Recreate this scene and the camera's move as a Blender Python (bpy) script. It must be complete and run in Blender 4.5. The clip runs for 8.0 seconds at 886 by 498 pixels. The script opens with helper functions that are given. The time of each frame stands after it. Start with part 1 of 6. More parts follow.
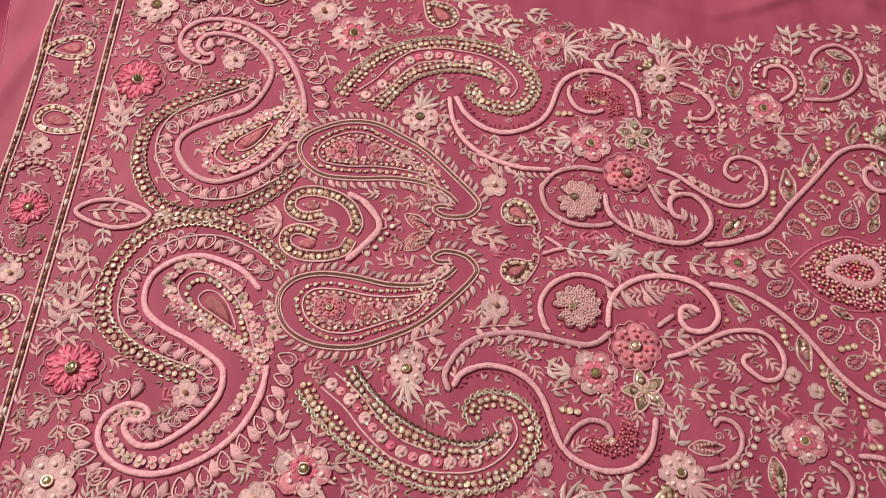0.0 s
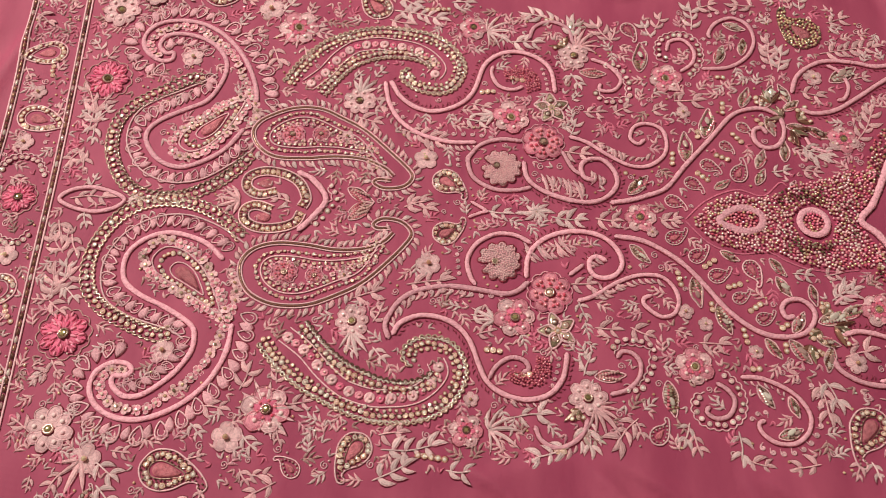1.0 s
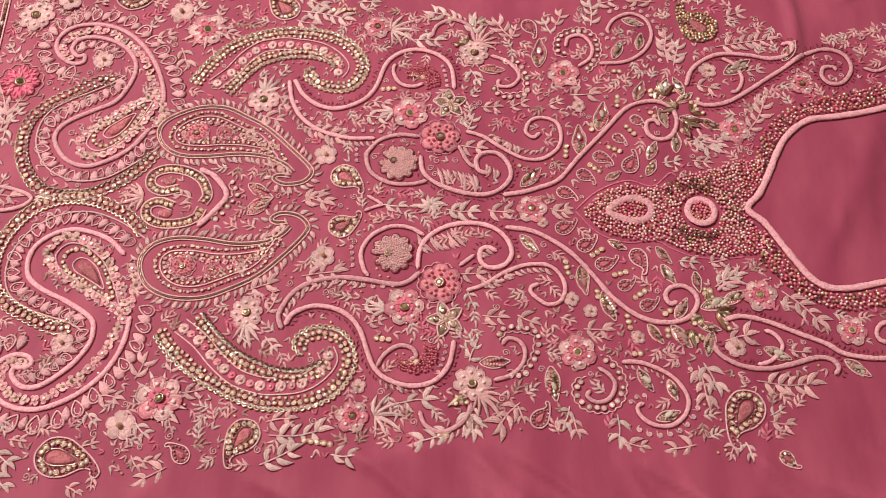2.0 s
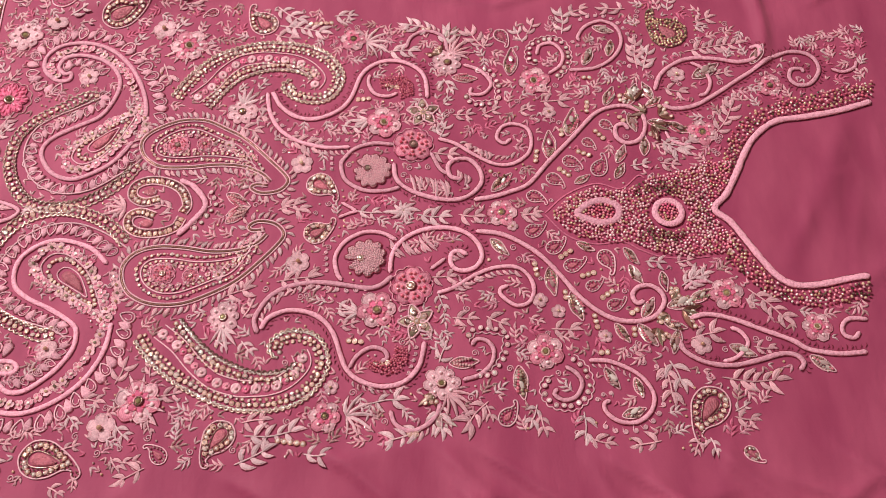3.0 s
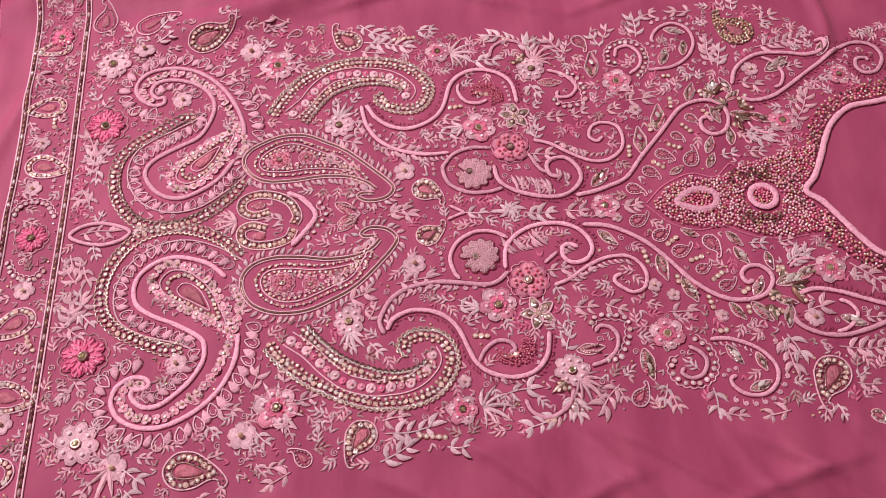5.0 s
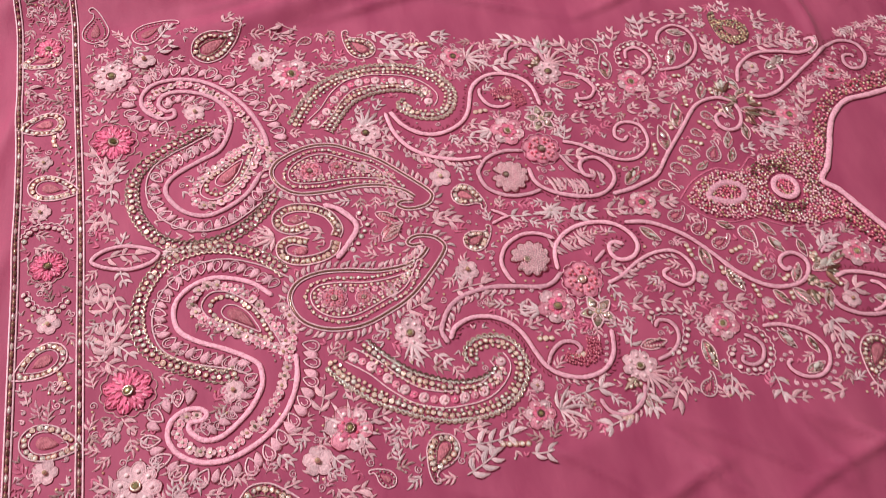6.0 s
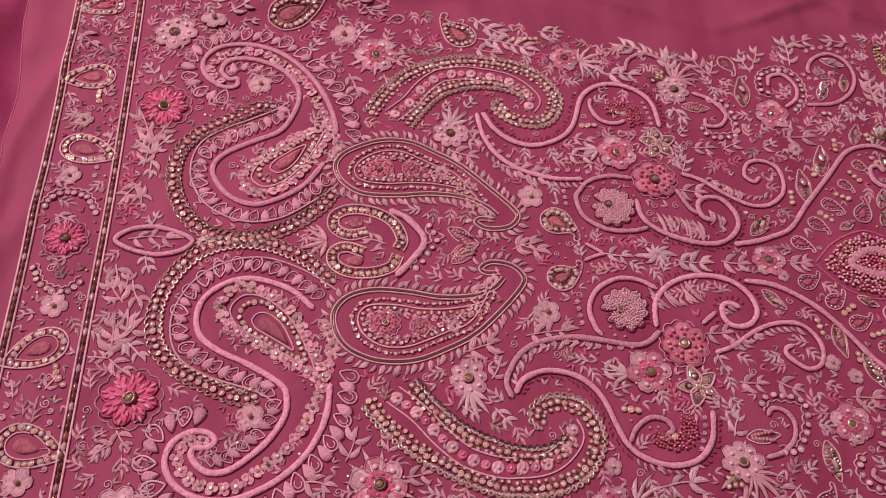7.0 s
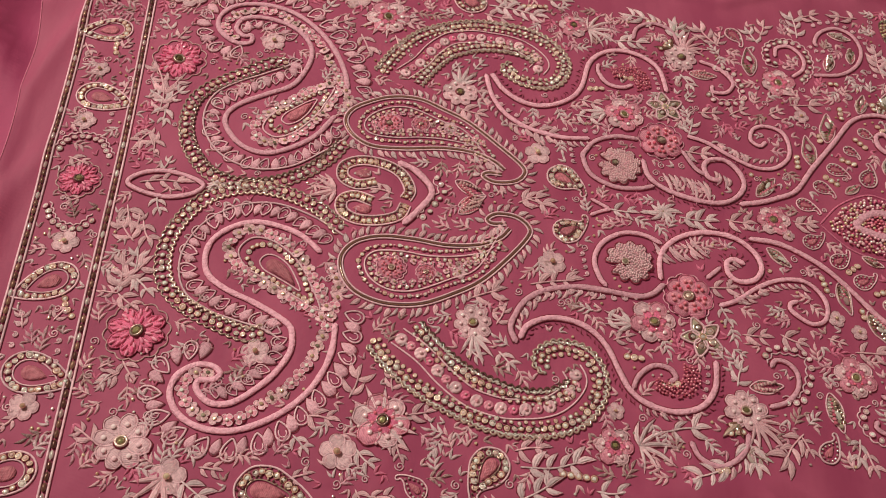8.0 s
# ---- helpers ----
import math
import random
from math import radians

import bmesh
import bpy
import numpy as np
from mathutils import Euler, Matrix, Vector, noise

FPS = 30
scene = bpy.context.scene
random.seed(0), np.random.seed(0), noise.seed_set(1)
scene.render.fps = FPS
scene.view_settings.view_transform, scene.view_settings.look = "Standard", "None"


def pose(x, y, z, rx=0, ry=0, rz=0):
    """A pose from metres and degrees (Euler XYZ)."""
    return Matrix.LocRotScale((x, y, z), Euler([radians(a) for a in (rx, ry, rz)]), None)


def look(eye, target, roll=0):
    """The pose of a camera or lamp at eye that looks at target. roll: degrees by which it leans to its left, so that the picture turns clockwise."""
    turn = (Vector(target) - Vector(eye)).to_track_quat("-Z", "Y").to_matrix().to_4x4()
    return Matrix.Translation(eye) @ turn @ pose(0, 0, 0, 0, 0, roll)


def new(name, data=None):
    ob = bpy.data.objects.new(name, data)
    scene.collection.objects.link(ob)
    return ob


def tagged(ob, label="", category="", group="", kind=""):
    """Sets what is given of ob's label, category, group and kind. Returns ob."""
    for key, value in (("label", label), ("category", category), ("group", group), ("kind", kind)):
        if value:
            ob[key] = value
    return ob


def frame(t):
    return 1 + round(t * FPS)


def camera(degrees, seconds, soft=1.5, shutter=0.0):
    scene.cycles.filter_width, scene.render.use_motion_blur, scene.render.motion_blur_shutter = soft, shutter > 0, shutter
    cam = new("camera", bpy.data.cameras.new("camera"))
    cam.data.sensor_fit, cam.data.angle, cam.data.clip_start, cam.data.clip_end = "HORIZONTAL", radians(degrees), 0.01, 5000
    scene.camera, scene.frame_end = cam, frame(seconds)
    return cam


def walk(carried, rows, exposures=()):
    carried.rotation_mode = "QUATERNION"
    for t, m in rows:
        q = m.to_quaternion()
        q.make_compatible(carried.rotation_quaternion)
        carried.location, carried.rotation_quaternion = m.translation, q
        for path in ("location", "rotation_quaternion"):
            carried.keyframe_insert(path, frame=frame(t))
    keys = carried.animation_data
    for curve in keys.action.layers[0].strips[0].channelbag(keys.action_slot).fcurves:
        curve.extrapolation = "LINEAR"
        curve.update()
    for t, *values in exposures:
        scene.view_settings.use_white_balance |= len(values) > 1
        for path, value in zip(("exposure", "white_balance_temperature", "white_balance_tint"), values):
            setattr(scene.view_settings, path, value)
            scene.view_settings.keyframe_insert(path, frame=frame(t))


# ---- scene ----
cam = camera(54.32, 8.0, 0.95, 0.25)
LAMP = 71
ROWS = [
    # seconds, eye in metres, turn in degrees
    (0, 0.0497, -0.235, 0.4478, 26.86, -2.51, 3.68),
    (0.5, 0.0616, -0.2538, 0.4888, 24.76, -1.82, 2.04),
    (1, 0.0876, -0.2678, 0.5143, 24.83, -1.48, 1.19),
    (1.5, 0.1216, -0.2724, 0.5206, 24.88, -1.04, 0.73),
    (2, 0.1633, -0.2788, 0.5295, 24.83, -0.72, 0.68),
    (2.2, 0.1775, -0.2804, 0.5305, 25, -0.4, 0.68),
    (3.3, 0.1993, -0.2928, 0.5435, 25.87, 1.91, 0.09),
    (3.5, 0.201, -0.2897, 0.5462, 25.3, 2.81, -0.19),
    (4, 0.1928, -0.303, 0.5554, 25.86, 4.14, -0.24),
    (4.5, 0.1688, -0.3113, 0.5502, 26.89, 3.98, -0.4),
    (4.7, 0.1424, -0.3207, 0.5469, 27.65, 2.99, -1.04),
    (5.8, -0.0304, -0.3259, 0.5217, 30.24, -5.7, -11.4),
    (6, -0.0369, -0.3099, 0.517, 30.33, -5.91, -10.93),
    (6.5, -0.0288, -0.2607, 0.4798, 29.78, -6.59, -6.56),
    (7, -0.0229, -0.2514, 0.4416, 29.57, -5.76, -1.34),
    (7.5, -0.0283, -0.2778, 0.4242, 30.04, -5.97, -0.06),
    (8, -0.0204, -0.293, 0.4232, 31.24, -5.85, -0.05),
]
EXPOSURES = [
    # seconds, stops, kelvin, tint
    (0.0, -0.06, 6150, -34),
    (1.5, -0.08, 6450, -27),
    (2.0, 0.1, 6500, -28),
    (2.2, 0.1, 6450, -24),
    (3.3, 0.0, 5900, -4),
    (4.0, -0.25, 6050, 20),
    (4.5, -0.1, 5850, 12),
    (5.8, 0.08, 5500, -20),
    (6.5, -0.13, 5400, -22),
    (7.0, -0.62, 6500, 24),
    (7.5, -0.42, 6300, 0),
    (8.0, -0.4, 6250, -30),
]
walk(cam, [(t, pose(*place)) for t, *place in ROWS], EXPOSURES)

# World: a closed room with one warm ceiling lamp over the laid-out dress cloth.
world = bpy.data.worlds.new("room_air")
world.use_nodes = True
world.node_tree.nodes["Background"].inputs["Color"].default_value = (1.0, 0.93, 0.9, 1)
world.node_tree.nodes["Background"].inputs["Strength"].default_value = 0.35
scene.world = world
lamp_data = bpy.data.lights.new("ceiling_lamp", "AREA")
lamp_data.shape, lamp_data.size, lamp_data.energy = "DISK", 0.46, LAMP
lamp_data.color = (1.0, 0.93, 0.86)
lamp_ob = new("ceiling_lamp_light", lamp_data)
lamp_ob.matrix_world = look((-1.1, 0.9, 1.8), (0.1, 0.0, 0))

# ---- materials ----
MATS = {}


def nodes_of(name):
    m = bpy.data.materials.new(name)
    m.use_nodes = True
    MATS[name] = m
    return m.node_tree.nodes, m.node_tree.links, m.node_tree.nodes["Principled BSDF"]


def ramp_noise(n, l, coord, scale, a, b, lo=0.3, hi=0.7, detail=4.0):
    t = n.new("ShaderNodeTexNoise")
    t.inputs["Scale"].default_value, t.inputs["Detail"].default_value = scale, detail
    l.new(coord, t.inputs["Vector"])
    r = n.new("ShaderNodeValToRGB")
    r.color_ramp.elements[0].position, r.color_ramp.elements[1].position = lo, hi
    r.color_ramp.elements[0].color, r.color_ramp.elements[1].color = (*a, 1), (*b, 1)
    l.new(t.outputs["Fac"], r.inputs["Fac"])
    return r.outputs["Color"], t.outputs["Fac"]


def thread(name, dark, light, rough=0.62, sheen=0.12, pitch=0.9, slant=1.0, bump=0.75, strand=0.5):
    """Floss laid in satin stitch: fine slanted strands in the UV's millimetres, and uneven dye."""
    n, l, p = nodes_of(name)
    g = n.new("ShaderNodeTexCoord")
    col, fac = ramp_noise(n, l, g.outputs["Object"], 520.0, tuple(0.72 * c for c in dark), light, 0.2, 0.6, 5.0)
    info = n.new("ShaderNodeObjectInfo")
    hsv = n.new("ShaderNodeHueSaturation")
    vary = n.new("ShaderNodeMapRange")
    vary.inputs["To Min"].default_value, vary.inputs["To Max"].default_value = 0.8, 1.14
    l.new(info.outputs["Random"], vary.inputs["Value"])
    l.new(vary.outputs["Result"], hsv.inputs["Value"])
    l.new(col, hsv.inputs["Color"])
    m = n.new("ShaderNodeMapping")
    m.inputs["Rotation"].default_value = (0, 0, radians(20 * slant))
    l.new(g.outputs["UV"], m.inputs["Vector"])
    w = n.new("ShaderNodeTexWave")
    w.inputs["Scale"].default_value = 0.42 / pitch
    w.inputs["Distortion"].default_value, w.inputs["Detail"].default_value = 5.0, 3.0
    w.inputs["Detail Scale"].default_value = 2.0
    l.new(m.outputs["Vector"], w.inputs["Vector"])
    mix = n.new("ShaderNodeMix")
    mix.data_type, mix.blend_type = "RGBA", "MULTIPLY"
    mix.inputs["Factor"].default_value = 0.4 * strand
    l.new(hsv.outputs["Color"], mix.inputs[6])
    l.new(w.outputs["Color"], mix.inputs[7])
    l.new(mix.outputs[2], p.inputs["Base Color"])
    b = n.new("ShaderNodeBump")
    b.inputs["Strength"].default_value, b.inputs["Distance"].default_value = bump, 0.00042
    fuzz = n.new("ShaderNodeTexNoise")
    fuzz.inputs["Scale"].default_value, fuzz.inputs["Detail"].default_value = 900.0, 3.0
    l.new(g.outputs["Object"], fuzz.inputs["Vector"])
    both = n.new("ShaderNodeMath")
    both.operation = "ADD"
    part_wave = n.new("ShaderNodeMath")
    part_wave.operation = "MULTIPLY"
    part_wave.inputs[1].default_value = strand
    l.new(w.outputs["Fac"], part_wave.inputs[0])
    l.new(part_wave.outputs[0], both.inputs[0])
    more_fuzz = n.new("ShaderNodeMath")
    more_fuzz.operation = "MULTIPLY"
    more_fuzz.inputs[1].default_value = 2.6
    l.new(fuzz.outputs["Fac"], more_fuzz.inputs[0])
    l.new(more_fuzz.outputs[0], both.inputs[1])
    l.new(both.outputs[0], b.inputs["Height"])
    l.new(b.outputs["Normal"], p.inputs["Normal"])
    p.inputs["Roughness"].default_value = rough
    p.inputs["Sheen Weight"].default_value = sheen
    p.inputs["Sheen Tint"].default_value = (1.0, 0.6, 0.7, 1)
    p.inputs["Sheen Roughness"].default_value = 0.4
    p.inputs["Specular IOR Level"].default_value = 0.3


def bead_glass(name, a, b, rough=0.12, metal=0.0, coat=0.5, spec=0.6):
    """Beads, stones and foil sequins: each takes its own tint between a and b."""
    n, l, p = nodes_of(name)
    info = n.new("ShaderNodeObjectInfo")
    geo = n.new("ShaderNodeNewGeometry")
    add = n.new("ShaderNodeMath")
    add.operation = "ADD"
    l.new(info.outputs["Random"], add.inputs[0])
    l.new(geo.outputs["Random Per Island"], add.inputs[1])
    fr = n.new("ShaderNodeMath")
    fr.operation = "FRACT"
    l.new(add.outputs[0], fr.inputs[0])
    r = n.new("ShaderNodeValToRGB")
    r.color_ramp.elements[0].color, r.color_ramp.elements[1].color = (*a, 1), (*b, 1)
    l.new(fr.outputs[0], r.inputs["Fac"])
    l.new(r.outputs["Color"], p.inputs["Base Color"])
    p.inputs["Roughness"].default_value, p.inputs["Metallic"].default_value = rough, metal
    p.inputs["Coat Weight"].default_value = coat
    p.inputs["Coat Roughness"].default_value = 0.05
    p.inputs["Specular IOR Level"].default_value = spec


def woven(name, a, b, c, thread_mm=0.5, bump=0.12, sheen=0.1):
    """Sheer woven cloth: soft clouds of tone, faint streaks and a fine weave."""
    n, l, p = nodes_of(name)
    g = n.new("ShaderNodeTexCoord")
    big, _ = ramp_noise(n, l, g.outputs["Object"], 9.0, a, b, 0.3, 0.7, 3.0)
    stretch = n.new("ShaderNodeMapping")
    stretch.inputs["Scale"].default_value = (1.0, 0.35, 1.0)
    stretch.inputs["Rotation"].default_value = (0, 0, radians(-25))
    l.new(g.outputs["Object"], stretch.inputs["Vector"])
    fine, fac = ramp_noise(n, l, stretch.outputs["Vector"], 34.0, a, c, 0.35, 0.8, 6.0)
    mix = n.new("ShaderNodeMix")
    mix.data_type = "RGBA"
    mix.inputs["Factor"].default_value = 0.5
    l.new(big, mix.inputs[6])
    l.new(fine, mix.inputs[7])
    l.new(mix.outputs[2], p.inputs["Base Color"])
    heights = []
    for direction in ("X", "Y"):
        w = n.new("ShaderNodeTexWave")
        w.bands_direction = direction
        w.inputs["Scale"].default_value = 320.0 / thread_mm
        w.inputs["Distortion"].default_value = 0.6
        l.new(g.outputs["Object"], w.inputs["Vector"])
        heights.append(w.outputs["Fac"])
    s = n.new("ShaderNodeMath")
    s.operation = "ADD"
    l.new(heights[0], s.inputs[0])
    l.new(heights[1], s.inputs[1])
    b1 = n.new("ShaderNodeBump")
    b1.inputs["Strength"].default_value, b1.inputs["Distance"].default_value = bump, 0.0003
    l.new(s.outputs[0], b1.inputs["Height"])
    b2 = n.new("ShaderNodeBump")
    b2.inputs["Strength"].default_value, b2.inputs["Distance"].default_value = 0.3, 0.005
    l.new(fac, b2.inputs["Height"])
    l.new(b1.outputs["Normal"], b2.inputs["Normal"])
    l.new(b2.outputs["Normal"], p.inputs["Normal"])
    p.inputs["Roughness"].default_value = 0.6
    p.inputs["Sheen Weight"].default_value = sheen
    p.inputs["Sheen Tint"].default_value = (1.0, 0.5, 0.65, 1)
    p.inputs["Sheen Roughness"].default_value = 0.5
    p.inputs["Specular IOR Level"].default_value = 0.15


woven("pink_organza", (0.295, 0.037, 0.099), (0.398, 0.059, 0.139), (0.545, 0.11, 0.205))
woven("rose_lining", (0.32, 0.028, 0.10), (0.42, 0.048, 0.145), (0.52, 0.075, 0.19))
thread("cord_pink", (0.94, 0.32, 0.48), (1.0, 0.42, 0.58), pitch=1.1, bump=0.9, strand=0.18, sheen=0.3)
thread("satin_pink", (0.93, 0.30, 0.46), (1.0, 0.44, 0.58), pitch=0.9)
thread("dusty_leaf", (0.91, 0.34, 0.46), (1.0, 0.50, 0.60), pitch=0.8, bump=0.5, sheen=0.25)
thread("pale_leaf", (0.98, 0.45, 0.56), (1.0, 0.62, 0.71), pitch=0.8, bump=0.5, sheen=0.25)
thread("fine_thread", (0.95, 0.40, 0.53), (1.0, 0.53, 0.65), pitch=0.8, bump=0.3)
thread("taupe_rose", (0.56, 0.22, 0.27), (0.80, 0.40, 0.44), pitch=0.8)
thread("rose_thread", (0.62, 0.10, 0.22), (0.74, 0.17, 0.31), pitch=0.8, bump=0.3)
# Dark crimson: real fringe stitches, and contact shade painted round leaves, cords and stones.
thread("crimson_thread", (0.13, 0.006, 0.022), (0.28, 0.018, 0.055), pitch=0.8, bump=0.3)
thread("petal_white", (0.86, 0.35, 0.48), (0.98, 0.51, 0.61), pitch=0.9)
thread("petal_rose", (0.76, 0.17, 0.30), (0.88, 0.29, 0.42), pitch=0.9)
thread("petal_red", (0.74, 0.065, 0.20), (0.90, 0.17, 0.34), pitch=0.9)
thread("inlay_pink", (0.44, 0.07, 0.13), (0.64, 0.16, 0.23), pitch=1.2, rough=0.4)
bead_glass("gold_bead", (0.58, 0.28, 0.20), (0.98, 0.66, 0.50), 0.16, 0.35)
bead_glass("setting", (0.60, 0.26, 0.22), (1.0, 0.62, 0.54), 0.2, 0.25)
bead_glass("pearl_white", (0.95, 0.48, 0.59), (1.0, 0.67, 0.74), 0.15, 0.0, 0.6)
bead_glass("disc_pearl", (0.92, 0.43, 0.55), (1.0, 0.62, 0.70), 0.22, 0.0, 0.3)
bead_glass("antique_coil", (0.14, 0.042, 0.042), (0.80, 0.47, 0.44), 0.24, 0.4)
bead_glass("dark_bugle", (0.12, 0.032, 0.03), (0.40, 0.17, 0.135), 0.2, 0.4, 0.3, 0.5)
bead_glass("crystal", (0.80, 0.42, 0.43), (1.0, 0.84, 0.84), 0.07, 0.08)
bead_glass("green_stone", (0.18, 0.11, 0.075), (0.76, 0.54, 0.45), 0.08, 0.5)
bead_glass("dark_stone", (0.03, 0.022, 0.012), (0.14, 0.10, 0.05), 0.10, 0.3)
bead_glass("silver_stone", (0.52, 0.24, 0.27), (1.0, 0.77, 0.78), 0.10, 0.4)
bead_glass("pink_pearl", (0.88, 0.30, 0.42), (1.0, 0.62, 0.68), 0.14, 0.1, 0.8)
bead_glass("red_bead", (0.74, 0.08, 0.17), (0.95, 0.32, 0.42), 0.15, 0.0)
bead_glass("hot_bead", (0.86, 0.11, 0.29), (1.0, 0.36, 0.53), 0.12, 0.0, 0.7)
bead_glass("centre_gem", (0.16, 0.10, 0.045), (0.62, 0.44, 0.24), 0.06, 0.5, 0.6)
bead_glass("rose_gem", (0.55, 0.09, 0.16), (0.78, 0.22, 0.32), 0.18, 0.1, 0.2)
n, l, p = nodes_of("wall_paint")
col, fac = ramp_noise(n, l, n.new("ShaderNodeTexCoord").outputs["Object"], 3.0, (0.50, 0.45, 0.41), (0.58, 0.52, 0.48))
l.new(col, p.inputs["Base Color"])

# ---- geometry kit, in millimetres ----
MM = 0.001


def spline(pts, step=1.6, closed=False):
    """An even run of points along a smooth curve through a few control points."""
    c = np.array(pts, float)
    c = np.vstack([c[-1], c, c[0], c[1]]) if closed else np.vstack([2 * c[0] - c[1], c, 2 * c[-1] - c[-2]])
    out = []
    for i in range(1, len(c) - 2):
        t = np.linspace(0, 1, 24, endpoint=False)[:, None]
        a, b, d, e = c[i - 1], c[i], c[i + 1], c[i + 2]
        out.append(0.5 * (2 * b + (d - a) * t + (2 * a - 5 * b + 4 * d - e) * t**2 + (3 * b - a - 3 * d + e) * t**3))
    out = np.vstack(out + [c[-2][None]])
    s = np.r_[0, np.cumsum(np.linalg.norm(np.diff(out, axis=0), axis=1))]
    k = np.linspace(0, s[-1], max(4, int(s[-1] / step) + 1))
    return np.stack([np.interp(k, s, out[:, 0]), np.interp(k, s, out[:, 1])], 1)


def sides(path):
    """Unit tangents and left normals of a path."""
    t = np.gradient(path, axis=0)
    t /= np.maximum(np.linalg.norm(t, axis=1), 1e-9)[:, None]
    return t, np.stack([-t[:, 1], t[:, 0]], 1)


def offset(path, d):
    return path + sides(path)[1] * d


def beat(path, gap, first=0.5):
    """Places and headings every gap millimetres along a path."""
    s = np.r_[0, np.cumsum(np.linalg.norm(np.diff(path, axis=0), axis=1))]
    k = np.arange(gap * first, s[-1], gap)
    t, _ = sides(path)
    at = [np.interp(k, s, path[:, i]) for i in (0, 1)]
    way = np.arctan2(np.interp(k, s, t[:, 1]), np.interp(k, s, t[:, 0]))
    return list(zip(at[0], at[1], way))


class Form:
    def __init__(self):
        self.v, self.f, self.uv, self.m, self.flat = [], [], [], [], []

    def grid(self, pts, uv, mat=0):
        """pts: rows x columns x 3."""
        rows, cols = len(pts), len(pts[0])
        o = len(self.v)
        self.v += [tuple(q) for row in pts for q in row]
        self.uv += [tuple(q) for row in uv for q in row]
        for i in range(rows - 1):
            for j in range(cols - 1):
                a = o + i * cols + j
                self.f.append((a, a + 1, a + cols + 1, a + cols))
                self.m.append(mat)

    def tube(self, path, r, flat=0.8, z0=0.0, segs=8, closed=False, rough=0.05, mat=0):
        path = np.asarray(path, float)
        t, nrm = sides(path)
        if closed:
            path, t, nrm = np.vstack([path[:-1], path[:1]]), np.vstack([t[:-1], t[:1]]), np.vstack([nrm[:-1], nrm[:1]])
        s = np.r_[0, np.cumsum(np.linalg.norm(np.diff(path, axis=0), axis=1))]
        rr = np.full(len(path), float(r)) * (1 + rough * np.array([noise.noise((q[0] * 0.13, q[1] * 0.13, 7.1)) + 0.6 * noise.noise((q[0] * 0.5, q[1] * 0.5, 1.3)) for q in path]))
        if not closed:
            e = np.minimum(s, s[-1] - s) / (1.1 * r)
            rr *= np.sqrt(np.clip(1 - (1 - np.clip(e, 0, 1)) ** 2, 0.03, 1))
        ang = np.linspace(-np.pi / 2, 1.5 * np.pi, segs + 1)
        pts = np.zeros((len(path), segs + 1, 3))
        pts[:, :, :2] = path[:, None] - nrm[:, None] * (np.cos(ang)[None, :, None] * rr[:, None, None])
        pts[:, :, 2] = z0 + r * flat * 0.8 + np.sin(ang)[None] * rr[:, None] * flat
        uv = np.stack(np.broadcast_arrays(s[:, None], (ang * r)[None]), -1)
        self.grid(pts.tolist(), uv.tolist(), mat)
        return self

    def pad(self, outline, height, z0=0.0, rings=4, mat=0, dish=0.0):
        """A stuffed patch over a closed outline, star-shaped about its middle."""
        o = np.asarray(outline, float)
        mid = o.mean(0)
        ks = np.linspace(1, 0.02, rings)
        pts = np.zeros((rings + 1, len(o) + 1, 3))
        ring = np.vstack([o, o[:1]])
        pts[0, :, :2], pts[0, :, 2] = ring, z0 - 0.3
        for i, k in enumerate(ks):
            pts[i + 1, :, :2] = mid + (ring - mid) * k
            pts[i + 1, :, 2] = z0 + height * (0.35 + 0.65 * np.sqrt(1 - k**2 * 0.999)) - dish * height * (1 - k)
        self.grid(pts[:, ::-1].tolist(), pts[:, ::-1, :2].tolist(), mat)
        return self

    def ball(self, x, y, r, z0=0.0, segs=8, rings=5, tall=1.0, mat=0):
        la = np.linspace(-np.pi / 2, np.pi / 2, rings + 1)
        lo = np.linspace(0, 2 * np.pi, segs + 1)
        pts = np.zeros((rings + 1, segs + 1, 3))
        pts[:, :, 0] = x + r * np.cos(la)[:, None] * np.cos(lo)[None]
        pts[:, :, 1] = y + r * np.cos(la)[:, None] * np.sin(lo)[None]
        pts[:, :, 2] = z0 + r * tall * (1 + np.sin(la)[:, None])
        self.grid(pts.tolist(), pts[:, :, :2].tolist(), mat)
        return self

    def stone(self, x, y, r, z0=0.0, sides_n=8, tall=0.55, mat=0, long=1.0):
        """A cut stone: girdle, crown facets and table."""
        pts = np.zeros((5, sides_n + 1, 3))
        lo = np.linspace(0, 2 * np.pi, sides_n + 1)
        for i, (k, h) in enumerate(((1.0, 0.0), (0.98, 0.35), (0.70, 0.85), (0.34, 0.96), (0.01, 0.98))):
            turn = (np.pi / sides_n) * (i % 2)
            pts[i, :, 0] = x + r * k * np.cos(lo + turn) * long
            pts[i, :, 1] = y + r * k * np.sin(lo + turn)
            pts[i, :, 2] = z0 + r * tall * h
        first = len(self.f)
        self.grid(pts.tolist(), pts[:, :, :2].tolist(), mat)
        self.flat += range(first, len(self.f))
        return self

    def mesh(self, name, mats, smooth=True):
        me = bpy.data.meshes.new(name)
        me.from_pydata((np.array(self.v) * MM).tolist(), [], self.f)
        soft = np.full(len(self.f), smooth)
        soft[self.flat] = False
        me.polygons.foreach_set("use_smooth", soft.tolist())
        me.polygons.foreach_set("material_index", self.m)
        layer = me.uv_layers.new(name="UVMap")
        idx = np.zeros(len(me.loops), int)
        me.loops.foreach_get("vertex_index", idx)
        layer.data.foreach_set("uv", np.array(self.uv, float)[idx].ravel())
        for m in mats:
            me.materials.append(MATS[m])
        me.validate()
        return me


KIT = {}


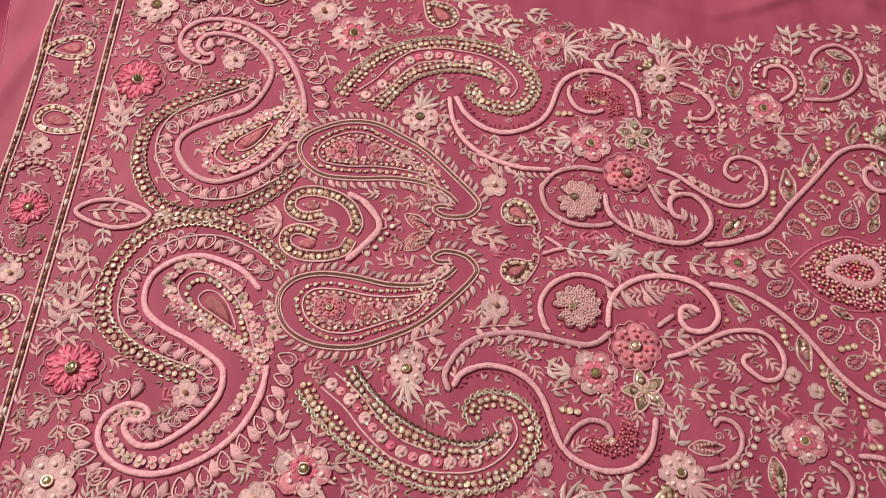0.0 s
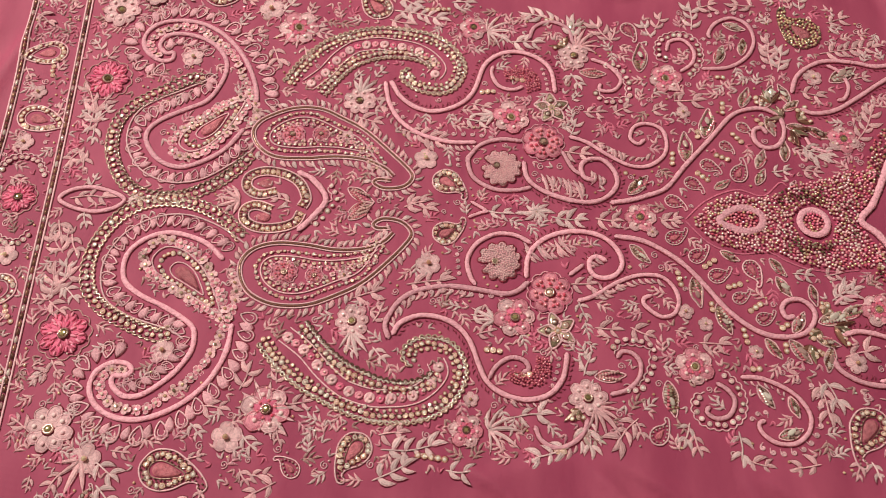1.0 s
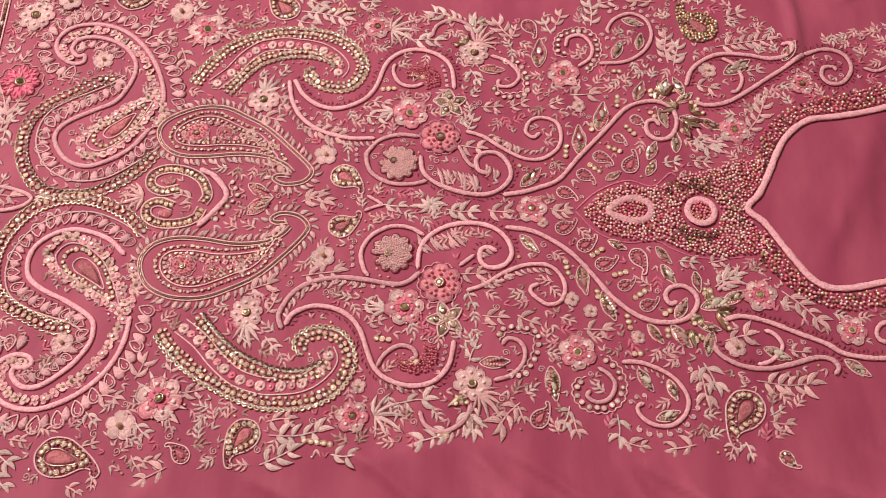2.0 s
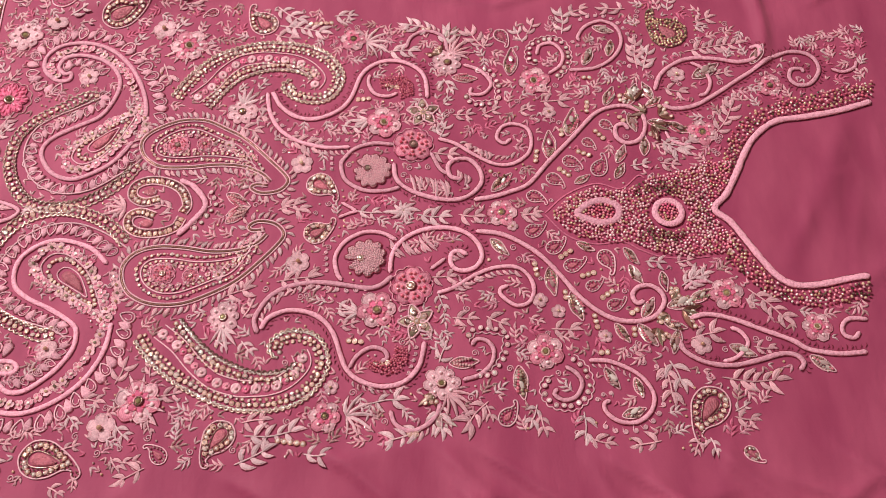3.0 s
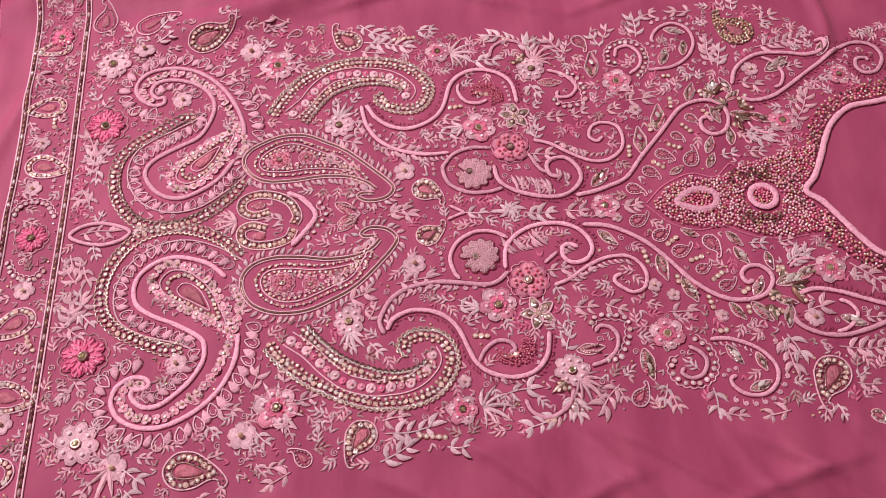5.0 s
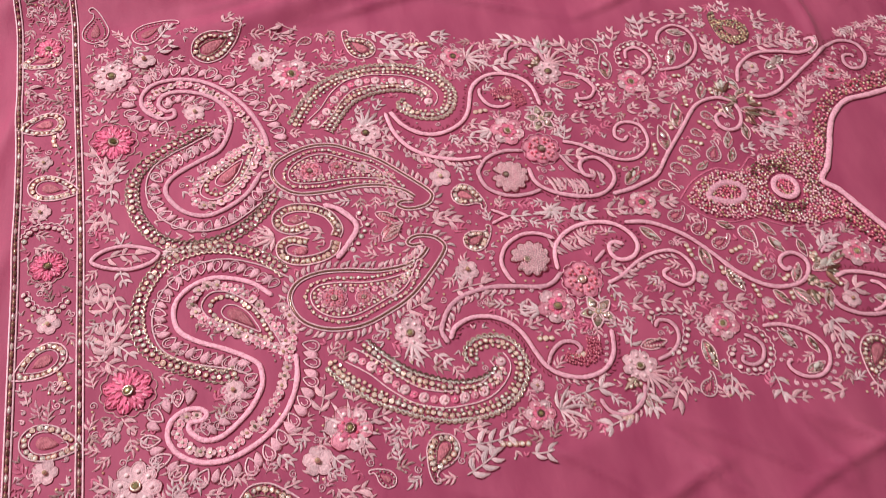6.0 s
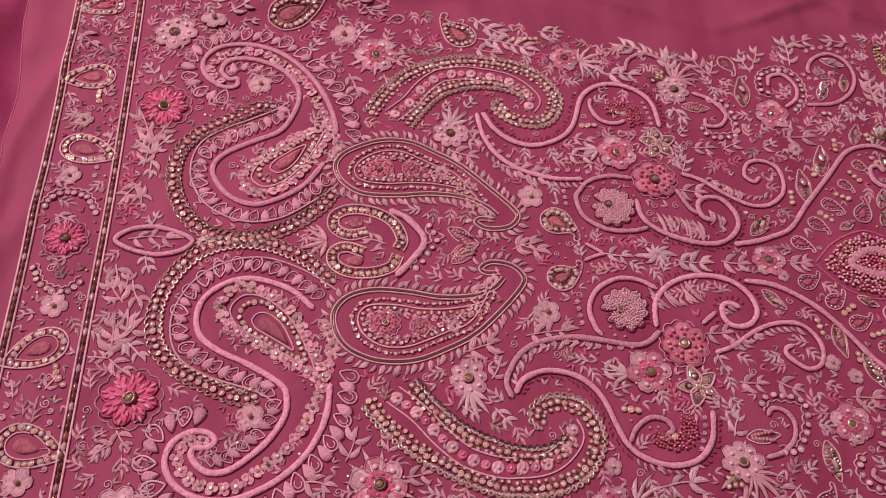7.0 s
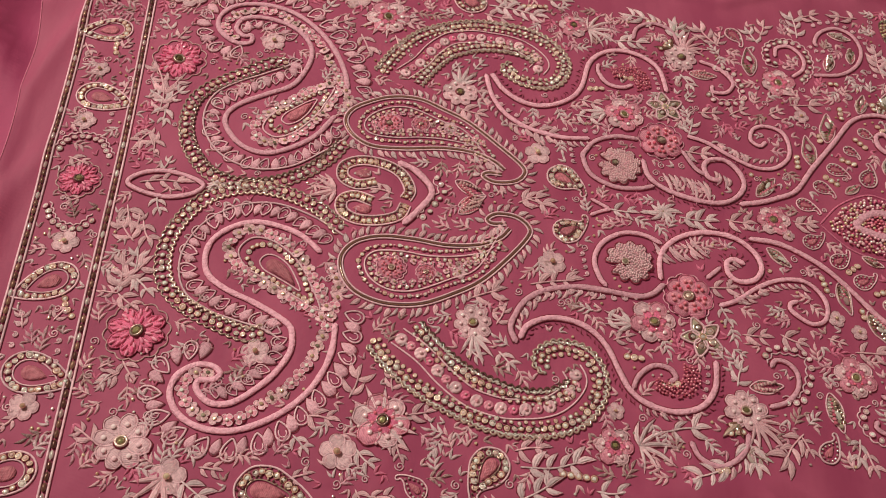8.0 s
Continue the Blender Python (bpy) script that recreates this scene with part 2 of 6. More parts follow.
def shared(key, mats, build, smooth=True):
    """One mesh for all alike pieces."""
    k = (key, *mats)
    if k not in KIT:
        f = Form()
        build(f)
        KIT[k] = f.mesh(key, mats, smooth)
    return KIT[k]


def mid_of(path, k):
    """A closed path drawn larger or smaller about its middle."""
    m = np.asarray(path).mean(0)
    return m + (np.asarray(path) - m) * k


def leaf_form(f, width=0.34, bend=0.12, notch=0.45, edge=0.0):
    """A satin leaf of length 10 along x, with a sunk midrib and an outline stitch."""
    rows = []
    uvs = []
    for s in (-1, -0.6, -0.15, 0, 0.15, 0.6, 1):
        row, uvr = [], []
        for t in np.linspace(0, 1, 9):
            w = 10 * width / 2 * (np.sin(np.pi * min(1, t * 0.98 + 0.02) ** 0.72) ** 1.05 if t < 1 else 0.0) + 0.05
            y = w * s + 10 * bend * np.sin(np.pi * t)
            z = 1.25 * (1 - s * s) ** 0.5 * (w / (5 * width)) * (1 - notch * (abs(s) < 0.1))
            row.append((10 * t, y, z - (0.15 if abs(s) == 1 else 0)))
            uvr.append((10 * t - 4 * abs(s) * w, y))
        rows.append(row)
        uvs.append(uvr)
    f.grid(rows, uvs)
    if edge:
        loop = rows[0][:-1] + rows[-1][::-1]
        loop = np.array(loop)[::2, :2]
        f.tube(loop, edge, 0.9, 0.1, 4, False, 0.1, 1)
        # Low dark rim: maroon contour line with the shade under the leaf's edge.
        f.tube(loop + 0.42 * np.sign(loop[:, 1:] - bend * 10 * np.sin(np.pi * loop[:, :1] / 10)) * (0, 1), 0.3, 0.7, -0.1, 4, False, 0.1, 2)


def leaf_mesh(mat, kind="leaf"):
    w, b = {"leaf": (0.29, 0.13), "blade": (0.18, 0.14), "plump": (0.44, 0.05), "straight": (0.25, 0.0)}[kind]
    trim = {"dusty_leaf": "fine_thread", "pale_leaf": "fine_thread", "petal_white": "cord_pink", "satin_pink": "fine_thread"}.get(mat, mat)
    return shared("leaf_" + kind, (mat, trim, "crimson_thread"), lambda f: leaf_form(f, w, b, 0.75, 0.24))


def drop_outline(length=10.0, width=5.4, n=26):
    """A teardrop with its point at the origin, lying along x."""
    a = np.linspace(0, 2 * np.pi, n, endpoint=False)
    x = length * (1 - np.cos(a)) / 2
    y = width / 2 * np.sin(a) * np.sin(a / 2) ** 0.8 * 1.4
    return np.stack([x, y], 1)


def chaton_mesh(stone="crystal", ring="setting"):
    """A round stone in its metal cup, with a dark gap between."""
    def build(f):
        a = np.linspace(0, 2 * np.pi, 13)
        f.tube(np.stack([np.cos(a), np.sin(a)], 1) * 0.82, 0.22, 1.1, 0.0, 6, True, 0.0, 0)
        # Dark pad reaches past the cup, standing in for shade between stones.
        f.pad(np.stack([np.cos(a[:-1]), np.sin(a[:-1])], 1) * 1.22, 0.1, 0.0, 3, 2)
        f.stone(0, 0, 0.6, 0.12, 7, 0.8, 1)
    return shared("chaton", (ring, stone, "crimson_thread"), build, stone != "silver_stone")


def bead_mesh(mat):
    return shared("bead", (mat,), lambda f: f.ball(0, 0, 1.0, 0, 8, 5, 0.9))


def put(name, me, parent, x, y, z=0.0, turn=0.0, size=1.0, tilt=0.0, label="", follow=True):
    """Place one piece, in the garment's millimetres, under its thing or part."""
    ob = new(name, me)
    q, o = parent, Vector((0, 0, 0))
    if parent.parent is not None:
        q = parent.parent
    while q is not None:
        o += q.location
        q = q.parent
    ob.parent = parent
    if follow:
        z += lift(x, y)
    ob.location = Vector((x * MM, y * MM, z * MM)) - o
    ob.rotation_euler = (tilt * math.sin(x * 7.3), tilt * math.cos(y * 5.1), turn)
    ob.scale = size if isinstance(size, tuple) else (size, size, size)
    if parent.parent is not None:
        ob.matrix_parent_inverse = parent.matrix_basis.inverted()
    return tagged(ob, label)


def shape(name, f, mats, parent, x, y, smooth=True, label="", z=0.0):
    """A part of its own, drawn about x, y."""
    a = np.array(f.v)
    a[:, 2] += lift(a[:, 0], a[:, 1])
    a[:, :2] -= (x, y)
    f.v = a.tolist()
    return put(name, f.mesh(name, mats, smooth), parent, x, y, z, label=label, follow=False)


def thing(name, x, y, label, category, group=""):
    ob = new(name)
    ob.empty_display_size = 0.005
    ob.location = (x * MM, y * MM, 0)
    return tagged(ob, label, category, group)

# ---- the cloth and the room ----
FOLDS = [
    # u, v, heading, half length, width, height: soft folds in the plain cloth round the panel
    (60, 235, 8, 190, 16, 11.4), (300, 262, -6, 210, 20, 17.1), (180, 300, 4, 320, 22, 26.6), (-120, 262, 20, 120, 18, 15.2), (430, 190, 84, 70, 5, 4.75),
    (120, -222, -34, 90, 14, 2.4), (250, -236, -28, 100, 16, 2.8), (345, -222, -38, 95, 15, 2.4), (60, -232, -30, 80, 14, 2.4),
    (455, -182, -36, 120, 14, 2.0), (510, -220, -52, 90, 16, 2.6), (0, -240, 14, 110, 16, 3.0), (520, -120, 40, 60, 14, 2.2),
    (470, 30, 78, 50, 9, 2.09), (520, 10, 82, 60, 12, 2.66), (570, -20, 70, 60, 12, 3.04), (440, -10, 70, 34, 7, 1.71), (500, -40, 20, 60, 7, 1.9),
    (-215, 60, 84, 120, 6, 3.04), (-222, -60, 80, 90, 8, 3.42), (560, 210, -20, 120, 16, 11.4), (640, 60, 60, 140, 20, 11.4),
]


CREASES = [
    # u, v, heading, half length, height: straight pressed creases in the plain cloth
    (150, -200, -38, 60, 2.0), (205, -188, -46, 40, 1.7), (245, -192, -30, 70, 2.2), (290, -196, -58, 34, 1.6), (330, -200, -34, 70, 2.0), (385, -190, -40, 70, 2.2),
    (440, -172, -36, 110, 2.0), (480, -160, -58, 60, 1.8), (100, -215, -30, 60, 1.9), (180, -215, 22, 60, 1.6), (300, -214, 18, 80, 1.8), (410, -212, 30, 60, 1.7), (60, -228, 16, 60, 1.6),
    (450, -205, -22, 70, 1.9), (500, -200, -70, 60, 1.8), (230, -222, -44, 70, 2.0), (355, -232, -50, 70, 2.0),
    (60, 212, 12, 110, 2.2), (170, 202, -14, 90, 2.0), (260, 200, 20, 80, 2.2), (330, 214, -24, 90, 2.2), (430, 180, 74, 50, 1.8), (-60, 222, 8, 90, 2.0), (480, 190, 34, 80, 2.0),
    (445, 10, 82, 50, 0.9), (475, -20, 74, 50, 1.0), (505, 30, 86, 60, 1.1), (-224, 40, 78, 70, 1.8), (-228, -90, 98, 70, 1.8),
]


def cloth_relief():
    """The cloth's folds on a 2.5 mm grid; it lies almost flat under the embroidered panel."""
    us, vs = np.arange(-300, 1181, 2.5), np.arange(-500, 701, 2.5)
    u, v = np.meshgrid(us, vs)
    h = np.zeros_like(u)
    for fu, fv, head, half, wide, high in FOLDS:
        c, s = math.cos(radians(head)), math.sin(radians(head))
        a, b = (u - fu) * c + (v - fv) * s, -(u - fu) * s + (v - fv) * c
        b = b + 0.12 * half * np.sin(a / half * 2.1 + fu)
        h += high * np.exp(-((a / half) ** 4)) * np.exp(-((b / wide) ** 2))
    top = np.clip((v - 178 - 0.12 * np.clip(150 - u, 0, 300)) / 24, 0, 1)
    low = np.clip((-160 - 0.16 * np.clip(110 - u, 0, 300) - v) / 18, 0, 1)
    neck = 0.6 * np.clip((u - 410 - 0.9 * np.abs(v)) / 40, 0, 1) * (np.abs(v) < 75)
    side = np.clip((u - 470) / 60, 0, 1) * (v < -110) + np.clip((-224 - u) / 14, 0, 1)
    free = np.clip(top + low + neck + side, 0, 1)
    look_up = lambda k, q, z: np.array([[noise.noise((a * k + b * q, b * k * 0.8 - a * q, z)) for a in us] for b in vs])
    rough = 1 - np.abs(look_up(0.011, 0.004, 3.3))
    h += free * (2.2 * rough**7 + 1.6 * look_up(0.02, 0.006, 5.3))
    for cu, cv, head, half, high in CREASES:
        c, e = math.cos(radians(head)), math.sin(radians(head))
        a, b = (u - cu) * c + (v - cv) * e, -(u - cu) * e + (v - cv) * c
        b = b + 0.03 * half * np.sin(a / half * 3 + cu)
        h += 2.7 * free * high * np.clip(1 - np.abs(a / half) ** 3, 0, 1) * (np.exp(-np.abs(b) / 5.0) - 0.45 * np.exp(-np.abs(b + 5) / 9.0))
    h += 0.8 * look_up(0.014, 0.003, 6.1)
    return h


RELIEF = cloth_relief()


def lift(u, v):
    """The cloth's height at a place, or at many, in millimetres."""
    a, b = np.clip((np.asarray(u) + 300) / 2.5, 0, RELIEF.shape[1] - 1.001), np.clip((np.asarray(v) + 500) / 2.5, 0, RELIEF.shape[0] - 1.001)
    i, j = a.astype(int), b.astype(int)
    s, t = a - i, b - j
    h = (RELIEF[j, i] * (1 - s) + RELIEF[j, i + 1] * s) * (1 - t) + (RELIEF[j + 1, i] * (1 - s) + RELIEF[j + 1, i + 1] * s) * t
    return h if np.ndim(u) else float(h)


def edge_u(v):
    """The cloth's selvedge beyond the border."""
    return -233 - 0.05 * v + 3.0 * math.sin(v * 0.021) + 1.2 * math.sin(v * 0.07)


def cloth_sheet(name, mat, nu, nv, place, label):
    f = Form()
    pts = [[place(i / nu, j / nv) for i in range(nu + 1)] for j in range(nv + 1)]
    f.grid(pts, [[(q[0], q[1]) for q in row] for row in pts])
    ob = new(name, f.mesh(name, (mat,)))
    return tagged(ob, label, "cloth", kind="structure")


def dress_place(i, j):
    v = -470 + 1150 * j
    u = edge_u(v) + (1150 - edge_u(v)) * i ** 1.02
    h = lift(u, v) - 0.2
    return (u, v, h)


def under_place(i, j):
    u, v = -900 + 2300 * i, -900 + 1900 * j
    h = -9 + 5 * noise.noise((u * 0.006, v * 0.004, 1.0)) + 2.5 * noise.noise((u * 0.018, v * 0.011, 4.0))
    d = max(0.0, min(1.0, (-215 - u) / 30))
    h += d * (4 + 30 * (1 - abs(noise.noise((u * 0.026 + v * 0.007, v * 0.010, 9.0)))) ** 5 + 8 * noise.noise((u * 0.04, v * 0.016, 2.0)))
    return (u, v, min(h, -5.0 + 34 * max(0.0, min(1.0, (-243 - u) / 30))))


cloth = cloth_sheet("ground_cloth", "pink_organza", 470, 390, dress_place, "sheer rose pink dress cloth laid flat with soft folds")
under = cloth_sheet("under_cloth", "rose_lining", 300, 200, under_place, "rumpled deep rose pink lining cloth under the dress")

rim = spline([(edge_u(v), v) for v in range(-440, 641, 30)], 4.0)
rim_form = Form().tube(rim, 0.4, 0.8, 0.0, 6, False, 0.1)
rim_at = np.array(rim_form.v)
rim_at[:, 2] += lift(rim_at[:, 0], rim_at[:, 1]) - 0.4
rim_form.v = rim_at.tolist()
tagged(new("trim", rim_form.mesh("trim", ("rose_thread",))), "narrow rolled pink hem along the cloth's edge", "hem", kind="structure")


def slab(name, lo, hi, mat, label):
    f = Form()
    (a, b, c), (d, e, g) = lo, hi
    f.v = [(x, y, z) for z in (c, g) for x, y in ((a, b), (d, b), (d, e), (a, e))]
    f.f = [(3, 2, 1, 0), (4, 5, 6, 7), (0, 1, 5, 4), (1, 2, 6, 5), (2, 3, 7, 6), (3, 0, 4, 7)]
    f.m, f.uv = [0] * 6, [(0, 0)] * 8
    return tagged(new(name, f.mesh(name, (mat,), False)), label, "room", kind="structure")


slab("floor", (-2200, -2200, -80), (2400, 2400, -30), "wall_paint", "plain pale floor under the spread cloth")
slab("ceiling", (-2200, -2200, 2400), (2400, 2400, 2460), "wall_paint", "plain pale ceiling over the room")
slab("wall_west", (-2260, -2200, -80), (-2200, 2400, 2400), "wall_paint", "plain pale painted wall")
slab("wall_east", (2400, -2200, -80), (2460, 2400, 2400), "wall_paint", "plain pale painted wall")
slab("wall_south", (-2200, -2260, -80), (2400, -2200, 2400), "wall_paint", "plain pale painted wall")
slab("wall_north", (-2200, 2400, -80), (2400, 2460, 2400), "wall_paint", "plain pale painted wall")

# ---- kinds of embroidery ----
def cord(pts, r=2.2, label="thick raised pale pink couched scroll cord on the cloth", mat="cord_pink", closed=False, fringe=0, name="scroll_cord", category="embroidered cord"):
    """A padded cord; fringe: 1 or -1 puts a row of tiny crimson stitches along its left or right."""
    path = spline(pts, 1.5, closed)
    x, y = path.mean(0)
    a = Form().tube(path, r * 0.74, 0.54, -0.15, 12, closed, 0.16)
    q = np.array(a.v)
    q += 0.17 * r / 2.2 * np.array([noise.noise_vector(p * 0.9) + 0.8 * noise.noise_vector(p * 2.1) for p in map(Vector, q)])
    q[:, 2] += lift(q[:, 0], q[:, 1])
    a.v = (q - (x, y, 0)).tolist()
    ob = new(name, a.mesh(name, (mat,)))
    ob.location = (x * MM, y * MM, 0)
    tagged(ob, label, category, "raised cords")
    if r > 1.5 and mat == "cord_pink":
        # A dark line on each side draws in the cord's contact shade.
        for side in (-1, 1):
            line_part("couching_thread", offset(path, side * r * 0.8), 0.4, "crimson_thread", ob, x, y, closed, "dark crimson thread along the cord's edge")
    if fringe:
        f = Form()
        for i, (u, v, w) in enumerate(beat(offset(path, fringe * (r + 0.6)), 3.1)):
            b = w + fringe * (1.0 + 0.35 * math.sin(i * 2.3))
            l = 3.0 + 1.0 * math.sin(i * 1.7)
            f.tube(np.array([(u, v), (u + 0.6 * l * math.cos(b), v + 0.6 * l * math.sin(b)), (u + l * math.cos(b + 0.4), v + l * math.sin(b + 0.4))]), 0.42, 0.8, 0, 5)
        shape("stitch_fringe", f, ("crimson_thread",), ob, x, y, label="short crimson stitches beside the cord")
    return ob


def line_part(name, path, r, mat, parent, x, y, closed=False, label=""):
    return shape(name, Form().tube(path, r, 0.8, 0, 6, closed, 0.06), (mat,), parent, x, y, label=label)


def scallop_part(name, path, parent, x, y, pitch=4.2, high=1.5, r=0.6, mat="antique_coil", label=""):
    """A coil laid in small scallops along a path."""
    k = spline(path[:: max(1, len(path) // 60)], 0.7) if len(path) > 4 else path
    s = np.r_[0, np.cumsum(np.linalg.norm(np.diff(k, axis=0), axis=1))]
    wave = k + sides(k)[1] * (high * np.abs(np.sin(np.pi * s / pitch)))[:, None]
    return shape(name, Form().tube(wave, r, 0.9, 0, 5, False, 0.1), (mat,), parent, x, y, label=label)


def chatons(path, gap, r, parent, stone="crystal", ring="setting", first=0.5):
    for u, v, w in beat(path, gap, first):
        p, q = math.sin(u * 9.1 + v * 3.7), math.cos(u * 5.3 - v * 7.9)
        put("chaton", chaton_mesh(stone, ring if p < 0.5 else "silver_stone"), parent, u + 0.45 * p, v + 0.45 * q, 0.2, w, r * (0.96 + 0.16 * p * q), 0.28)


def beads(path, gap, r, parent, mat="pink_pearl", first=0.5, name="bead"):
    for u, v, w in beat(path, gap, first):
        put(name, bead_mesh(mat), parent, u, v, 0, w, r)


def petal_mesh(mat, edge, kind):
    def build(f):
        if kind == "fan":
            a = np.linspace(-0.36, 0.36, 9)
            o = np.vstack([[(0.6, 0)], np.stack([(9.4 + 0.6 * np.cos(a * 16)) * np.cos(a), 9.6 * np.sin(a) * 1.05], 1)])
        elif kind == "point":
            o = np.array([(0.5, 0), (3, -1.9), (6, -2.2), (8.5, -1.1), (10, 0), (8.5, 1.1), (6, 2.2), (3, 1.9)])
        else:
            o = np.array([(0.8, 0), (2.5, -2.2), (5, -3.5), (7.6, -3.4), (9.5, -1.9), (9.7, 0), (9.5, 1.9), (7.6, 3.4), (5, 3.5), (2.5, 2.2)])
        o = spline(o, 0.9, True)[:-1] if kind != "fan" else o
        f.pad(o, 0.75, 0.0, 4, 0, 0.12)
        f.tube(np.vstack([o, o[:1]]), 0.3, 0.9, 0.2, 5, True, 0.05, 1)
        # Low dark rim puts shade in round the petal.
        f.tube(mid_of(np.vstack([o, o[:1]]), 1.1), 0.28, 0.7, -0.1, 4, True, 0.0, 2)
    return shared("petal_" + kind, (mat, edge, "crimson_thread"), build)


def blossom(x, y, r, kind="white", turn=0.0, group="embroidered flowers"):
    """Blossoms: white, mixed, red, dark (pointed), tiny, star."""
    labels = {
        "white": "pale pink satin-stitch flower with beaded rounded petals and stone centre",
        "mixed": "flower with pale and rose petals, red hearts and gold centre",
        "red": "bright rose-red beaded flower with scalloped edge and gold centre",
        "dark": "rose-red flower with broad beaded petals and dark bead centre",
        "tiny": "tiny pale pink thread flower with one bead in its middle",
        "star": "five-pointed flower of grey-green cut stones with pale thread outline",
    }
    ob = thing("flower", x, y, labels[kind], "embroidered flower", group)
    n = {"white": 8, "mixed": 6, "red": 8, "dark": 7, "tiny": 5, "star": 5}[kind]
    for i in range(n):
        a = turn + 2 * math.pi * i / n
        if kind == "star":
            petal = put("petal", shared("star_petal", ("green_stone", "fine_thread"), lambda f: (f.pad(spline([(0.6, 0), (4, -3.0), (10, 0), (4, 3.0)], 0.9, True)[:-1], 0.9, 0, 3, 0), f.tube(spline([(0.6, 0), (4, -3.2), (10.2, 0), (4, 3.2)], 0.9, True), 0.5, 0.9, 0.2, 5, True, 0.05, 1))), ob, x, y, 0, a, r / 10)
            put("chaton", chaton_mesh("silver_stone", "antique_coil"), petal, x + 0.48 * r * math.cos(a), y + 0.48 * r * math.sin(a), 0.8, a, r * 0.17, 0.3)
            continue
        mats = {"white": ("petal_white", "fine_thread", "round"), "tiny": ("petal_white", "fine_thread", "round"), "dark": ("petal_rose", "rose_thread", "round"),
                "red": ("petal_red", "petal_red", "round"), "mixed": (("petal_white", "petal_rose")[i % 2], "fine_thread" if i % 2 == 0 else "petal_rose", "round")}[kind]
        wide = {"white": 0.8, "tiny": 1.15, "dark": 0.95, "red": 0.8, "mixed": 0.98}[kind]
        k = (0.9 if kind == "red" else 1.0) * r / 10 * (1 + 0.06 * math.sin(i * 5 + x))
        petal = put("petal", petal_mesh(*mats), ob, x, y, 0.1 * (i % 2), a, (k, k * wide, max(k, 0.9)))
        if kind in ("white", "mixed"):
            put("bead", bead_mesh("pearl_white"), petal, x + 0.62 * r * math.cos(a), y + 0.62 * r * math.sin(a), 0.85, 0, (r * 0.1, r * 0.1, r * 0.06))
        if kind == "mixed":
            put("petal_heart", petal_mesh("petal_red", "petal_rose", "point"), petal, x, y, 0.45, a, (k * 0.62, k * 0.8, max(k, 0.9)))
            b = a + math.pi / n
            put("bead", bead_mesh("red_bead"), ob, x + 0.36 * r * math.cos(b), y + 0.36 * r * math.sin(b), 0.4, 0, r * 0.07)
            put("bead", bead_mesh("pink_pearl"), ob, x + 0.85 * r * math.cos(b), y + 0.85 * r * math.sin(b), 0.2, 0, r * 0.06)
        if kind == "red":
            for far, turn_by, big in ((0.4, 0.0, 0.09), (0.52, 0.24, 0.075), (0.66, -0.2, 0.085), (0.68, 0.2, 0.085), (0.82, 0.0, 0.075)):
                put("bead", bead_mesh("hot_bead"), petal, x + far * r * math.cos(a + turn_by), y + far * r * math.sin(a + turn_by), 0.45, a + 2 * turn_by, (r * big * 1.55, r * big * 0.62, r * big * 0.7))
        if kind == "dark":
            for far, turn_by in ((0.42, 0.0), (0.66, 0.16), (0.66, -0.16)):
                put("bead", bead_mesh("red_bead"), petal, x + far * r * math.cos(a + turn_by), y + far * r * math.sin(a + turn_by), 0.7, 0, r * 0.085)
    if kind in ("red", "dark"):
        lo = np.linspace(0, 2 * np.pi, 110)
        rr = r * (0.95 + 0.11 * np.abs(np.sin(lo * 6 + turn)))
        line_part("edging", np.stack([x + rr * np.cos(lo), y + rr * np.sin(lo)], 1), 0.38, "satin_pink" if kind == "dark" else "taupe_rose", ob, x, y, True)
    if kind == "tiny":
        put("bead", bead_mesh("gold_bead"), ob, x, y, 0.5, 0, r * 0.2)
    elif kind != "star":
        put("centre_stone", chaton_mesh({"white": "centre_gem", "red": "centre_gem", "mixed": "centre_gem", "dark": "antique_coil"}[kind], "antique_coil"), ob, x, y, 0.7, turn, r * 0.21 + 0.4, 0.2)
    else:
        put("centre_stone", chaton_mesh("silver_stone", "gold_bead"), ob, x, y, 0.6, turn, r * 0.18)
    return ob


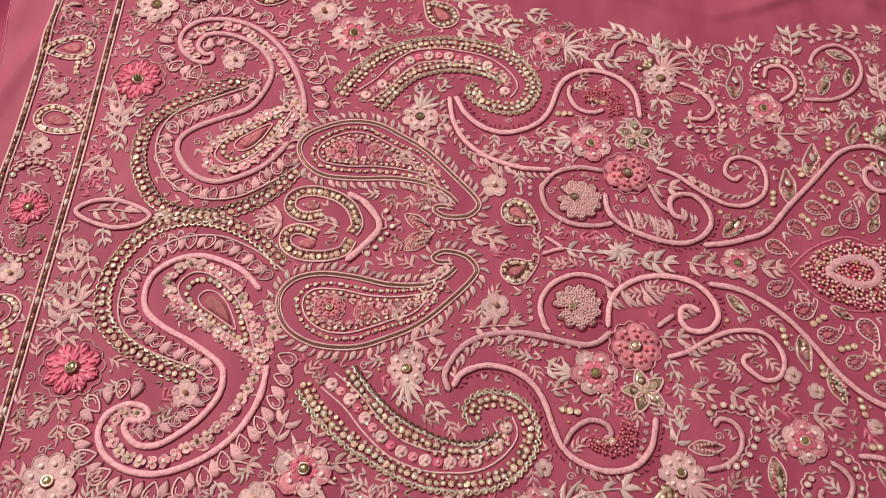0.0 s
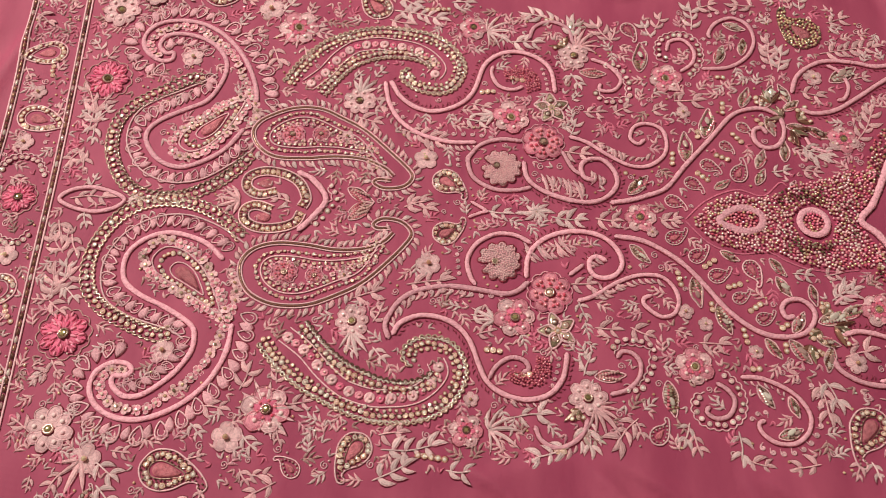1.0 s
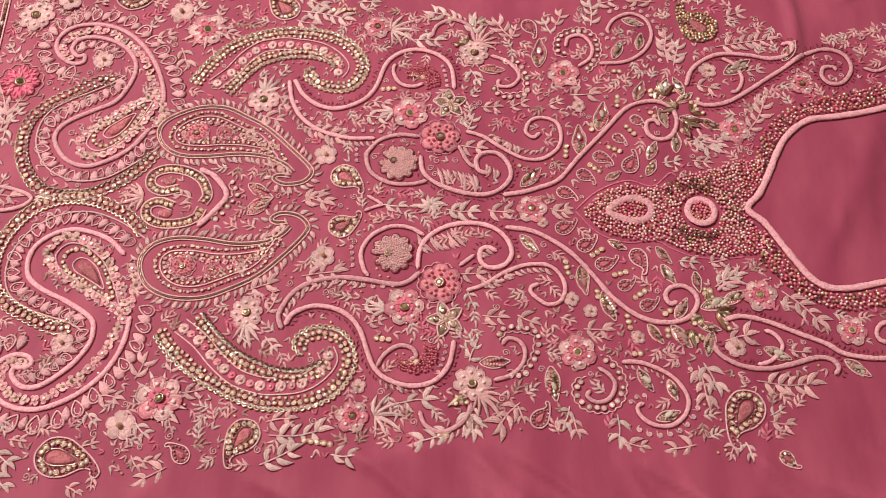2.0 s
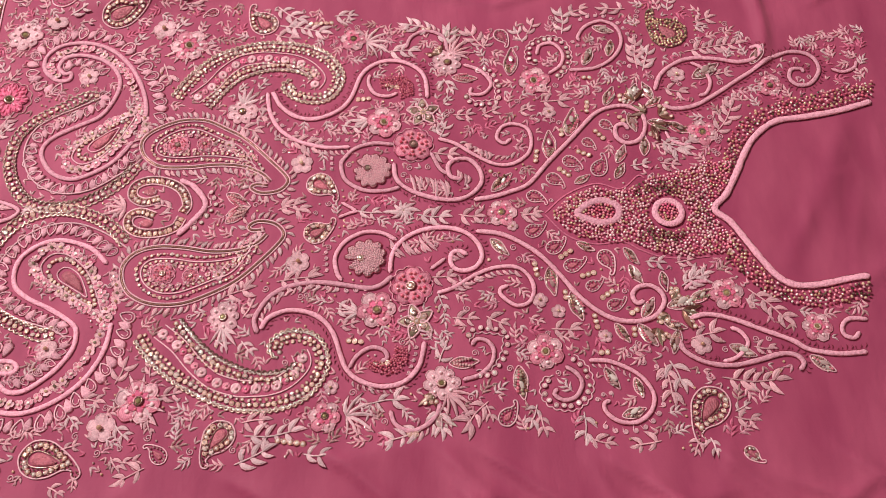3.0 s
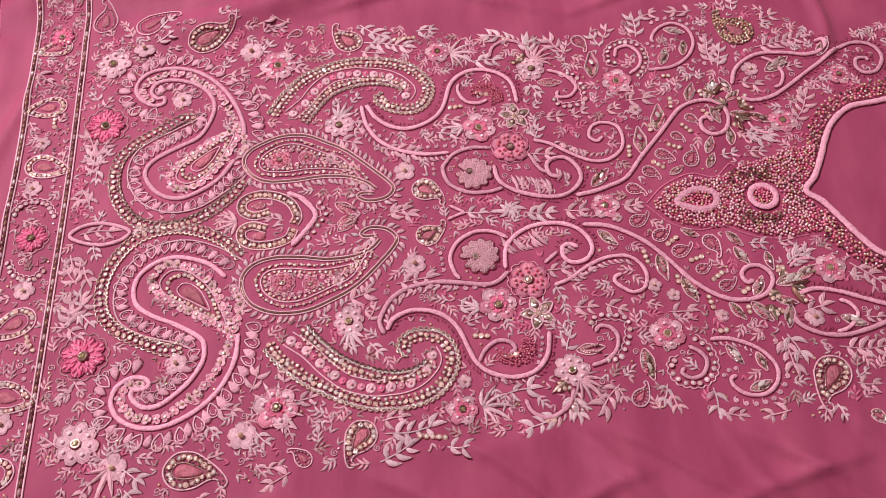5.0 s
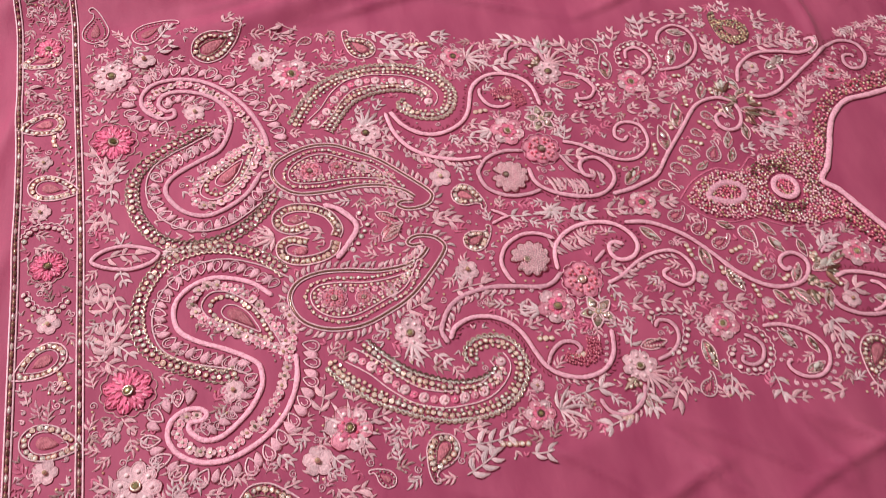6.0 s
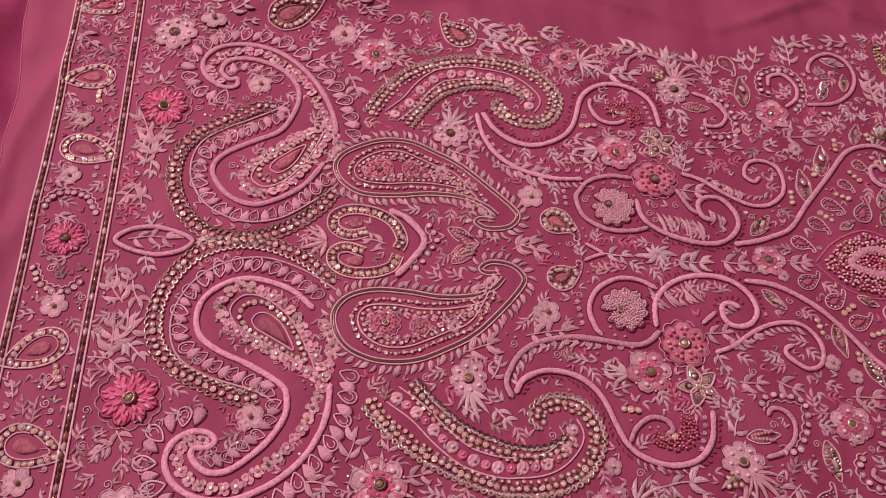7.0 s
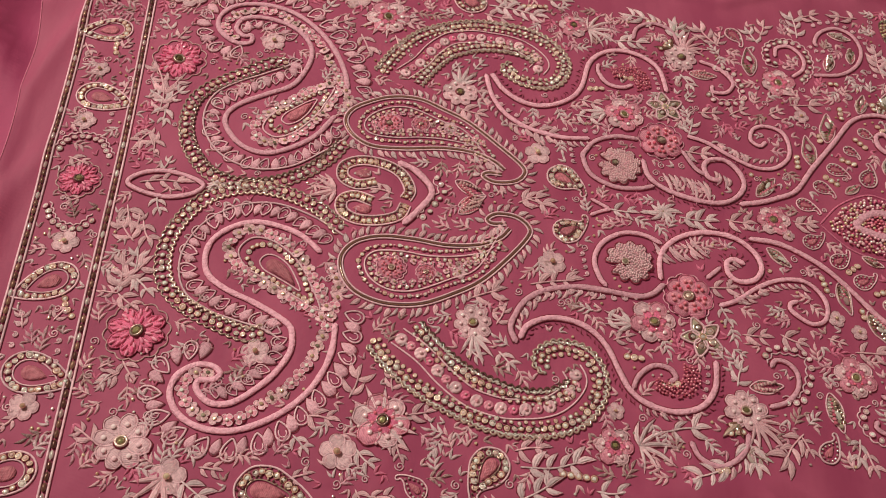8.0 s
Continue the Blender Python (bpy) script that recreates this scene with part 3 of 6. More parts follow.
def sprig(x0, y0, x1, y1, pairs=3, mat="dusty_leaf", size=1.0, kind="leaf"):
    """A leafy spray from its root to its tip."""
    L = math.hypot(x1 - x0, y1 - y0)
    a = math.atan2(y1 - y0, x1 - x0)
    word = {"dusty_leaf": "dusty pink", "pale_leaf": "pale pink", "satin_pink": "bright pink", "silver_stone": "silver beaded", "crimson_thread": "crimson"}[mat]
    ob = thing("leaf_sprig", x0, y0, word + " satin-stitch leaf sprig sewn on the cloth", "embroidered leaf", "leaf sprigs")
    pairs = max(2, pairs - 1, int(L / 8.5))
    bow = 0.08 * L * math.sin(x0 * 1.3)
    at = lambda t: (x0 + (x1 - x0) * t - bow * math.sin(math.pi * t) * math.sin(a), y0 + (y1 - y0) * t + bow * math.sin(math.pi * t) * math.cos(a))
    line_part("stem", spline([at(0), at(0.4), at(0.75)], 1.2), 0.5, mat, ob, x0, y0)
    for i in range(pairs):
        t = 0.12 + 0.62 * i / max(1, pairs - 0.5)
        ll = min(10.5, L * (0.50 - 0.12 * i / pairs) * size) * (1 + 0.14 * math.sin(i * 4.3 + y0))
        for sgn in (1, -1):
            u, v = at(t + 0.05 * (sgn > 0))
            b = a + sgn * (0.72 + 0.2 * math.sin(i * 3.1 + x0 + sgn))
            put("leaf", leaf_mesh(mat, kind), ob, u, v, 0, b, (ll / 10, sgn * ll / 10, max(0.5, ll / 12)))
    k = min(1.05, L * 0.04)
    u, v = at(1 - 10 * k / L)
    put("leaf", leaf_mesh(mat, kind), ob, u, v, 0, a, (k, k, max(0.5, k * 0.85)))
    return ob


def burst(x, y, r, n=5, mid=0.0, spread=2.2, mat="dusty_leaf", kind="straight"):
    """Leaves fanned from one point."""
    ob = thing("leaf_fan", x, y, "fan of narrow dusty pink satin-stitch leaves", "embroidered leaf", "leaf fans")
    for i in range(n):
        k = (i / (n - 1) - 0.5) if n > 1 else 0
        ll = r * (1 - 0.35 * abs(k) * 2) * (1 + 0.08 * math.sin(i * 4 + x))
        put("leaf", leaf_mesh(mat, kind), ob, x, y, 0.1 * (i % 2), mid + spread * k, (ll / 10, ll / 10 * (0.9 if ll < 14 else 0.55), min(1.0, max(0.5, ll / 12))))
    return ob


def curls(pts, size=3.4, gap=7.0, side=1, mat="fine_thread"):
    """A run of tiny thread spirals beside a cord."""
    path = spline(pts, 1.5)
    x, y = path.mean(0)
    ob = thing("curl_trim", x, y, "row of tiny pink thread curls beside a cord", "embroidered trim", "curl trims")
    a = np.linspace(0, 3.6 * np.pi, 34)
    rr = 1.2 - 1.05 * (a / a[-1]) ** 0.8
    k = np.vstack([[(1.2, -2.2)], np.stack([rr * np.cos(a), rr * np.sin(a)], 1)])
    me = shared("curl", (mat,), lambda f: f.tube(k, 0.3, 0.9, 0, 5, False, 0.0))
    for i, (u, v, w) in enumerate(beat(path, gap)):
        put("curl", me, ob, u, v, 0, w + (0 if side > 0 else math.pi) + 0.3 * math.sin(i * 2.1), (size / 2.4, side * size / 2.4, 1.4))
    return ob


def drops(path, gap, size, parent, side=1, lean=0.35):
    """Teardrops standing on a line, by turns stuffed with satin and drawn in thread."""
    o = drop_outline(10, 5.6)
    # Both drops get a dark rim standing in for the shade at their foot.
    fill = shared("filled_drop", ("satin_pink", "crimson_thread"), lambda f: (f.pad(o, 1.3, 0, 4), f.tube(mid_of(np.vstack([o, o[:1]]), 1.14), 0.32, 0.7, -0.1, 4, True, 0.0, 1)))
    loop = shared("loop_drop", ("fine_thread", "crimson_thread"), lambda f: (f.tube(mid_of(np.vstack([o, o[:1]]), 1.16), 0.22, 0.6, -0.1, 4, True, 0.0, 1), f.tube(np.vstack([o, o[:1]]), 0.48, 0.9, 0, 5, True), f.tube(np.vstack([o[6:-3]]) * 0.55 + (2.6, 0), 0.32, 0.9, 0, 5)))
    for i, (u, v, w) in enumerate(beat(path, gap)):
        b = w + side * (math.pi / 2 - lean) + 0.15 * math.sin(i * 3.7)
        k = size / 10 * (1 + 0.1 * math.sin(i * 2.9))
        put("stuffed_drop" if i % 2 else "thread_drop", fill if i % 2 else loop, parent, u, v, 0, b, (k, k * side * 1.05, 1.0) if i % 2 == 0 else (k * 0.85, k * side * 0.8, 0.9))


def rosettes(path, gap, r, parent):
    """A chain of small beaded rosettes."""
    def build(f):
        a = np.linspace(0, 2 * np.pi, 13)[:-1]
        # Dark base pad puts the shade of the gaps round the petals.
        f.pad(np.stack([np.cos(a), np.sin(a)], 1) * 1.2, 0.06, 0.0, 3, 3)
        for k in range(4):
            b = 1.571 * k + 0.3 * math.sin(k * 5)
            o = np.array([(0.1, 0), (0.5, -0.42), (0.95, -0.46), (1.12, 0.0), (0.95, 0.46), (0.5, 0.42)])
            o = o @ np.array([[math.cos(b), math.sin(b)], [-math.sin(b), math.cos(b)]])
            o = spline(o, 0.22, True)
            f.pad(o[:-1], 0.3 + 0.1 * (k % 2), 0, 3, 0, 0.5)
            f.tube(o, 0.1, 1.0, 0.1, 4, True, 0.2, 2)
        f.stone(0, 0, 0.36, 0.45, 7, 0.7, 1)
    kinds = [shared("rosette", pair, build, True) for pair in (("petal_rose", "crystal", "fine_thread", "crimson_thread"), ("dusty_leaf", "gold_bead", "fine_thread", "crimson_thread"), ("taupe_rose", "green_stone", "petal_white", "crimson_thread"))]
    for i, (u, v, w) in enumerate(beat(path, gap)):
        put("rosette", kinds[(i * i + i // 2) % 3], parent, u, v, 0, w + i, (r, r * 0.9, 2.1), 0.22)


def buta(x, y, length, turn, kind="gold", hook=1, width=0.55):
    """A small paisley: its round end at x, y, its tail towards turn."""
    labels = {"gold": "small paisley edged with gold-set stones round a rose middle", "thread": "small rose paisley outlined in pale thread with beads",
              "silver": "small paisley of silver and green stones with pale outline", "dark": "small dark paisley of antique gold beads with rose middle"}
    ob = thing("small_paisley", x, y, labels[kind], "embroidered paisley", "small paisleys")
    L = length
    base = np.array([(-0.30, 0), (-0.18, -0.26), (0.08, -0.33), (0.32, -0.24), (0.55, -0.10), (0.70, 0.06), (0.66, 0.17), (0.58, 0.13), (0.56, 0.06), (0.42, 0.08), (0.22, 0.24), (0.0, 0.30), (-0.2, 0.22)]) * (1, hook)
    base[:, 1] *= width / 0.6
    c, s = math.cos(turn), math.sin(turn)
    w = lambda q: np.asarray(q) @ np.array([[c, s], [-s, c]]) * L + (x, y)
    out = spline(w(base), 1.0, True)
    line_part("outline", out, 0.55 if L > 18 else 0.42, "fine_thread" if kind != "dark" else "antique_coil", ob, x, y, True)
    core = spline(w(np.array([(-0.12, 0), (-0.06, -0.1), (0.08, -0.11), (0.3, -0.02), (0.1, 0.08), (-0.06, 0.09)]) * (1, hook * width / 0.6)), 1.0, True)
    shape("inlay", Form().pad(core[:-1], 0.8, 0, 4), ("inlay_pink",), ob, x, y)
    ring = w(np.array([(-0.22, 0), (-0.13, -0.2), (0.07, -0.24), (0.28, -0.17), (0.46, -0.04), (0.28, 0.08), (0.12, 0.19), (-0.04, 0.22), (-0.15, 0.16)]) * (1, hook * width / 0.6))
    ring = spline(ring, 0.8, True)
    if kind == "gold":
        chatons(ring, 3.7, 1.85, ob)
        line_part("inner_thread", mid_of(core, 1.25), 0.4, "antique_coil", ob, x, y, True)
        hole, f = mid_of(core, 1.3).tolist(), Form()
        for u, v in packed(mid_of(out, 0.95).tolist(), 2.0, 9, lambda a, b: not inside(hole, a, b), 1500):
            f.ball(u, v, 0.7, 0, 6, 4)
        tagged(shape("seed_bead_filling", f, ("antique_coil",), ob, x, y, label="small antique gold seed beads"), kind="stuff")
    elif kind == "dark":
        hole = core.tolist()
        for k, (u, v) in enumerate(packed(out.tolist(), 1.9, 9, lambda a, b: not inside(hole, a, b), 5000)):
            put("bead", bead_mesh(("gold_bead", "green_stone", "gold_bead")[k % 3]), ob, u, v, 0, 0, 1.05)
    elif kind == "silver":
        chatons(ring, 3.0, 1.3, ob, "silver_stone", "antique_coil")
    else:
        beads(ring, 2.4, 0.65, ob, "silver_stone")
    return ob


def stone_leaf(x, y, length, turn, stones="silver_stone", edge="fine_thread"):
    """A leaf of cut stones inside a thread outline, its root at x, y."""
    ob = thing("stone_leaf", x, y, "small leaf of gold beads and cut stones outlined in pale thread", "embroidered leaf", "stone leaves")
    c, s = math.cos(turn), math.sin(turn)
    w = lambda q: np.asarray(q) @ np.array([[c, s], [-s, c]]) * length + (x, y)
    out = spline(w([(0, 0), (0.28, -0.19), (0.62, -0.21), (0.84, -0.1), (1.04, 0.03), (0.7, 0.15), (0.34, 0.2)]), 0.8, True)
    line_part("outline", out, 0.42, edge, ob, x, y, True)
    line_part("outline_coil", mid_of(out, 0.82), 0.34, "antique_coil", ob, x, y, True)
    strip = lambda f: [f.stone(0.7 + 1.45 * k, 0.12 * math.sin(k * 2.1), 0.72, 0, 5, 0.9, 0, 0.95) for k in range(7)]
    for k, (off, long) in enumerate(((-0.36, 0.55), (-0.2, 0.72), (0.0, 0.8), (0.18, 0.7), (0.33, 0.52))):
        q = w([(0.12, off * 0.16)])[0]
        mat = ("antique_coil", "silver_stone", "rose_gem", stones, "dark_bugle")[(k + int(x)) % 5] if stones != "rose_gem" else ("rose_gem", "taupe_rose")[k % 2]
        put("bugle_strip", shared("bugle_strip", (mat,), strip, False), ob, q[0], q[1], 0.1, turn + off * 0.8, (length * long / 10, length * 0.078, 1.1), 0.12)
    shard = shared("shard", ("silver_stone",), lambda f: f.stone(0, 0, 1, 0, 5, 0.6, 0, 1.9), False)
    for along, across, big in ((0.52, 0.04, 0.105), (0.74, -0.03, 0.075)) if stones == "silver_stone" else ((0.6, 0.0, 0.07),) if stones != "rose_gem" else ():
        q = w([(along, across)])[0]
        put("stone", shard, ob, q[0], q[1], 0.9, turn + 0.3, length * big, 0.3)
    return ob


def jewel_spray(x, y, length, mid, n=5, spread=2.0):
    """Dark metal leaves and gold stones fanned from one point."""
    ob = thing("jewel_spray", x, y, "spray of antique metal bugle leaves with gold-set stones", "embroidered leaf", "jewel sprays")
    for i in range(n):
        a = mid + spread * (i / (n - 1) - 0.5)
        l = length * (0.8 + 0.25 * math.sin(i * 2.4 + x))
        put("leaf", leaf_mesh(("dark_bugle", "antique_coil", "green_stone")[i % 3], "straight"), ob, x, y, 0.2, a, (l / 10, l / 11, 1.1), 0.12)
        b = a + 0.5 * spread / n
        put("chaton", chaton_mesh("crystal", "setting"), ob, x + 0.62 * l * math.cos(b), y + 0.62 * l * math.sin(b), 0.3, 0, 1.6, 0.3)
    return ob


def trio(x, y, turn=0.0, n=3, r=1.7, stone="crystal"):
    ob = thing("stone_cluster", x, y, "short row of gold-set round crystals", "stones", "stone clusters")
    for i in range(n):
        k = (i - (n - 1) / 2) * r * 2.1
        put("chaton", chaton_mesh(stone, "setting"), ob, x + k * math.cos(turn), y + k * math.sin(turn), 0, i, r, 0.25)
    return ob


def leaf_row(pts, side=1, gap=4.2, size=6.0, mat="dusty_leaf"):
    """Leaves set like a feather along one side of a cord."""
    path = offset(spline(pts, 1.5), side * 2.2)
    x, y = path.mean(0)
    ob = thing("leaf_row", x, y, "feathered row of small dusty pink satin leaves along a cord", "embroidered leaf", "leaf rows")
    for i, (u, v, w) in enumerate(beat(path, gap)):
        k = size / 10 * (1 + 0.2 * math.sin(i * 2.7))
        put("leaf", leaf_mesh(mat if i % 3 else "pale_leaf", "leaf"), ob, u, v, 0, w + side * (0.75 + 0.2 * math.sin(i * 1.3)), (k, k * side, 0.7))
    return ob


# ---- the large motifs ----
def s_paisley(cord_line, band, thread_line, drops_in, drops_out, chain, core, x, y):
    """The filling round and inside the S-shaped cord."""
    ob = thing("s_paisley", x, y, "large S-shaped paisley filled with teardrops, rosettes and gold-set stones", "embroidered paisley", "S paisleys")
    b = spline(band, 1.2)
    shape("cord", Form().tube(spline(cord_line, 1.2), 1.66, 0.56, -0.2, 12, False, 0.16), ("cord_pink",), ob, x, y, label="thick pale pink couched cord curled into an S")
    line_part("inner_thread", spline(thread_line, 1.2), 0.6, "fine_thread", ob, x, y)
    scallop_part("scalloped_coil", offset(b, 3.6), ob, x, y, 3.8, 1.8, 0.7, label="antique gold coil in scallops")
    scallop_part("scalloped_coil", offset(b, -2.6)[::-1], ob, x, y, 4.4, 1.4, 0.5, label="antique gold coil in scallops")
    chatons(b, 4.6, 1.75, ob)
    chatons(offset(b, 3.2), 3.8, 1.25, ob, "silver_stone", "antique_coil", 1.0)
    chatons(offset(b, -2.6), 4.6, 0.95, ob, "silver_stone", "antique_coil", 1.0)
    drops(spline(drops_in, 1.2), 4.7, 9.5, ob, 1)
    drops(spline(drops_out, 1.2), 6.0, 11.0, ob, 1)
    rosettes(spline(chain, 1.2), 6.2, 3.2, ob)
    bowl = spline(cord_line[12:18], 1.2)
    side = 1 if y > 0 else -1
    drops(offset(bowl, side * 2.6), 5.2, 8.5, ob, side)
    c = spline(core, 1.0, True)
    mid = c.mean(0)
    line_part("core_thread", mid + (c - mid) * 1.25, 0.55, "fine_thread", ob, x, y, True)
    chatons(c, 3.4, 1.55, ob)
    line_part("core_thread", mid + (c - mid) * 0.62, 0.45, "fine_thread", ob, x, y, True)
    shape("inlay", Form().pad((mid + (c - mid) * 0.45)[:-1], 1.4, 0, 4), ("inlay_pink",), ob, x, y, label="rose pink inlay")
    rosettes(mid + (c - mid) * 1.55, 6.4, 3.4, ob)
    return ob


def leaf_paisley(outline, hook, x, y):
    """A paisley in a dark double outline, fringed with leaves."""
    ob = thing("leaf_paisley", x, y, "paisley with dark beaded double outline and a fringe of small leaves", "embroidered paisley", "leaf-fringed paisleys")
    o = spline(outline, 1.0)
    mid = np.array((x, y))
    line_part("outline_coil", o, 0.55, "dark_bugle", ob, x, y, label="dark brown beaded coil")
    sgn = 1 if np.dot(sides(o)[1][len(o) // 2], o[len(o) // 2] - mid) > 0 else -1
    line_part("outline_thread", offset(o, sgn * 1.25), 0.5, "fine_thread", ob, x, y)
    line_part("outline_thread", offset(o, -sgn * 1.25), 0.5, "fine_thread", ob, x, y)
    for i, (u, v, w) in enumerate(beat(offset(o, sgn * 2.2), 4.3)):
        put("leaf", leaf_mesh("dusty_leaf" if i % 3 else "pale_leaf", "plump" if i % 2 else "leaf"), ob, u, v, 0, w + sgn * (0.95 + 0.2 * math.sin(i * 1.9)), (0.66, 0.66 * sgn, 0.8))
    body = spline(hook, 1.0)
    line_part("inner_thread", body, 0.5, "fine_thread", ob, x, y)
    back = body[int(len(body) * 0.02):int(len(body) * 0.98)]
    ring = offset(back, sgn * 3.3)
    chatons(ring[:: 1], 4.6, 1.3, ob, "crystal", "setting")
    beads(offset(back, sgn * 3.4), 4.6, 0.7, ob, "pink_pearl", 1.0)
    chatons(offset(back, -sgn * 2.4), 3.6, 1.2, ob, "crystal", "setting")
    rosettes(offset(back, -sgn * 5.4), 5.2, 1.9, ob)
    return ob


def comma_paisley(outer, inner, middle, x, y):
    """A beaded comma: scalloped coils, two rows of stones, one of large sequins."""
    ob = thing("comma_paisley", x, y, "comma-shaped paisley band of scalloped coil, crystals and large rose sequins", "embroidered paisley", "comma paisleys")
    o, i_, m = spline(outer, 1.0), spline(inner, 1.0), spline(middle, 1.0)
    s = 1 if np.dot(sides(o)[1][len(o) // 2], o[len(o) // 2] - m[len(m) // 2]) > 0 else -1
    for path, k in ((o, s), (i_, -s)):
        q = path if k > 0 else path[::-1]
        scallop_part("scalloped_coil", offset(q, 0.9), ob, x, y, 4.0, 1.9, 0.7)
        scallop_part("scalloped_coil", offset(q, -0.2), ob, x, y, 3.1, 1.5, 0.55, "silver_stone")
        scallop_part("scalloped_coil", offset(q, -4.6), ob, x, y, 3.6, 1.2, 0.5)
        chatons(offset(path, -k * 2.8), 3.9, 1.75, ob, "crystal", "setting")
        chatons(offset(path, -k * 6.2), 4.0, 1.25, ob, "crystal", "setting", 0.8)
        chatons(offset(path, k * 0.6), 3.4, 1.3, ob, "silver_stone", "antique_coil", 1.0)
    for d in (5.6, -5.2):
        line_part("thread_line", offset(m, d), 0.5, "fine_thread", ob, x, y)
    disc = lambda f: (f.pad(np.stack([np.cos(np.linspace(0, 6.28, 14)[:-1]), np.sin(np.linspace(0, 6.28, 14)[:-1])], 1), 0.2, 0, 4, 0, 0.25), f.ball(0, 0, 0.3, 0.1, 8, 5, 0.8, 1))
    for n_, (u, v, w) in enumerate(beat(m, 6.6)):
        put("sequin", shared("sequin", (("petal_white", "petal_rose", "petal_white", "petal_red")[n_ % 4], "pink_pearl"), disc), ob, u, v, 0.1, w, (3.5, 3.5, 3.0) if n_ % 2 == 0 else (2.7, 2.7, 3.0), 0.12)
    return ob


def twin_paisley(a, b, gem_a, gem_b, x, y):
    ob = thing("twin_paisley", x, y, "pair of joined gold-stone paisley loops with rose gems", "embroidered paisley")
    for p, g in ((a, gem_a), (b, gem_b)):
        q = spline(p, 1.0)
        chatons(q, 3.6, 1.7, ob)
        beads(offset(q, 2.1), 2.1, 0.7, ob, "gold_bead")
        beads(offset(q, -2.1), 2.1, 0.7, ob, "antique_coil")
        for d in (3.3, -3.3):
            line_part("thread_line", offset(q, d), 0.55, "fine_thread", ob, x, y)
        o = drop_outline(11, 6) + (g[0] - 5, g[1])
        shape("inlay", Form().pad(o, 0.9, 0, 4), ("inlay_pink",), ob, x, y)
    return ob


def bead_disc(x, y, r, turn):
    """A scalloped disc packed with pearl beads round a stone."""
    ob = thing("beaded_disc", x, y, "scalloped round disc packed with tiny pale pink pearl beads", "beaded disc", "beaded discs")
    a = np.linspace(0, 2 * np.pi, 73)[:-1]
    cut = 1 - 0.55 * np.exp(-(((a - np.pi) / 0.16) ** 2))
    rr = r * (0.74 + 0.27 * np.abs(np.cos(a * 5.5)) ** 0.55 + 0.03 * np.sin(a * 3)) * cut
    o = np.stack([x + rr * np.cos(a + turn), y + rr * np.sin(a + turn)], 1)
    shape("base", Form().pad(o, 1.2, 0, 4), ("petal_white",), ob, x, y)
    # Dark contour paints the shade at the foot of the disc's lobes.
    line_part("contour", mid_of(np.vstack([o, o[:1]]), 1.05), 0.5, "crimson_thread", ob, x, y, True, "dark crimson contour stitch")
    f = Form()
    for u, v in packed(mid_of(o, 0.97).tolist(), 1.12, int(x), tries=6000):
        f.ball(u, v, 0.66, 0.55 + 0.9 * (1 - math.hypot(u - x, v - y) / r), 6, 4)
    tagged(shape("seed_bead_filling", f, ("disc_pearl",), ob, x, y, label="tiny pale pearl seed beads"), kind="stuff")
    q = (x - 0.25 * r * math.cos(turn), y - 0.25 * r * math.sin(turn))
    put("centre_stone", chaton_mesh("green_stone", "antique_coil"), ob, q[0], q[1], 2.0, 0, 2.3)
    line_part("stem", np.array([q, (x - 0.95 * r * math.cos(turn), y - 0.95 * r * math.sin(turn))]), 0.7, "petal_white", ob, x, y)
    return ob


def inside(poly, x, y):
    hit = False
    for (a, b), (c, d) in zip(poly, poly[1:] + poly[:1]):
        if (b > y) != (d > y) and x < (c - a) * (y - b) / (d - b) + a:
            hit = not hit
    return hit


def packed(poly, gap, seed, keep=lambda x, y: True, tries=30000):
    """Close-packed random places inside an outline."""
    rnd = random.Random(seed)
    lo, hi = np.min(poly, axis=0), np.max(poly, axis=0)
    cells, got = {}, []
    for _ in range(tries):
        x, y = rnd.uniform(lo[0], hi[0]), rnd.uniform(lo[1], hi[1])
        i, j = int(x // gap), int(y // gap)
        if not inside(poly, x, y) or not keep(x, y):
            continue
        if any((x - p) ** 2 + (y - q) ** 2 < gap * gap for a in (-1, 0, 1) for b in (-1, 0, 1) for p, q in cells.get((i + a, j + b), ())):
            continue
        cells.setdefault((i, j), []).append((x, y))
        got.append((x, y))
    return got


def bead_field(name, label, poly, gap, seed, pick, keep=lambda x, y: True, most=290):
    """Beads sewn side by side; pick gives bead colour and radius by place."""
    x, y = np.mean(poly, axis=0)
    ob = thing(name, x, y, label, "beadwork")
    rest = {}
    for k, (u, v) in enumerate(packed(poly, gap, seed, keep)):
        mat, r = pick(u, v, k)
        if k < most:
            put("bead", bead_mesh(mat), ob, u, v, 0.4 * (k * 7 % 4), k, (r * 1.12, r * 0.9, r))
        else:
            rest.setdefault(mat, Form()).ball(u, v, r, 0.4 * (k * 7 % 4), 7, 4, 0.9)
    for mat, f in rest.items():
        tagged(shape("bead_filling", f, (mat,), ob, x, y), kind="stuff")
    return ob


def satin_ring(pts, r, x, y, label):
    ob = thing("satin_ring", x, y, label, "satin ring", "satin rings")
    p = spline(pts, 1.2, True)
    shape("ring", Form().tube(p, r, 0.42, 0.5, 12, True, 0.1), ("cord_pink",), ob, x, y)
    mid = p.mean(0)
    inner = (mid + (p - mid) * 0.74)[:-1].tolist()
    for k, (u, v) in enumerate(packed(inner, 1.9, 5)):
        put("bead", bead_mesh(("red_bead", "hot_bead", "gold_bead", "rose_gem", "red_bead")[k % 5]), ob, u, v, 0.2, 0, 1.0)
    return ob


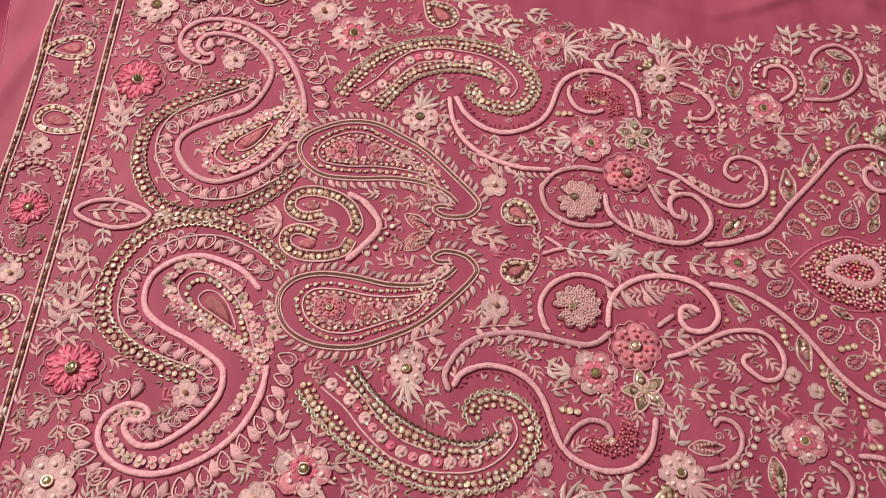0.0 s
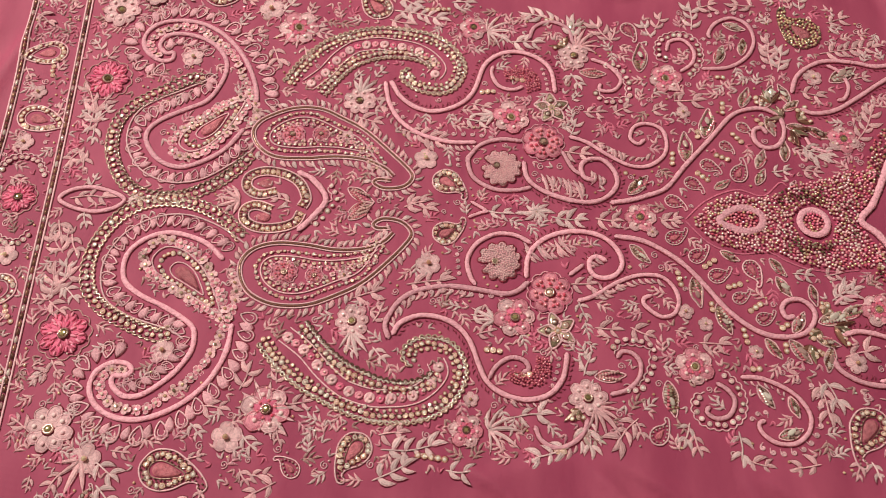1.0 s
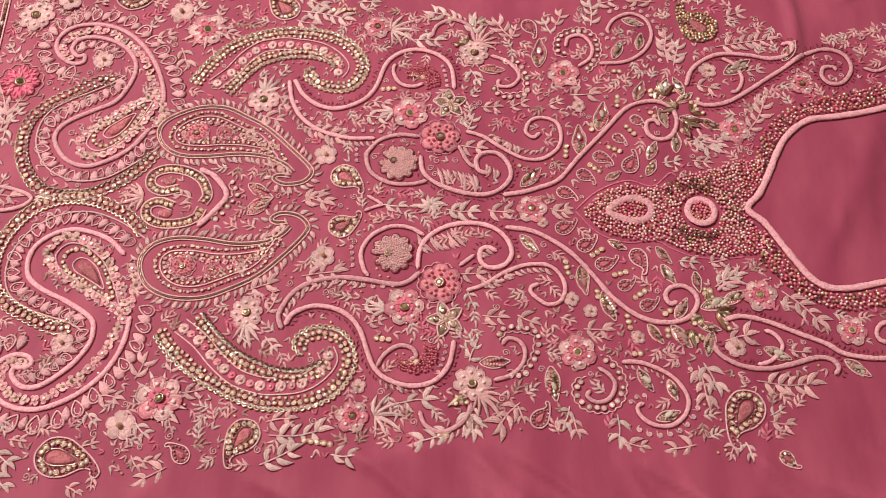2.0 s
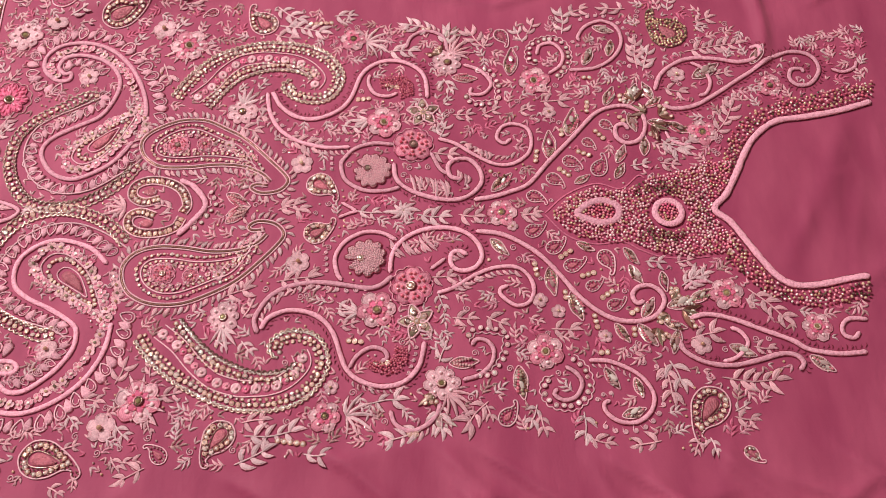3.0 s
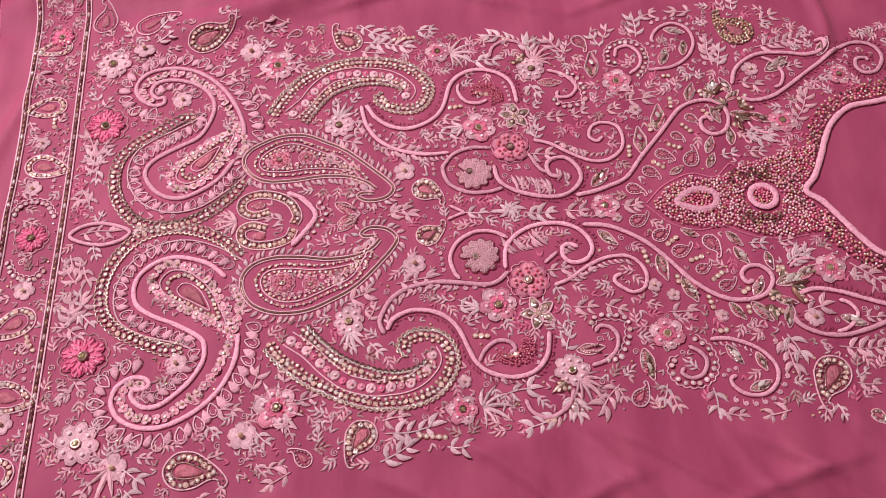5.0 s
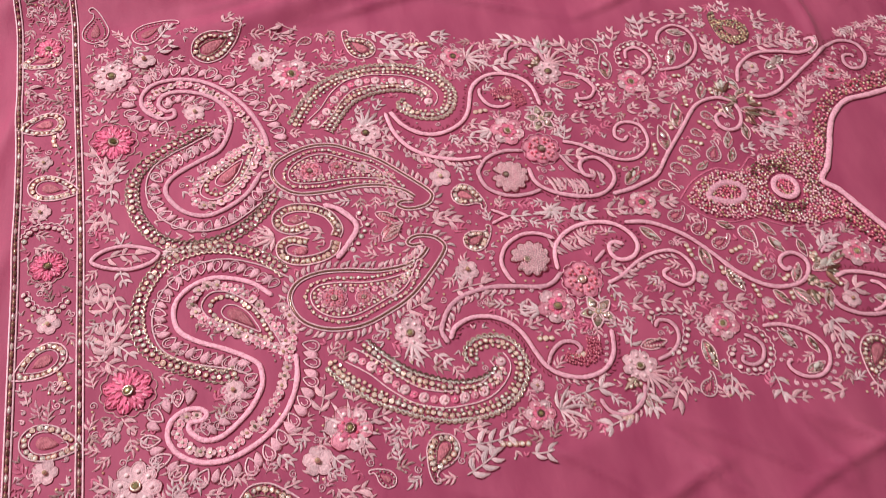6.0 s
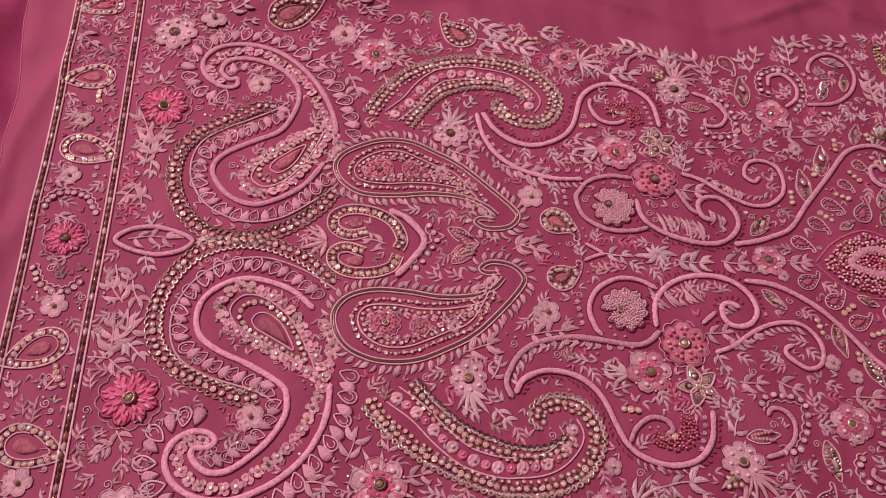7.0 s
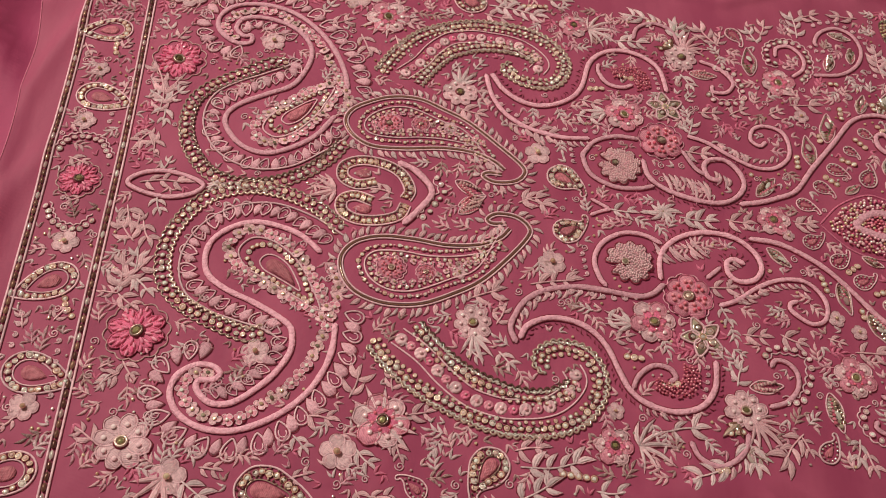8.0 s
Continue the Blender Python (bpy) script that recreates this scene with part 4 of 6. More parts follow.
def border_line(pts):
    """The border's rule: dark bugle beads between two pale cords."""
    p = spline(pts, 1.6)
    x, y = p.mean(0)
    ob = thing("border_rule", x, y, "straight border line of dark bugle beads between two pale cords", "embroidered border", "border lines")
    for d in (2.0, -2.0):
        line_part("edge_cord", offset(p, d), 0.62, "fine_thread", ob, x, y)
    for k, (u, v, w) in enumerate(beat(p, 5.2)):
        put("bugle_bead", shared("bugle", ("dark_bugle" if k % 4 else "silver_stone",), lambda f: f.tube(np.array([(-2.4, 0), (-1.2, 0), (0, 0), (1.2, 0), (2.4, 0)]), 1.1, 0.9, 0, 7, False, 0.0)), ob, u, v, 0, w, 1.0, 0.04)
    return ob


def ring_of_stones(x, y, length, width, turn, tail=0, hue="setting"):
    """A teardrop ring of gold-set stones round a rose middle, with a tail of stones."""
    ob = thing("stone_ring", x, y, "teardrop ring of gold-set crystals round a rose middle", "stone ring", "stone rings")
    c, s = math.cos(turn), math.sin(turn)
    w = lambda q: np.asarray(q) @ np.array([[c, s], [-s, c]]) + (x, y)
    o = drop_outline(length, width, 40) - (length * 0.6, 0)
    o = np.vstack([o, o[:1]])
    chatons(w(o), 3.6, 1.75, ob, "crystal", hue)
    line_part("thread_line", w(o * 1.22), 0.55, "fine_thread", ob, x, y, True)
    line_part("thread_line", w(o * 0.76), 0.4, "fine_thread", ob, x, y, True)
    shape("inlay", Form().pad(w(o * 0.44)[:-1], 0.7, 0, 4), ("inlay_pink",), ob, x, y)
    for k in range(tail):
        q = w([(length * 0.1, -width * 0.62 - 3.8 * k)])[0]
        put("chaton", chaton_mesh("crystal", hue), ob, q[0] + 0.6 * math.sin(k * 2), q[1], 0, k, 1.7, 0.2)
    return ob


def scallop_curl(pts, gap=5.0):
    """Round stones in a scalloped thread edge beside a curl."""
    p = spline(pts, 0.8)
    x, y = p.mean(0)
    ob = thing("stone_scallop", x, y, "row of round crystals inside a scalloped thread edge", "embroidered trim", "stone scallops")
    chatons(p, gap, 1.8, ob, "crystal", "fine_thread")
    scallop_part("scalloped_thread", offset(p, 2.2), ob, x, y, gap, 1.3, 0.45, "fine_thread")
    return ob


def strokes(x, y, turn, n=8, length=9.0, gap=3.0, mat="petal_white"):
    """A comb of parallel satin strokes."""
    ob = thing("stroke_comb", x, y, "comb of slim parallel pale satin strokes", "embroidered leaf", "stroke combs")
    for i in range(n):
        l = length * (0.75 + 0.35 * math.sin(i * 1.1))
        u, v = x + (i - n / 2) * gap * math.cos(turn), y + (i - n / 2) * gap * math.sin(turn)
        put("stroke", leaf_mesh(mat if i % 3 else "dusty_leaf", "blade"), ob, u, v, 0, turn + 1.9 + 0.16 * math.sin(i * 2.2), (l / 8, 1.15, 0.9))
    return ob


def filler(poly, gap, seed, clear):
    """Small sprigs, leaves and curls that crowd the ground between the motifs."""
    rnd = random.Random(seed)
    busy = []
    for ob in bpy.data.objects:
        if ob.type == "MESH" and "kind" not in ob and len(ob.data.vertices) < 60000:
            m = Vector((0, 0, 0))
            q = ob
            while q is not None:
                m += q.location
                q = q.parent
            step = max(1, len(ob.data.vertices) // 90)
            if ob.parent is None or len(ob.data.vertices) > 150:
                busy += [((m.x + v.co.x) * 1000, (m.y + v.co.y) * 1000) for v in list(ob.data.vertices)[::step]]
            else:
                busy.append((m.x * 1000, m.y * 1000))
                e = ob.rotation_euler.z
                if ob.name.startswith(("leaf", "petal", "stuffed", "thread", "stroke")):
                    busy += [((m.x * 1000 + k * ob.scale.x * math.cos(e)), (m.y * 1000 + k * ob.scale.x * math.sin(e))) for k in (5, 9)]
    cells = {}
    for u, v in busy:
        cells.setdefault((int(u // 8), int(v // 8)), []).append((u, v))
    spots = packed(poly, gap, seed)
    k, rest = 0, {}
    for u, v in spots:
        near = [(p, q) for a in (-1, 0, 1) for b in (-1, 0, 1) for p, q in cells.get((int(u // 8) + a, int(v // 8) + b), ())]
        d = min((math.hypot(u - p, v - q) for p, q in near), default=9.0)
        if d < clear:
            continue
        k += 1
        a = rnd.uniform(0, 6.283)
        mat = rnd.choice(("dusty_leaf", "dusty_leaf", "dusty_leaf", "pale_leaf", "pale_leaf", "rose_thread", "fine_thread", "satin_pink", "taupe_rose", "gold_bead", "silver_stone"))
        f = rest.setdefault(mat, Form())
        if mat in ("gold_bead", "silver_stone"):
            f.stone(u, v, 0.9 if mat == "gold_bead" else 0.8, 0.1, 6, 1.0)
            continue
        if mat == "fine_thread":
            b = np.linspace(0, 3.0 * np.pi, 20)
            rr = min(2.6, 0.7 * d) * (1 - 0.85 * b / b[-1])
            f.tube(np.stack([u + rr * np.cos(b + a), v + rr * np.sin(b + a)], 1), 0.34, 0.9, 0, 5)
            continue
        if d < 2.9:
            continue
        for q in (-5, -2, 1, 4, 7) if d > 4.6 else (0, 3):
            p = (u + q * math.cos(a), v + q * math.sin(a))
            cells.setdefault((int(p[0] // 8), int(p[1] // 8)), []).append(p)
        z = min(0.62, 0.14 * d)
        if d < 4.6:
            set_ = ((-1, -0.5), (-1, 0.5))
        else:
            set_ = ((-4, -0.8), (-3.4, 0.8), (-1, -0.65), (-0.5, 0.65), (2, 0.0))
            f.tube(np.array([(u + q * math.cos(a), v + q * math.sin(a)) for q in (-5.5, -3, 0, 2.5)]), 0.4, 0.8, 0, 5)
        for along, turn in set_:
            one = Form()
            leaf_form(one, 0.28, 0.1, 0.75)
            q = np.array(one.v) * (z, z, 0.75)
            c, e = math.cos(a + turn), math.sin(a + turn)
            o = len(f.v)
            uu, vv = u + along * math.cos(a), v + along * math.sin(a)
            f.v += np.stack([uu + q[:, 0] * c - q[:, 1] * e, vv + q[:, 0] * e + q[:, 1] * c, q[:, 2]], 1).tolist()
            f.uv += one.uv
            f.m += one.m
            f.f += [tuple(o + i for i in face) for face in one.f]
    for mat, f in rest.items():
        q = np.array(f.v)
        q[:, 2] += lift(q[:, 0], q[:, 1])
        f.v = q.tolist()
        ob = new("leaf_filling", f.mesh("leaf_filling", (mat,)))
        tagged(ob, "scattered tiny satin leaves and beads crowding the cloth between motifs", "embroidery", kind="stuff")


# ---- the embroidery, in millimetres along and across the dress ----
# large S paisleys
s_paisley([(-46, -41.9), (-57.7, -31.2), (-71.8, -25.4), (-85.4, -23.8), (-98, -28.5), (-107, -37.4), (-109.4, -48.5), (-106, -59.7), (-95.3, -68), (-81.4, -74.4), (-68.4, -81.6), (-60.3, -87.6), (-57.7, -93.2), (-58, -103.5), (-64.4, -115.3), (-73.6, -124.9), (-84.7, -132.7), (-95.2, -133.3), (-102.6, -126.8), (-102.6, -121.4), (-95.6, -120.7), (-92.3, -117.1), (-96.9, -113), (-105.9, -113.1), (-113.7, -119.2), (-115.8, -129.1), (-109.9, -139.9), (-98.2, -146.4), (-84, -147.6), (-70.7, -143.6), (-57.9, -136.1), (-47, -125.7), (-39.8, -113.3), (-36, -100.5), (-35.2, -85.5)], [(-34.8, -26), (-46.8, -12.9), (-65.3, -2.9), (-85.3, 1.1), (-104.1, -2.4), (-118.1, -11.9), (-128.6, -28.3), (-132.7, -45.6), (-130, -63.8), (-120.8, -75.9), (-108.3, -84), (-95.4, -90.1), (-81.9, -94.9), (-72.2, -92.7)], [(-33.3, -30.2), (-51.9, -17.9), (-74, -10.2), (-94.7, -12.9), (-112, -24.8), (-121.4, -42), (-122.2, -58.1), (-116, -72.1), (-102.3, -81.3), (-90.6, -85.5), (-73.4, -90.8), (-63.5, -96.8)], [(-63.8, -94.9), (-65.1, -85.5), (-80.7, -78.8), (-96.6, -71.9), (-111.1, -60.5), (-114, -46.3), (-110.2, -35.3), (-100.6, -24.2), (-86.1, -19), (-70.5, -20.9), (-56.1, -29.2), (-44.6, -37.9)], [(-30.3, -76.2), (-30.9, -91.3), (-33.6, -106.1), (-42.2, -122.3), (-54.3, -136.5), (-68.4, -147.2), (-83.4, -151.5), (-99.4, -149.8), (-112.2, -141.6), (-119.8, -129.9), (-118.4, -118.2), (-110, -110.2), (-97.6, -109.3)], [(-40.5, -49.2), (-35.1, -63.4), (-36.9, -78.8), (-43.5, -98.4), (-49.6, -113), (-57.9, -123.6), (-69, -132.2), (-79.9, -140.8), (-93.9, -141.2), (-105.5, -135.1), (-110.4, -125.7), (-106, -117.6), (-98, -117)], [(-86.8, -45.4), (-81.3, -38.5), (-71.6, -39.9), (-61.1, -48.4), (-53.8, -60.7), (-48.8, -73.6), (-58.3, -68.4), (-72.5, -60), (-82.7, -53.6)], -68.6, -54.3)
s_paisley([(-44.4, 58.2), (-55.4, 41.5), (-69.9, 30.8), (-85, 25.9), (-99.7, 31.2), (-109.7, 44.2), (-110.4, 54.5), (-102.7, 63.5), (-87.7, 72.2), (-72.5, 81), (-64.4, 97.6), (-63.1, 112.4), (-70, 125.5), (-81.7, 134), (-97.1, 138), (-109.5, 135.7), (-113.5, 126.9), (-108.2, 120.2), (-103.1, 121.1), (-103.2, 114.8), (-112.6, 114.1), (-123.6, 123.6), (-125.5, 135.4), (-118.5, 145.4), (-105.2, 149.8), (-87.9, 148.7), (-72, 141.2), (-57.6, 127.3), (-47.4, 111.5), (-40.3, 93.7), (-37.8, 80.3)], [(-76.5, 99.3), (-86.7, 99.8), (-99.7, 91.8), (-112.2, 84.1), (-124.2, 75), (-132.6, 62.2), (-134.1, 43.2), (-128.8, 25.6), (-117.2, 9.8), (-101.8, 2.4), (-81.1, 2.8), (-61.2, 11.5), (-45.4, 24.9), (-37, 37.9)], [(-36.1, 41.7), (-49.4, 30.1), (-68.9, 16.9), (-90.5, 14.1), (-110.2, 23), (-121.8, 39.6), (-124.1, 56.2), (-118.8, 71.1), (-105.5, 81.5), (-93.9, 87.4), (-77.3, 96.8), (-68.5, 104.2)], [(-44.3, 51.2), (-52.7, 41.7), (-65.1, 29), (-80.7, 22.1), (-96.9, 23.9), (-108.7, 33.5), (-114.2, 44.4), (-112.5, 59), (-97.9, 71.8), (-82.1, 81.4), (-68.2, 91.3), (-68.5, 102.1)], [(-106, 111.5), (-117.9, 111.8), (-127.1, 120.4), (-129.6, 132.8), (-122.5, 145), (-108.7, 152.8), (-91.3, 153.5), (-75.5, 148.1), (-61.1, 136.3), (-48.7, 120.7), (-38.5, 103.9), (-33.7, 89.5), (-31.8, 76.9)], [(-41.8, 59.1), (-36.8, 68), (-38.9, 78.7), (-48.3, 98), (-55.8, 114.4), (-64.7, 126.6), (-76.7, 136), (-88.4, 143.7), (-103.6, 144.4), (-116, 138.2), (-120.5, 128.2), (-115.5, 119.5), (-108.1, 118.9)], [(-83.4, 47.7), (-76.6, 42.8), (-67.1, 47.3), (-58.4, 57.9), (-53.6, 67.8), (-50.5, 77), (-58.7, 73.7), (-70.7, 64.6), (-80.2, 56.4)], -66.6, 59.5)

# leaf-fringed paisleys
leaf_paisley([(61, -15.5), (52.6, -16.1), (49.6, -12.9), (56, -8.9), (67.3, -10.5), (74.1, -16.7), (73.8, -23.3), (62.9, -37.2), (45.4, -54.6), (27.9, -64.7), (9.6, -71.8), (-10.3, -72.1), (-25.6, -65.7), (-33.2, -55.5), (-34.6, -43.4), (-27.3, -33.5), (-12.8, -29), (6, -29.7), (25.6, -32.6), (44.1, -31.3), (56.8, -25.7), (63, -18.7)], [(56.6, -22.6), (43.1, -46.5), (27.2, -54.9), (7.1, -63.4), (-7.6, -63.4), (-18.4, -56.1), (-21.3, -46), (-15.5, -39.1), (-0.7, -38.3), (14.3, -40.3), (29.8, -39.9), (46.2, -36.5), (53.4, -31.7)], -7.0, -50.5)
leaf_paisley([(59.8, 20.6), (50.8, 21.1), (48.1, 18.1), (55.4, 14.2), (67.3, 15.7), (73.6, 21.8), (72.2, 28.5), (58.5, 42.7), (39.9, 60), (24, 69.3), (7.9, 76.7), (-10.5, 76.6), (-27.3, 69.5), (-35.6, 62.2), (-37.4, 53.5), (-31.8, 43.4), (-19.7, 36.5), (0.1, 36.1), (21, 38.1), (40.1, 36.5), (53.9, 30.7), (61.4, 23.8)], [(54.1, 27.6), (38.1, 51.8), (22.9, 59.6), (4.8, 68.3), (-9, 68.5), (-21.3, 61.7), (-25.9, 53.1), (-21.4, 46.3), (-6.7, 44.3), (9.3, 45.7), (25.2, 45.1), (41.8, 41.7), (49.5, 36.9)], -11.1, 56.2)
blossom(-6.1, -49.6, 8.3, 'dark', 0.0)
blossom(-10.5, 55.3, 8.3, 'dark', -0.2)
blossom(13.4, -51.3, 5.5, 'dark', 0.0)
blossom(9.3, 56.3, 5.5, 'dark', -0.2)
blossom(32.4, -50.1, 4.4, 'tiny', 0.0)
blossom(27.7, 55.0, 4.4, 'tiny', -0.2)

# comma paisleys
comma_paisley([(-17.8, -95.5), (-6.6, -109.8), (10.6, -123.9), (26.9, -133.2), (47, -141.7), (62.5, -144.4), (81.1, -143.2), (96.2, -137.5), (106.2, -126.8), (110.8, -114.4), (107.6, -101.6), (99.6, -93.9), (86.4, -91.9), (76, -96.8), (73.7, -104.1), (78.2, -108.8)], [(9.5, -83.2), (21.3, -96.8), (34.5, -108.3), (47.2, -115.1), (61.3, -120.4), (75.2, -121.4), (87.1, -118.2), (92.2, -112.9)], [(-2.1, -91.3), (12.2, -102.1), (23.7, -114.4), (35.6, -124.3), (45.4, -128.5), (55.8, -130.9), (65.3, -130.8), (74.7, -129.9), (83.1, -127), (90.7, -121), (95.6, -113), (92.9, -105.7)], 49.7, -128.6)
comma_paisley([(-19.8, 97.8), (-10.3, 114.8), (4.5, 132), (19.1, 140.9), (38.4, 147), (54.4, 148.2), (74.6, 146), (91.4, 139.9), (102.6, 128.7), (107.7, 115.5), (102.8, 100.8), (92.3, 94.2), (77.1, 96.1), (66.5, 103), (64.5, 109.2), (69.5, 112.7)], [(7.8, 88.2), (17.1, 102.3), (27.2, 114.2), (37.7, 120.2), (50.9, 123.9), (66.3, 124.2), (79.9, 120.6), (85.5, 115.1)], [(-3.5, 96.2), (8.4, 108), (17.3, 121), (27.1, 130.4), (36, 133.5), (46.1, 134.8), (55.8, 133.9), (66.2, 132.6), (75.7, 129.4), (84.1, 123.2), (89.5, 114.9), (85.7, 107.7)], 40.0, 133.1)

# twin paisley and chevron
twin_paisley([(0.8, -2.2), (3.4, 5.2), (-1.8, 16.4), (-12.1, 22.9), (-25.9, 24.9), (-36.2, 20.3), (-36.5, 11.5), (-27.9, 6.7), (-16.6, 9.4)], [(1.1, -5.4), (-2.9, -13.7), (-13.9, -17.9), (-27.1, -17.9), (-35.7, -12.7), (-36.2, -4.8), (-28.9, -1.5), (-18, -5)], (-25.9, 15.3), (-25.1, -10.2), -25.9, 2.6)
cord([(-4.5, 25.4), (6.7, 19.3), (16.5, 4.6), (8.1, -10), (-0.5, -20.1)], 2.6)
scallop_curl([(10, -16.1), (14.5, -10.1), (19.8, -1.4), (23.7, 5.7), (19.4, 15.2)], 5.6)
trio(6.0, 5.1, 0.04, 1, 1.08, 'crystal')

# scroll cords
cord([(154.3, -23.7), (143.5, -18), (130.6, -17.5), (117.7, -25.2), (111.9, -37.2), (114.2, -49.3), (117.8, -54.4)], 2.0)
cord([(151.9, -50.9), (144.7, -57.5), (135.7, -60), (117.8, -57.4), (99.8, -55.7), (81.9, -58.9), (69.5, -66.3), (62.8, -76.7), (60.5, -84.2), (63.5, -92.8)], 2.2)
cord([(150.2, -48.8), (151.4, -34.8), (158, -23.9), (171, -16.1), (187.6, -13.8), (202, -17.5), (211.3, -27.2), (213.3, -37.4), (207.5, -45.2), (198.5, -46.8), (192.5, -42.6), (192.4, -34.5), (197.5, -31.7), (203.6, -35)], 2.2, fringe=1)
cord([(150.1, 39), (152.6, 25.5), (162.8, 16.2), (179.4, 10), (196, 8.7), (207.5, 14), (214, 23.5), (212.4, 33.5), (205.4, 41.8), (195.9, 42.2), (189.9, 36.9), (191.4, 27.9), (198.8, 25.4)], 2.2, fringe=-1)
cord([(209.3, -16.4), (225.5, -18.6), (238.3, -24.3), (253.4, -35.1), (266.1, -49.5), (276.7, -63.6), (289.1, -75.5), (301.8, -82.5), (315.1, -84), (327.4, -80.7), (334.8, -71.5), (334.3, -63.9), (327.5, -58.2), (318.7, -59.4), (314.4, -65), (317, -70.9), (322.4, -69.2)], 2.2)
cord([(208.1, 8.6), (222.1, 11.1), (233.5, 14.9), (247.8, 21.8), (262.5, 39.8), (281.7, 61.5), (299.2, 81.5), (313.4, 87.9), (324.9, 87.9), (333.7, 81.9), (335.7, 70.1), (330.4, 58.8), (320.6, 55.9), (313.7, 60.9), (314, 70.1), (319.9, 72.1), (323.1, 67.3)], 2.2)
cord([(182.6, -63.8), (194.3, -59.4), (207.1, -51.1), (221.7, -44.8), (236.6, -44.4), (244.9, -50.6), (248.4, -60.5), (244.9, -70), (236, -72.6), (226.3, -65.5), (225.8, -60.6), (231.3, -57.9)], 1.9)
cord([(182.3, 60), (194.7, 55.8), (209.4, 45.9), (224, 38.4), (237.2, 38.8), (248.1, 47.3), (251, 58.5), (248.1, 69.1), (238.1, 73.2), (229.2, 70.2), (225.6, 61.1), (231, 56.2), (236.1, 60.5)], 1.9)
cord([(65.2, -90), (70.2, -81.7), (82.4, -76.4), (96.7, -77.9), (107.4, -84), (114.5, -93.6), (119.7, -107.5), (124.9, -118.4), (135.1, -125.9), (148.6, -128.9), (162.1, -125.8), (170.9, -116.3), (173.9, -105.6), (174.7, -98.3)], 2.2, fringe=-1)
cord([(54.7, 101.8), (56.8, 100.4), (63.3, 89.1), (75.7, 80), (89.6, 78), (105.4, 84.3), (115.3, 95.8), (123.3, 118.9), (135.5, 129.5), (149.8, 131.1), (163.8, 125.2), (171.6, 114.7), (173.9, 96)], 2.2, fringe=1)
cord([(125.8, -116.7), (130.1, -108.7), (138.8, -102.6), (147.4, -103.8), (150.7, -109.4), (146.3, -111.9)], 1.9)
cord([(129.3, 118.5), (128.3, 111), (133.3, 100.9), (143.2, 97.8), (151.2, 101)], 1.9)
cord([(185.8, -139.6), (182.9, -148.1), (176.1, -154.6), (166.1, -157.7), (157.2, -153.3), (153.6, -144.7)], 1.9)
cord([(188.7, 141.5), (185.2, 154.7), (173, 160.8), (160.5, 155.1), (156.1, 143.6)], 1.9)
cord([(266.7, -114.9), (273.6, -119.6), (276.9, -126.7), (272.6, -135.2), (264.9, -137.6), (258.8, -134), (260.9, -129.7)], 1.9)
cord([(266.2, 118.8), (275.9, 127), (278, 138.3), (270.9, 147.8), (260.7, 145.9), (257.9, 137)], 1.9)
cord([(282.1, -111), (294.5, -111.4), (308.6, -117.2), (317.4, -124.5), (322.2, -135), (319, -145.1), (310, -151.6), (298.9, -151.3), (291.5, -146), (289.9, -140), (294.3, -137.6)], 1.9)
cord([(282.3, 122), (302.3, 124.1), (317.4, 134.5), (324.3, 149.4), (321.2, 164), (309.8, 170.1), (296.9, 164.4), (290.8, 154.3), (292.3, 150.3)], 1.9)
cord([(341.6, -96.2), (345.4, -105.1), (357.5, -112.3), (373.5, -114.4), (390.3, -111.2), (407.4, -106.4), (416.9, -107.4), (420.8, -112.7), (417.4, -117.8)], 2.2, fringe=1)
cord([(345.9, 103.1), (351.3, 117), (362.2, 127.4), (376.4, 132.9), (395.6, 132.1), (410.6, 129), (422.5, 130.9), (429.2, 136.7), (428.2, 142.9), (422.3, 141.9)], 2.2, fringe=-1)
cord([(350, -82.2), (362.2, -78.9), (378.4, -82), (397.1, -89.5), (415.6, -97), (425.8, -103.3), (444.7, -106.3), (463.3, -104.9)], 2.2, fringe=1)
cord([(350.1, 90.1), (359.1, 86.4), (374.5, 89.2), (390.9, 99), (407.9, 111.2), (422.8, 121.3), (438.1, 132.7)], 2.2, fringe=-1)
cord([(200, -124.7), (211.1, -121.1), (218.7, -113.4), (220.4, -104.4), (216.1, -97.9), (209.4, -96.7), (205.7, -101.2)], 1.9)
cord([(201.2, 127.9), (213.9, 122.1), (222.2, 110.3), (216.6, 100.8), (206.7, 100.2), (207.1, 106.3)], 1.9)
cord([(188.3, -37.4), (182.7, -42.1), (178, -45.9)], 1.8)
cord([(51.7, 102), (55.5, 83.5), (64.1, 68.7), (78.3, 58.6), (98, 52.9), (117.4, 53)], 2.1)
cord([(149.4, 54.8), (134.9, 56), (121.3, 51.7), (113.6, 43), (111.7, 37.6), (115.6, 25.1), (128.9, 16.7), (144, 16), (155.3, 18.7)], 2.0)
cord([(177.1, 47.8), (184.1, 33.9), (191.5, 29.1)], 1.8)
cord([(438.1, 132.7), (452.5, 138.2), (465.7, 136.4), (471.9, 128.9), (472, 119.3), (464.3, 108.9), (454.5, 107), (449, 113.1), (451.4, 121.3), (459.2, 122.2), (460.4, 118.6)], 2.1, fringe=1)
cord([(468.3, -82.2), (456.3, -81.9), (450.3, -87.1), (450.6, -93.4), (456.8, -95.3), (460.9, -90.9)], 2.0)
cord([(376.7, -88.2), (382.8, -91), (386.8, -97.3), (385.2, -102.4), (377.5, -109.3), (369, -111.7)], 1.9)
cord([(375.9, 129.2), (384.7, 122.9), (388.8, 110.8), (384.5, 100.4), (378.5, 98.3)], 1.9)
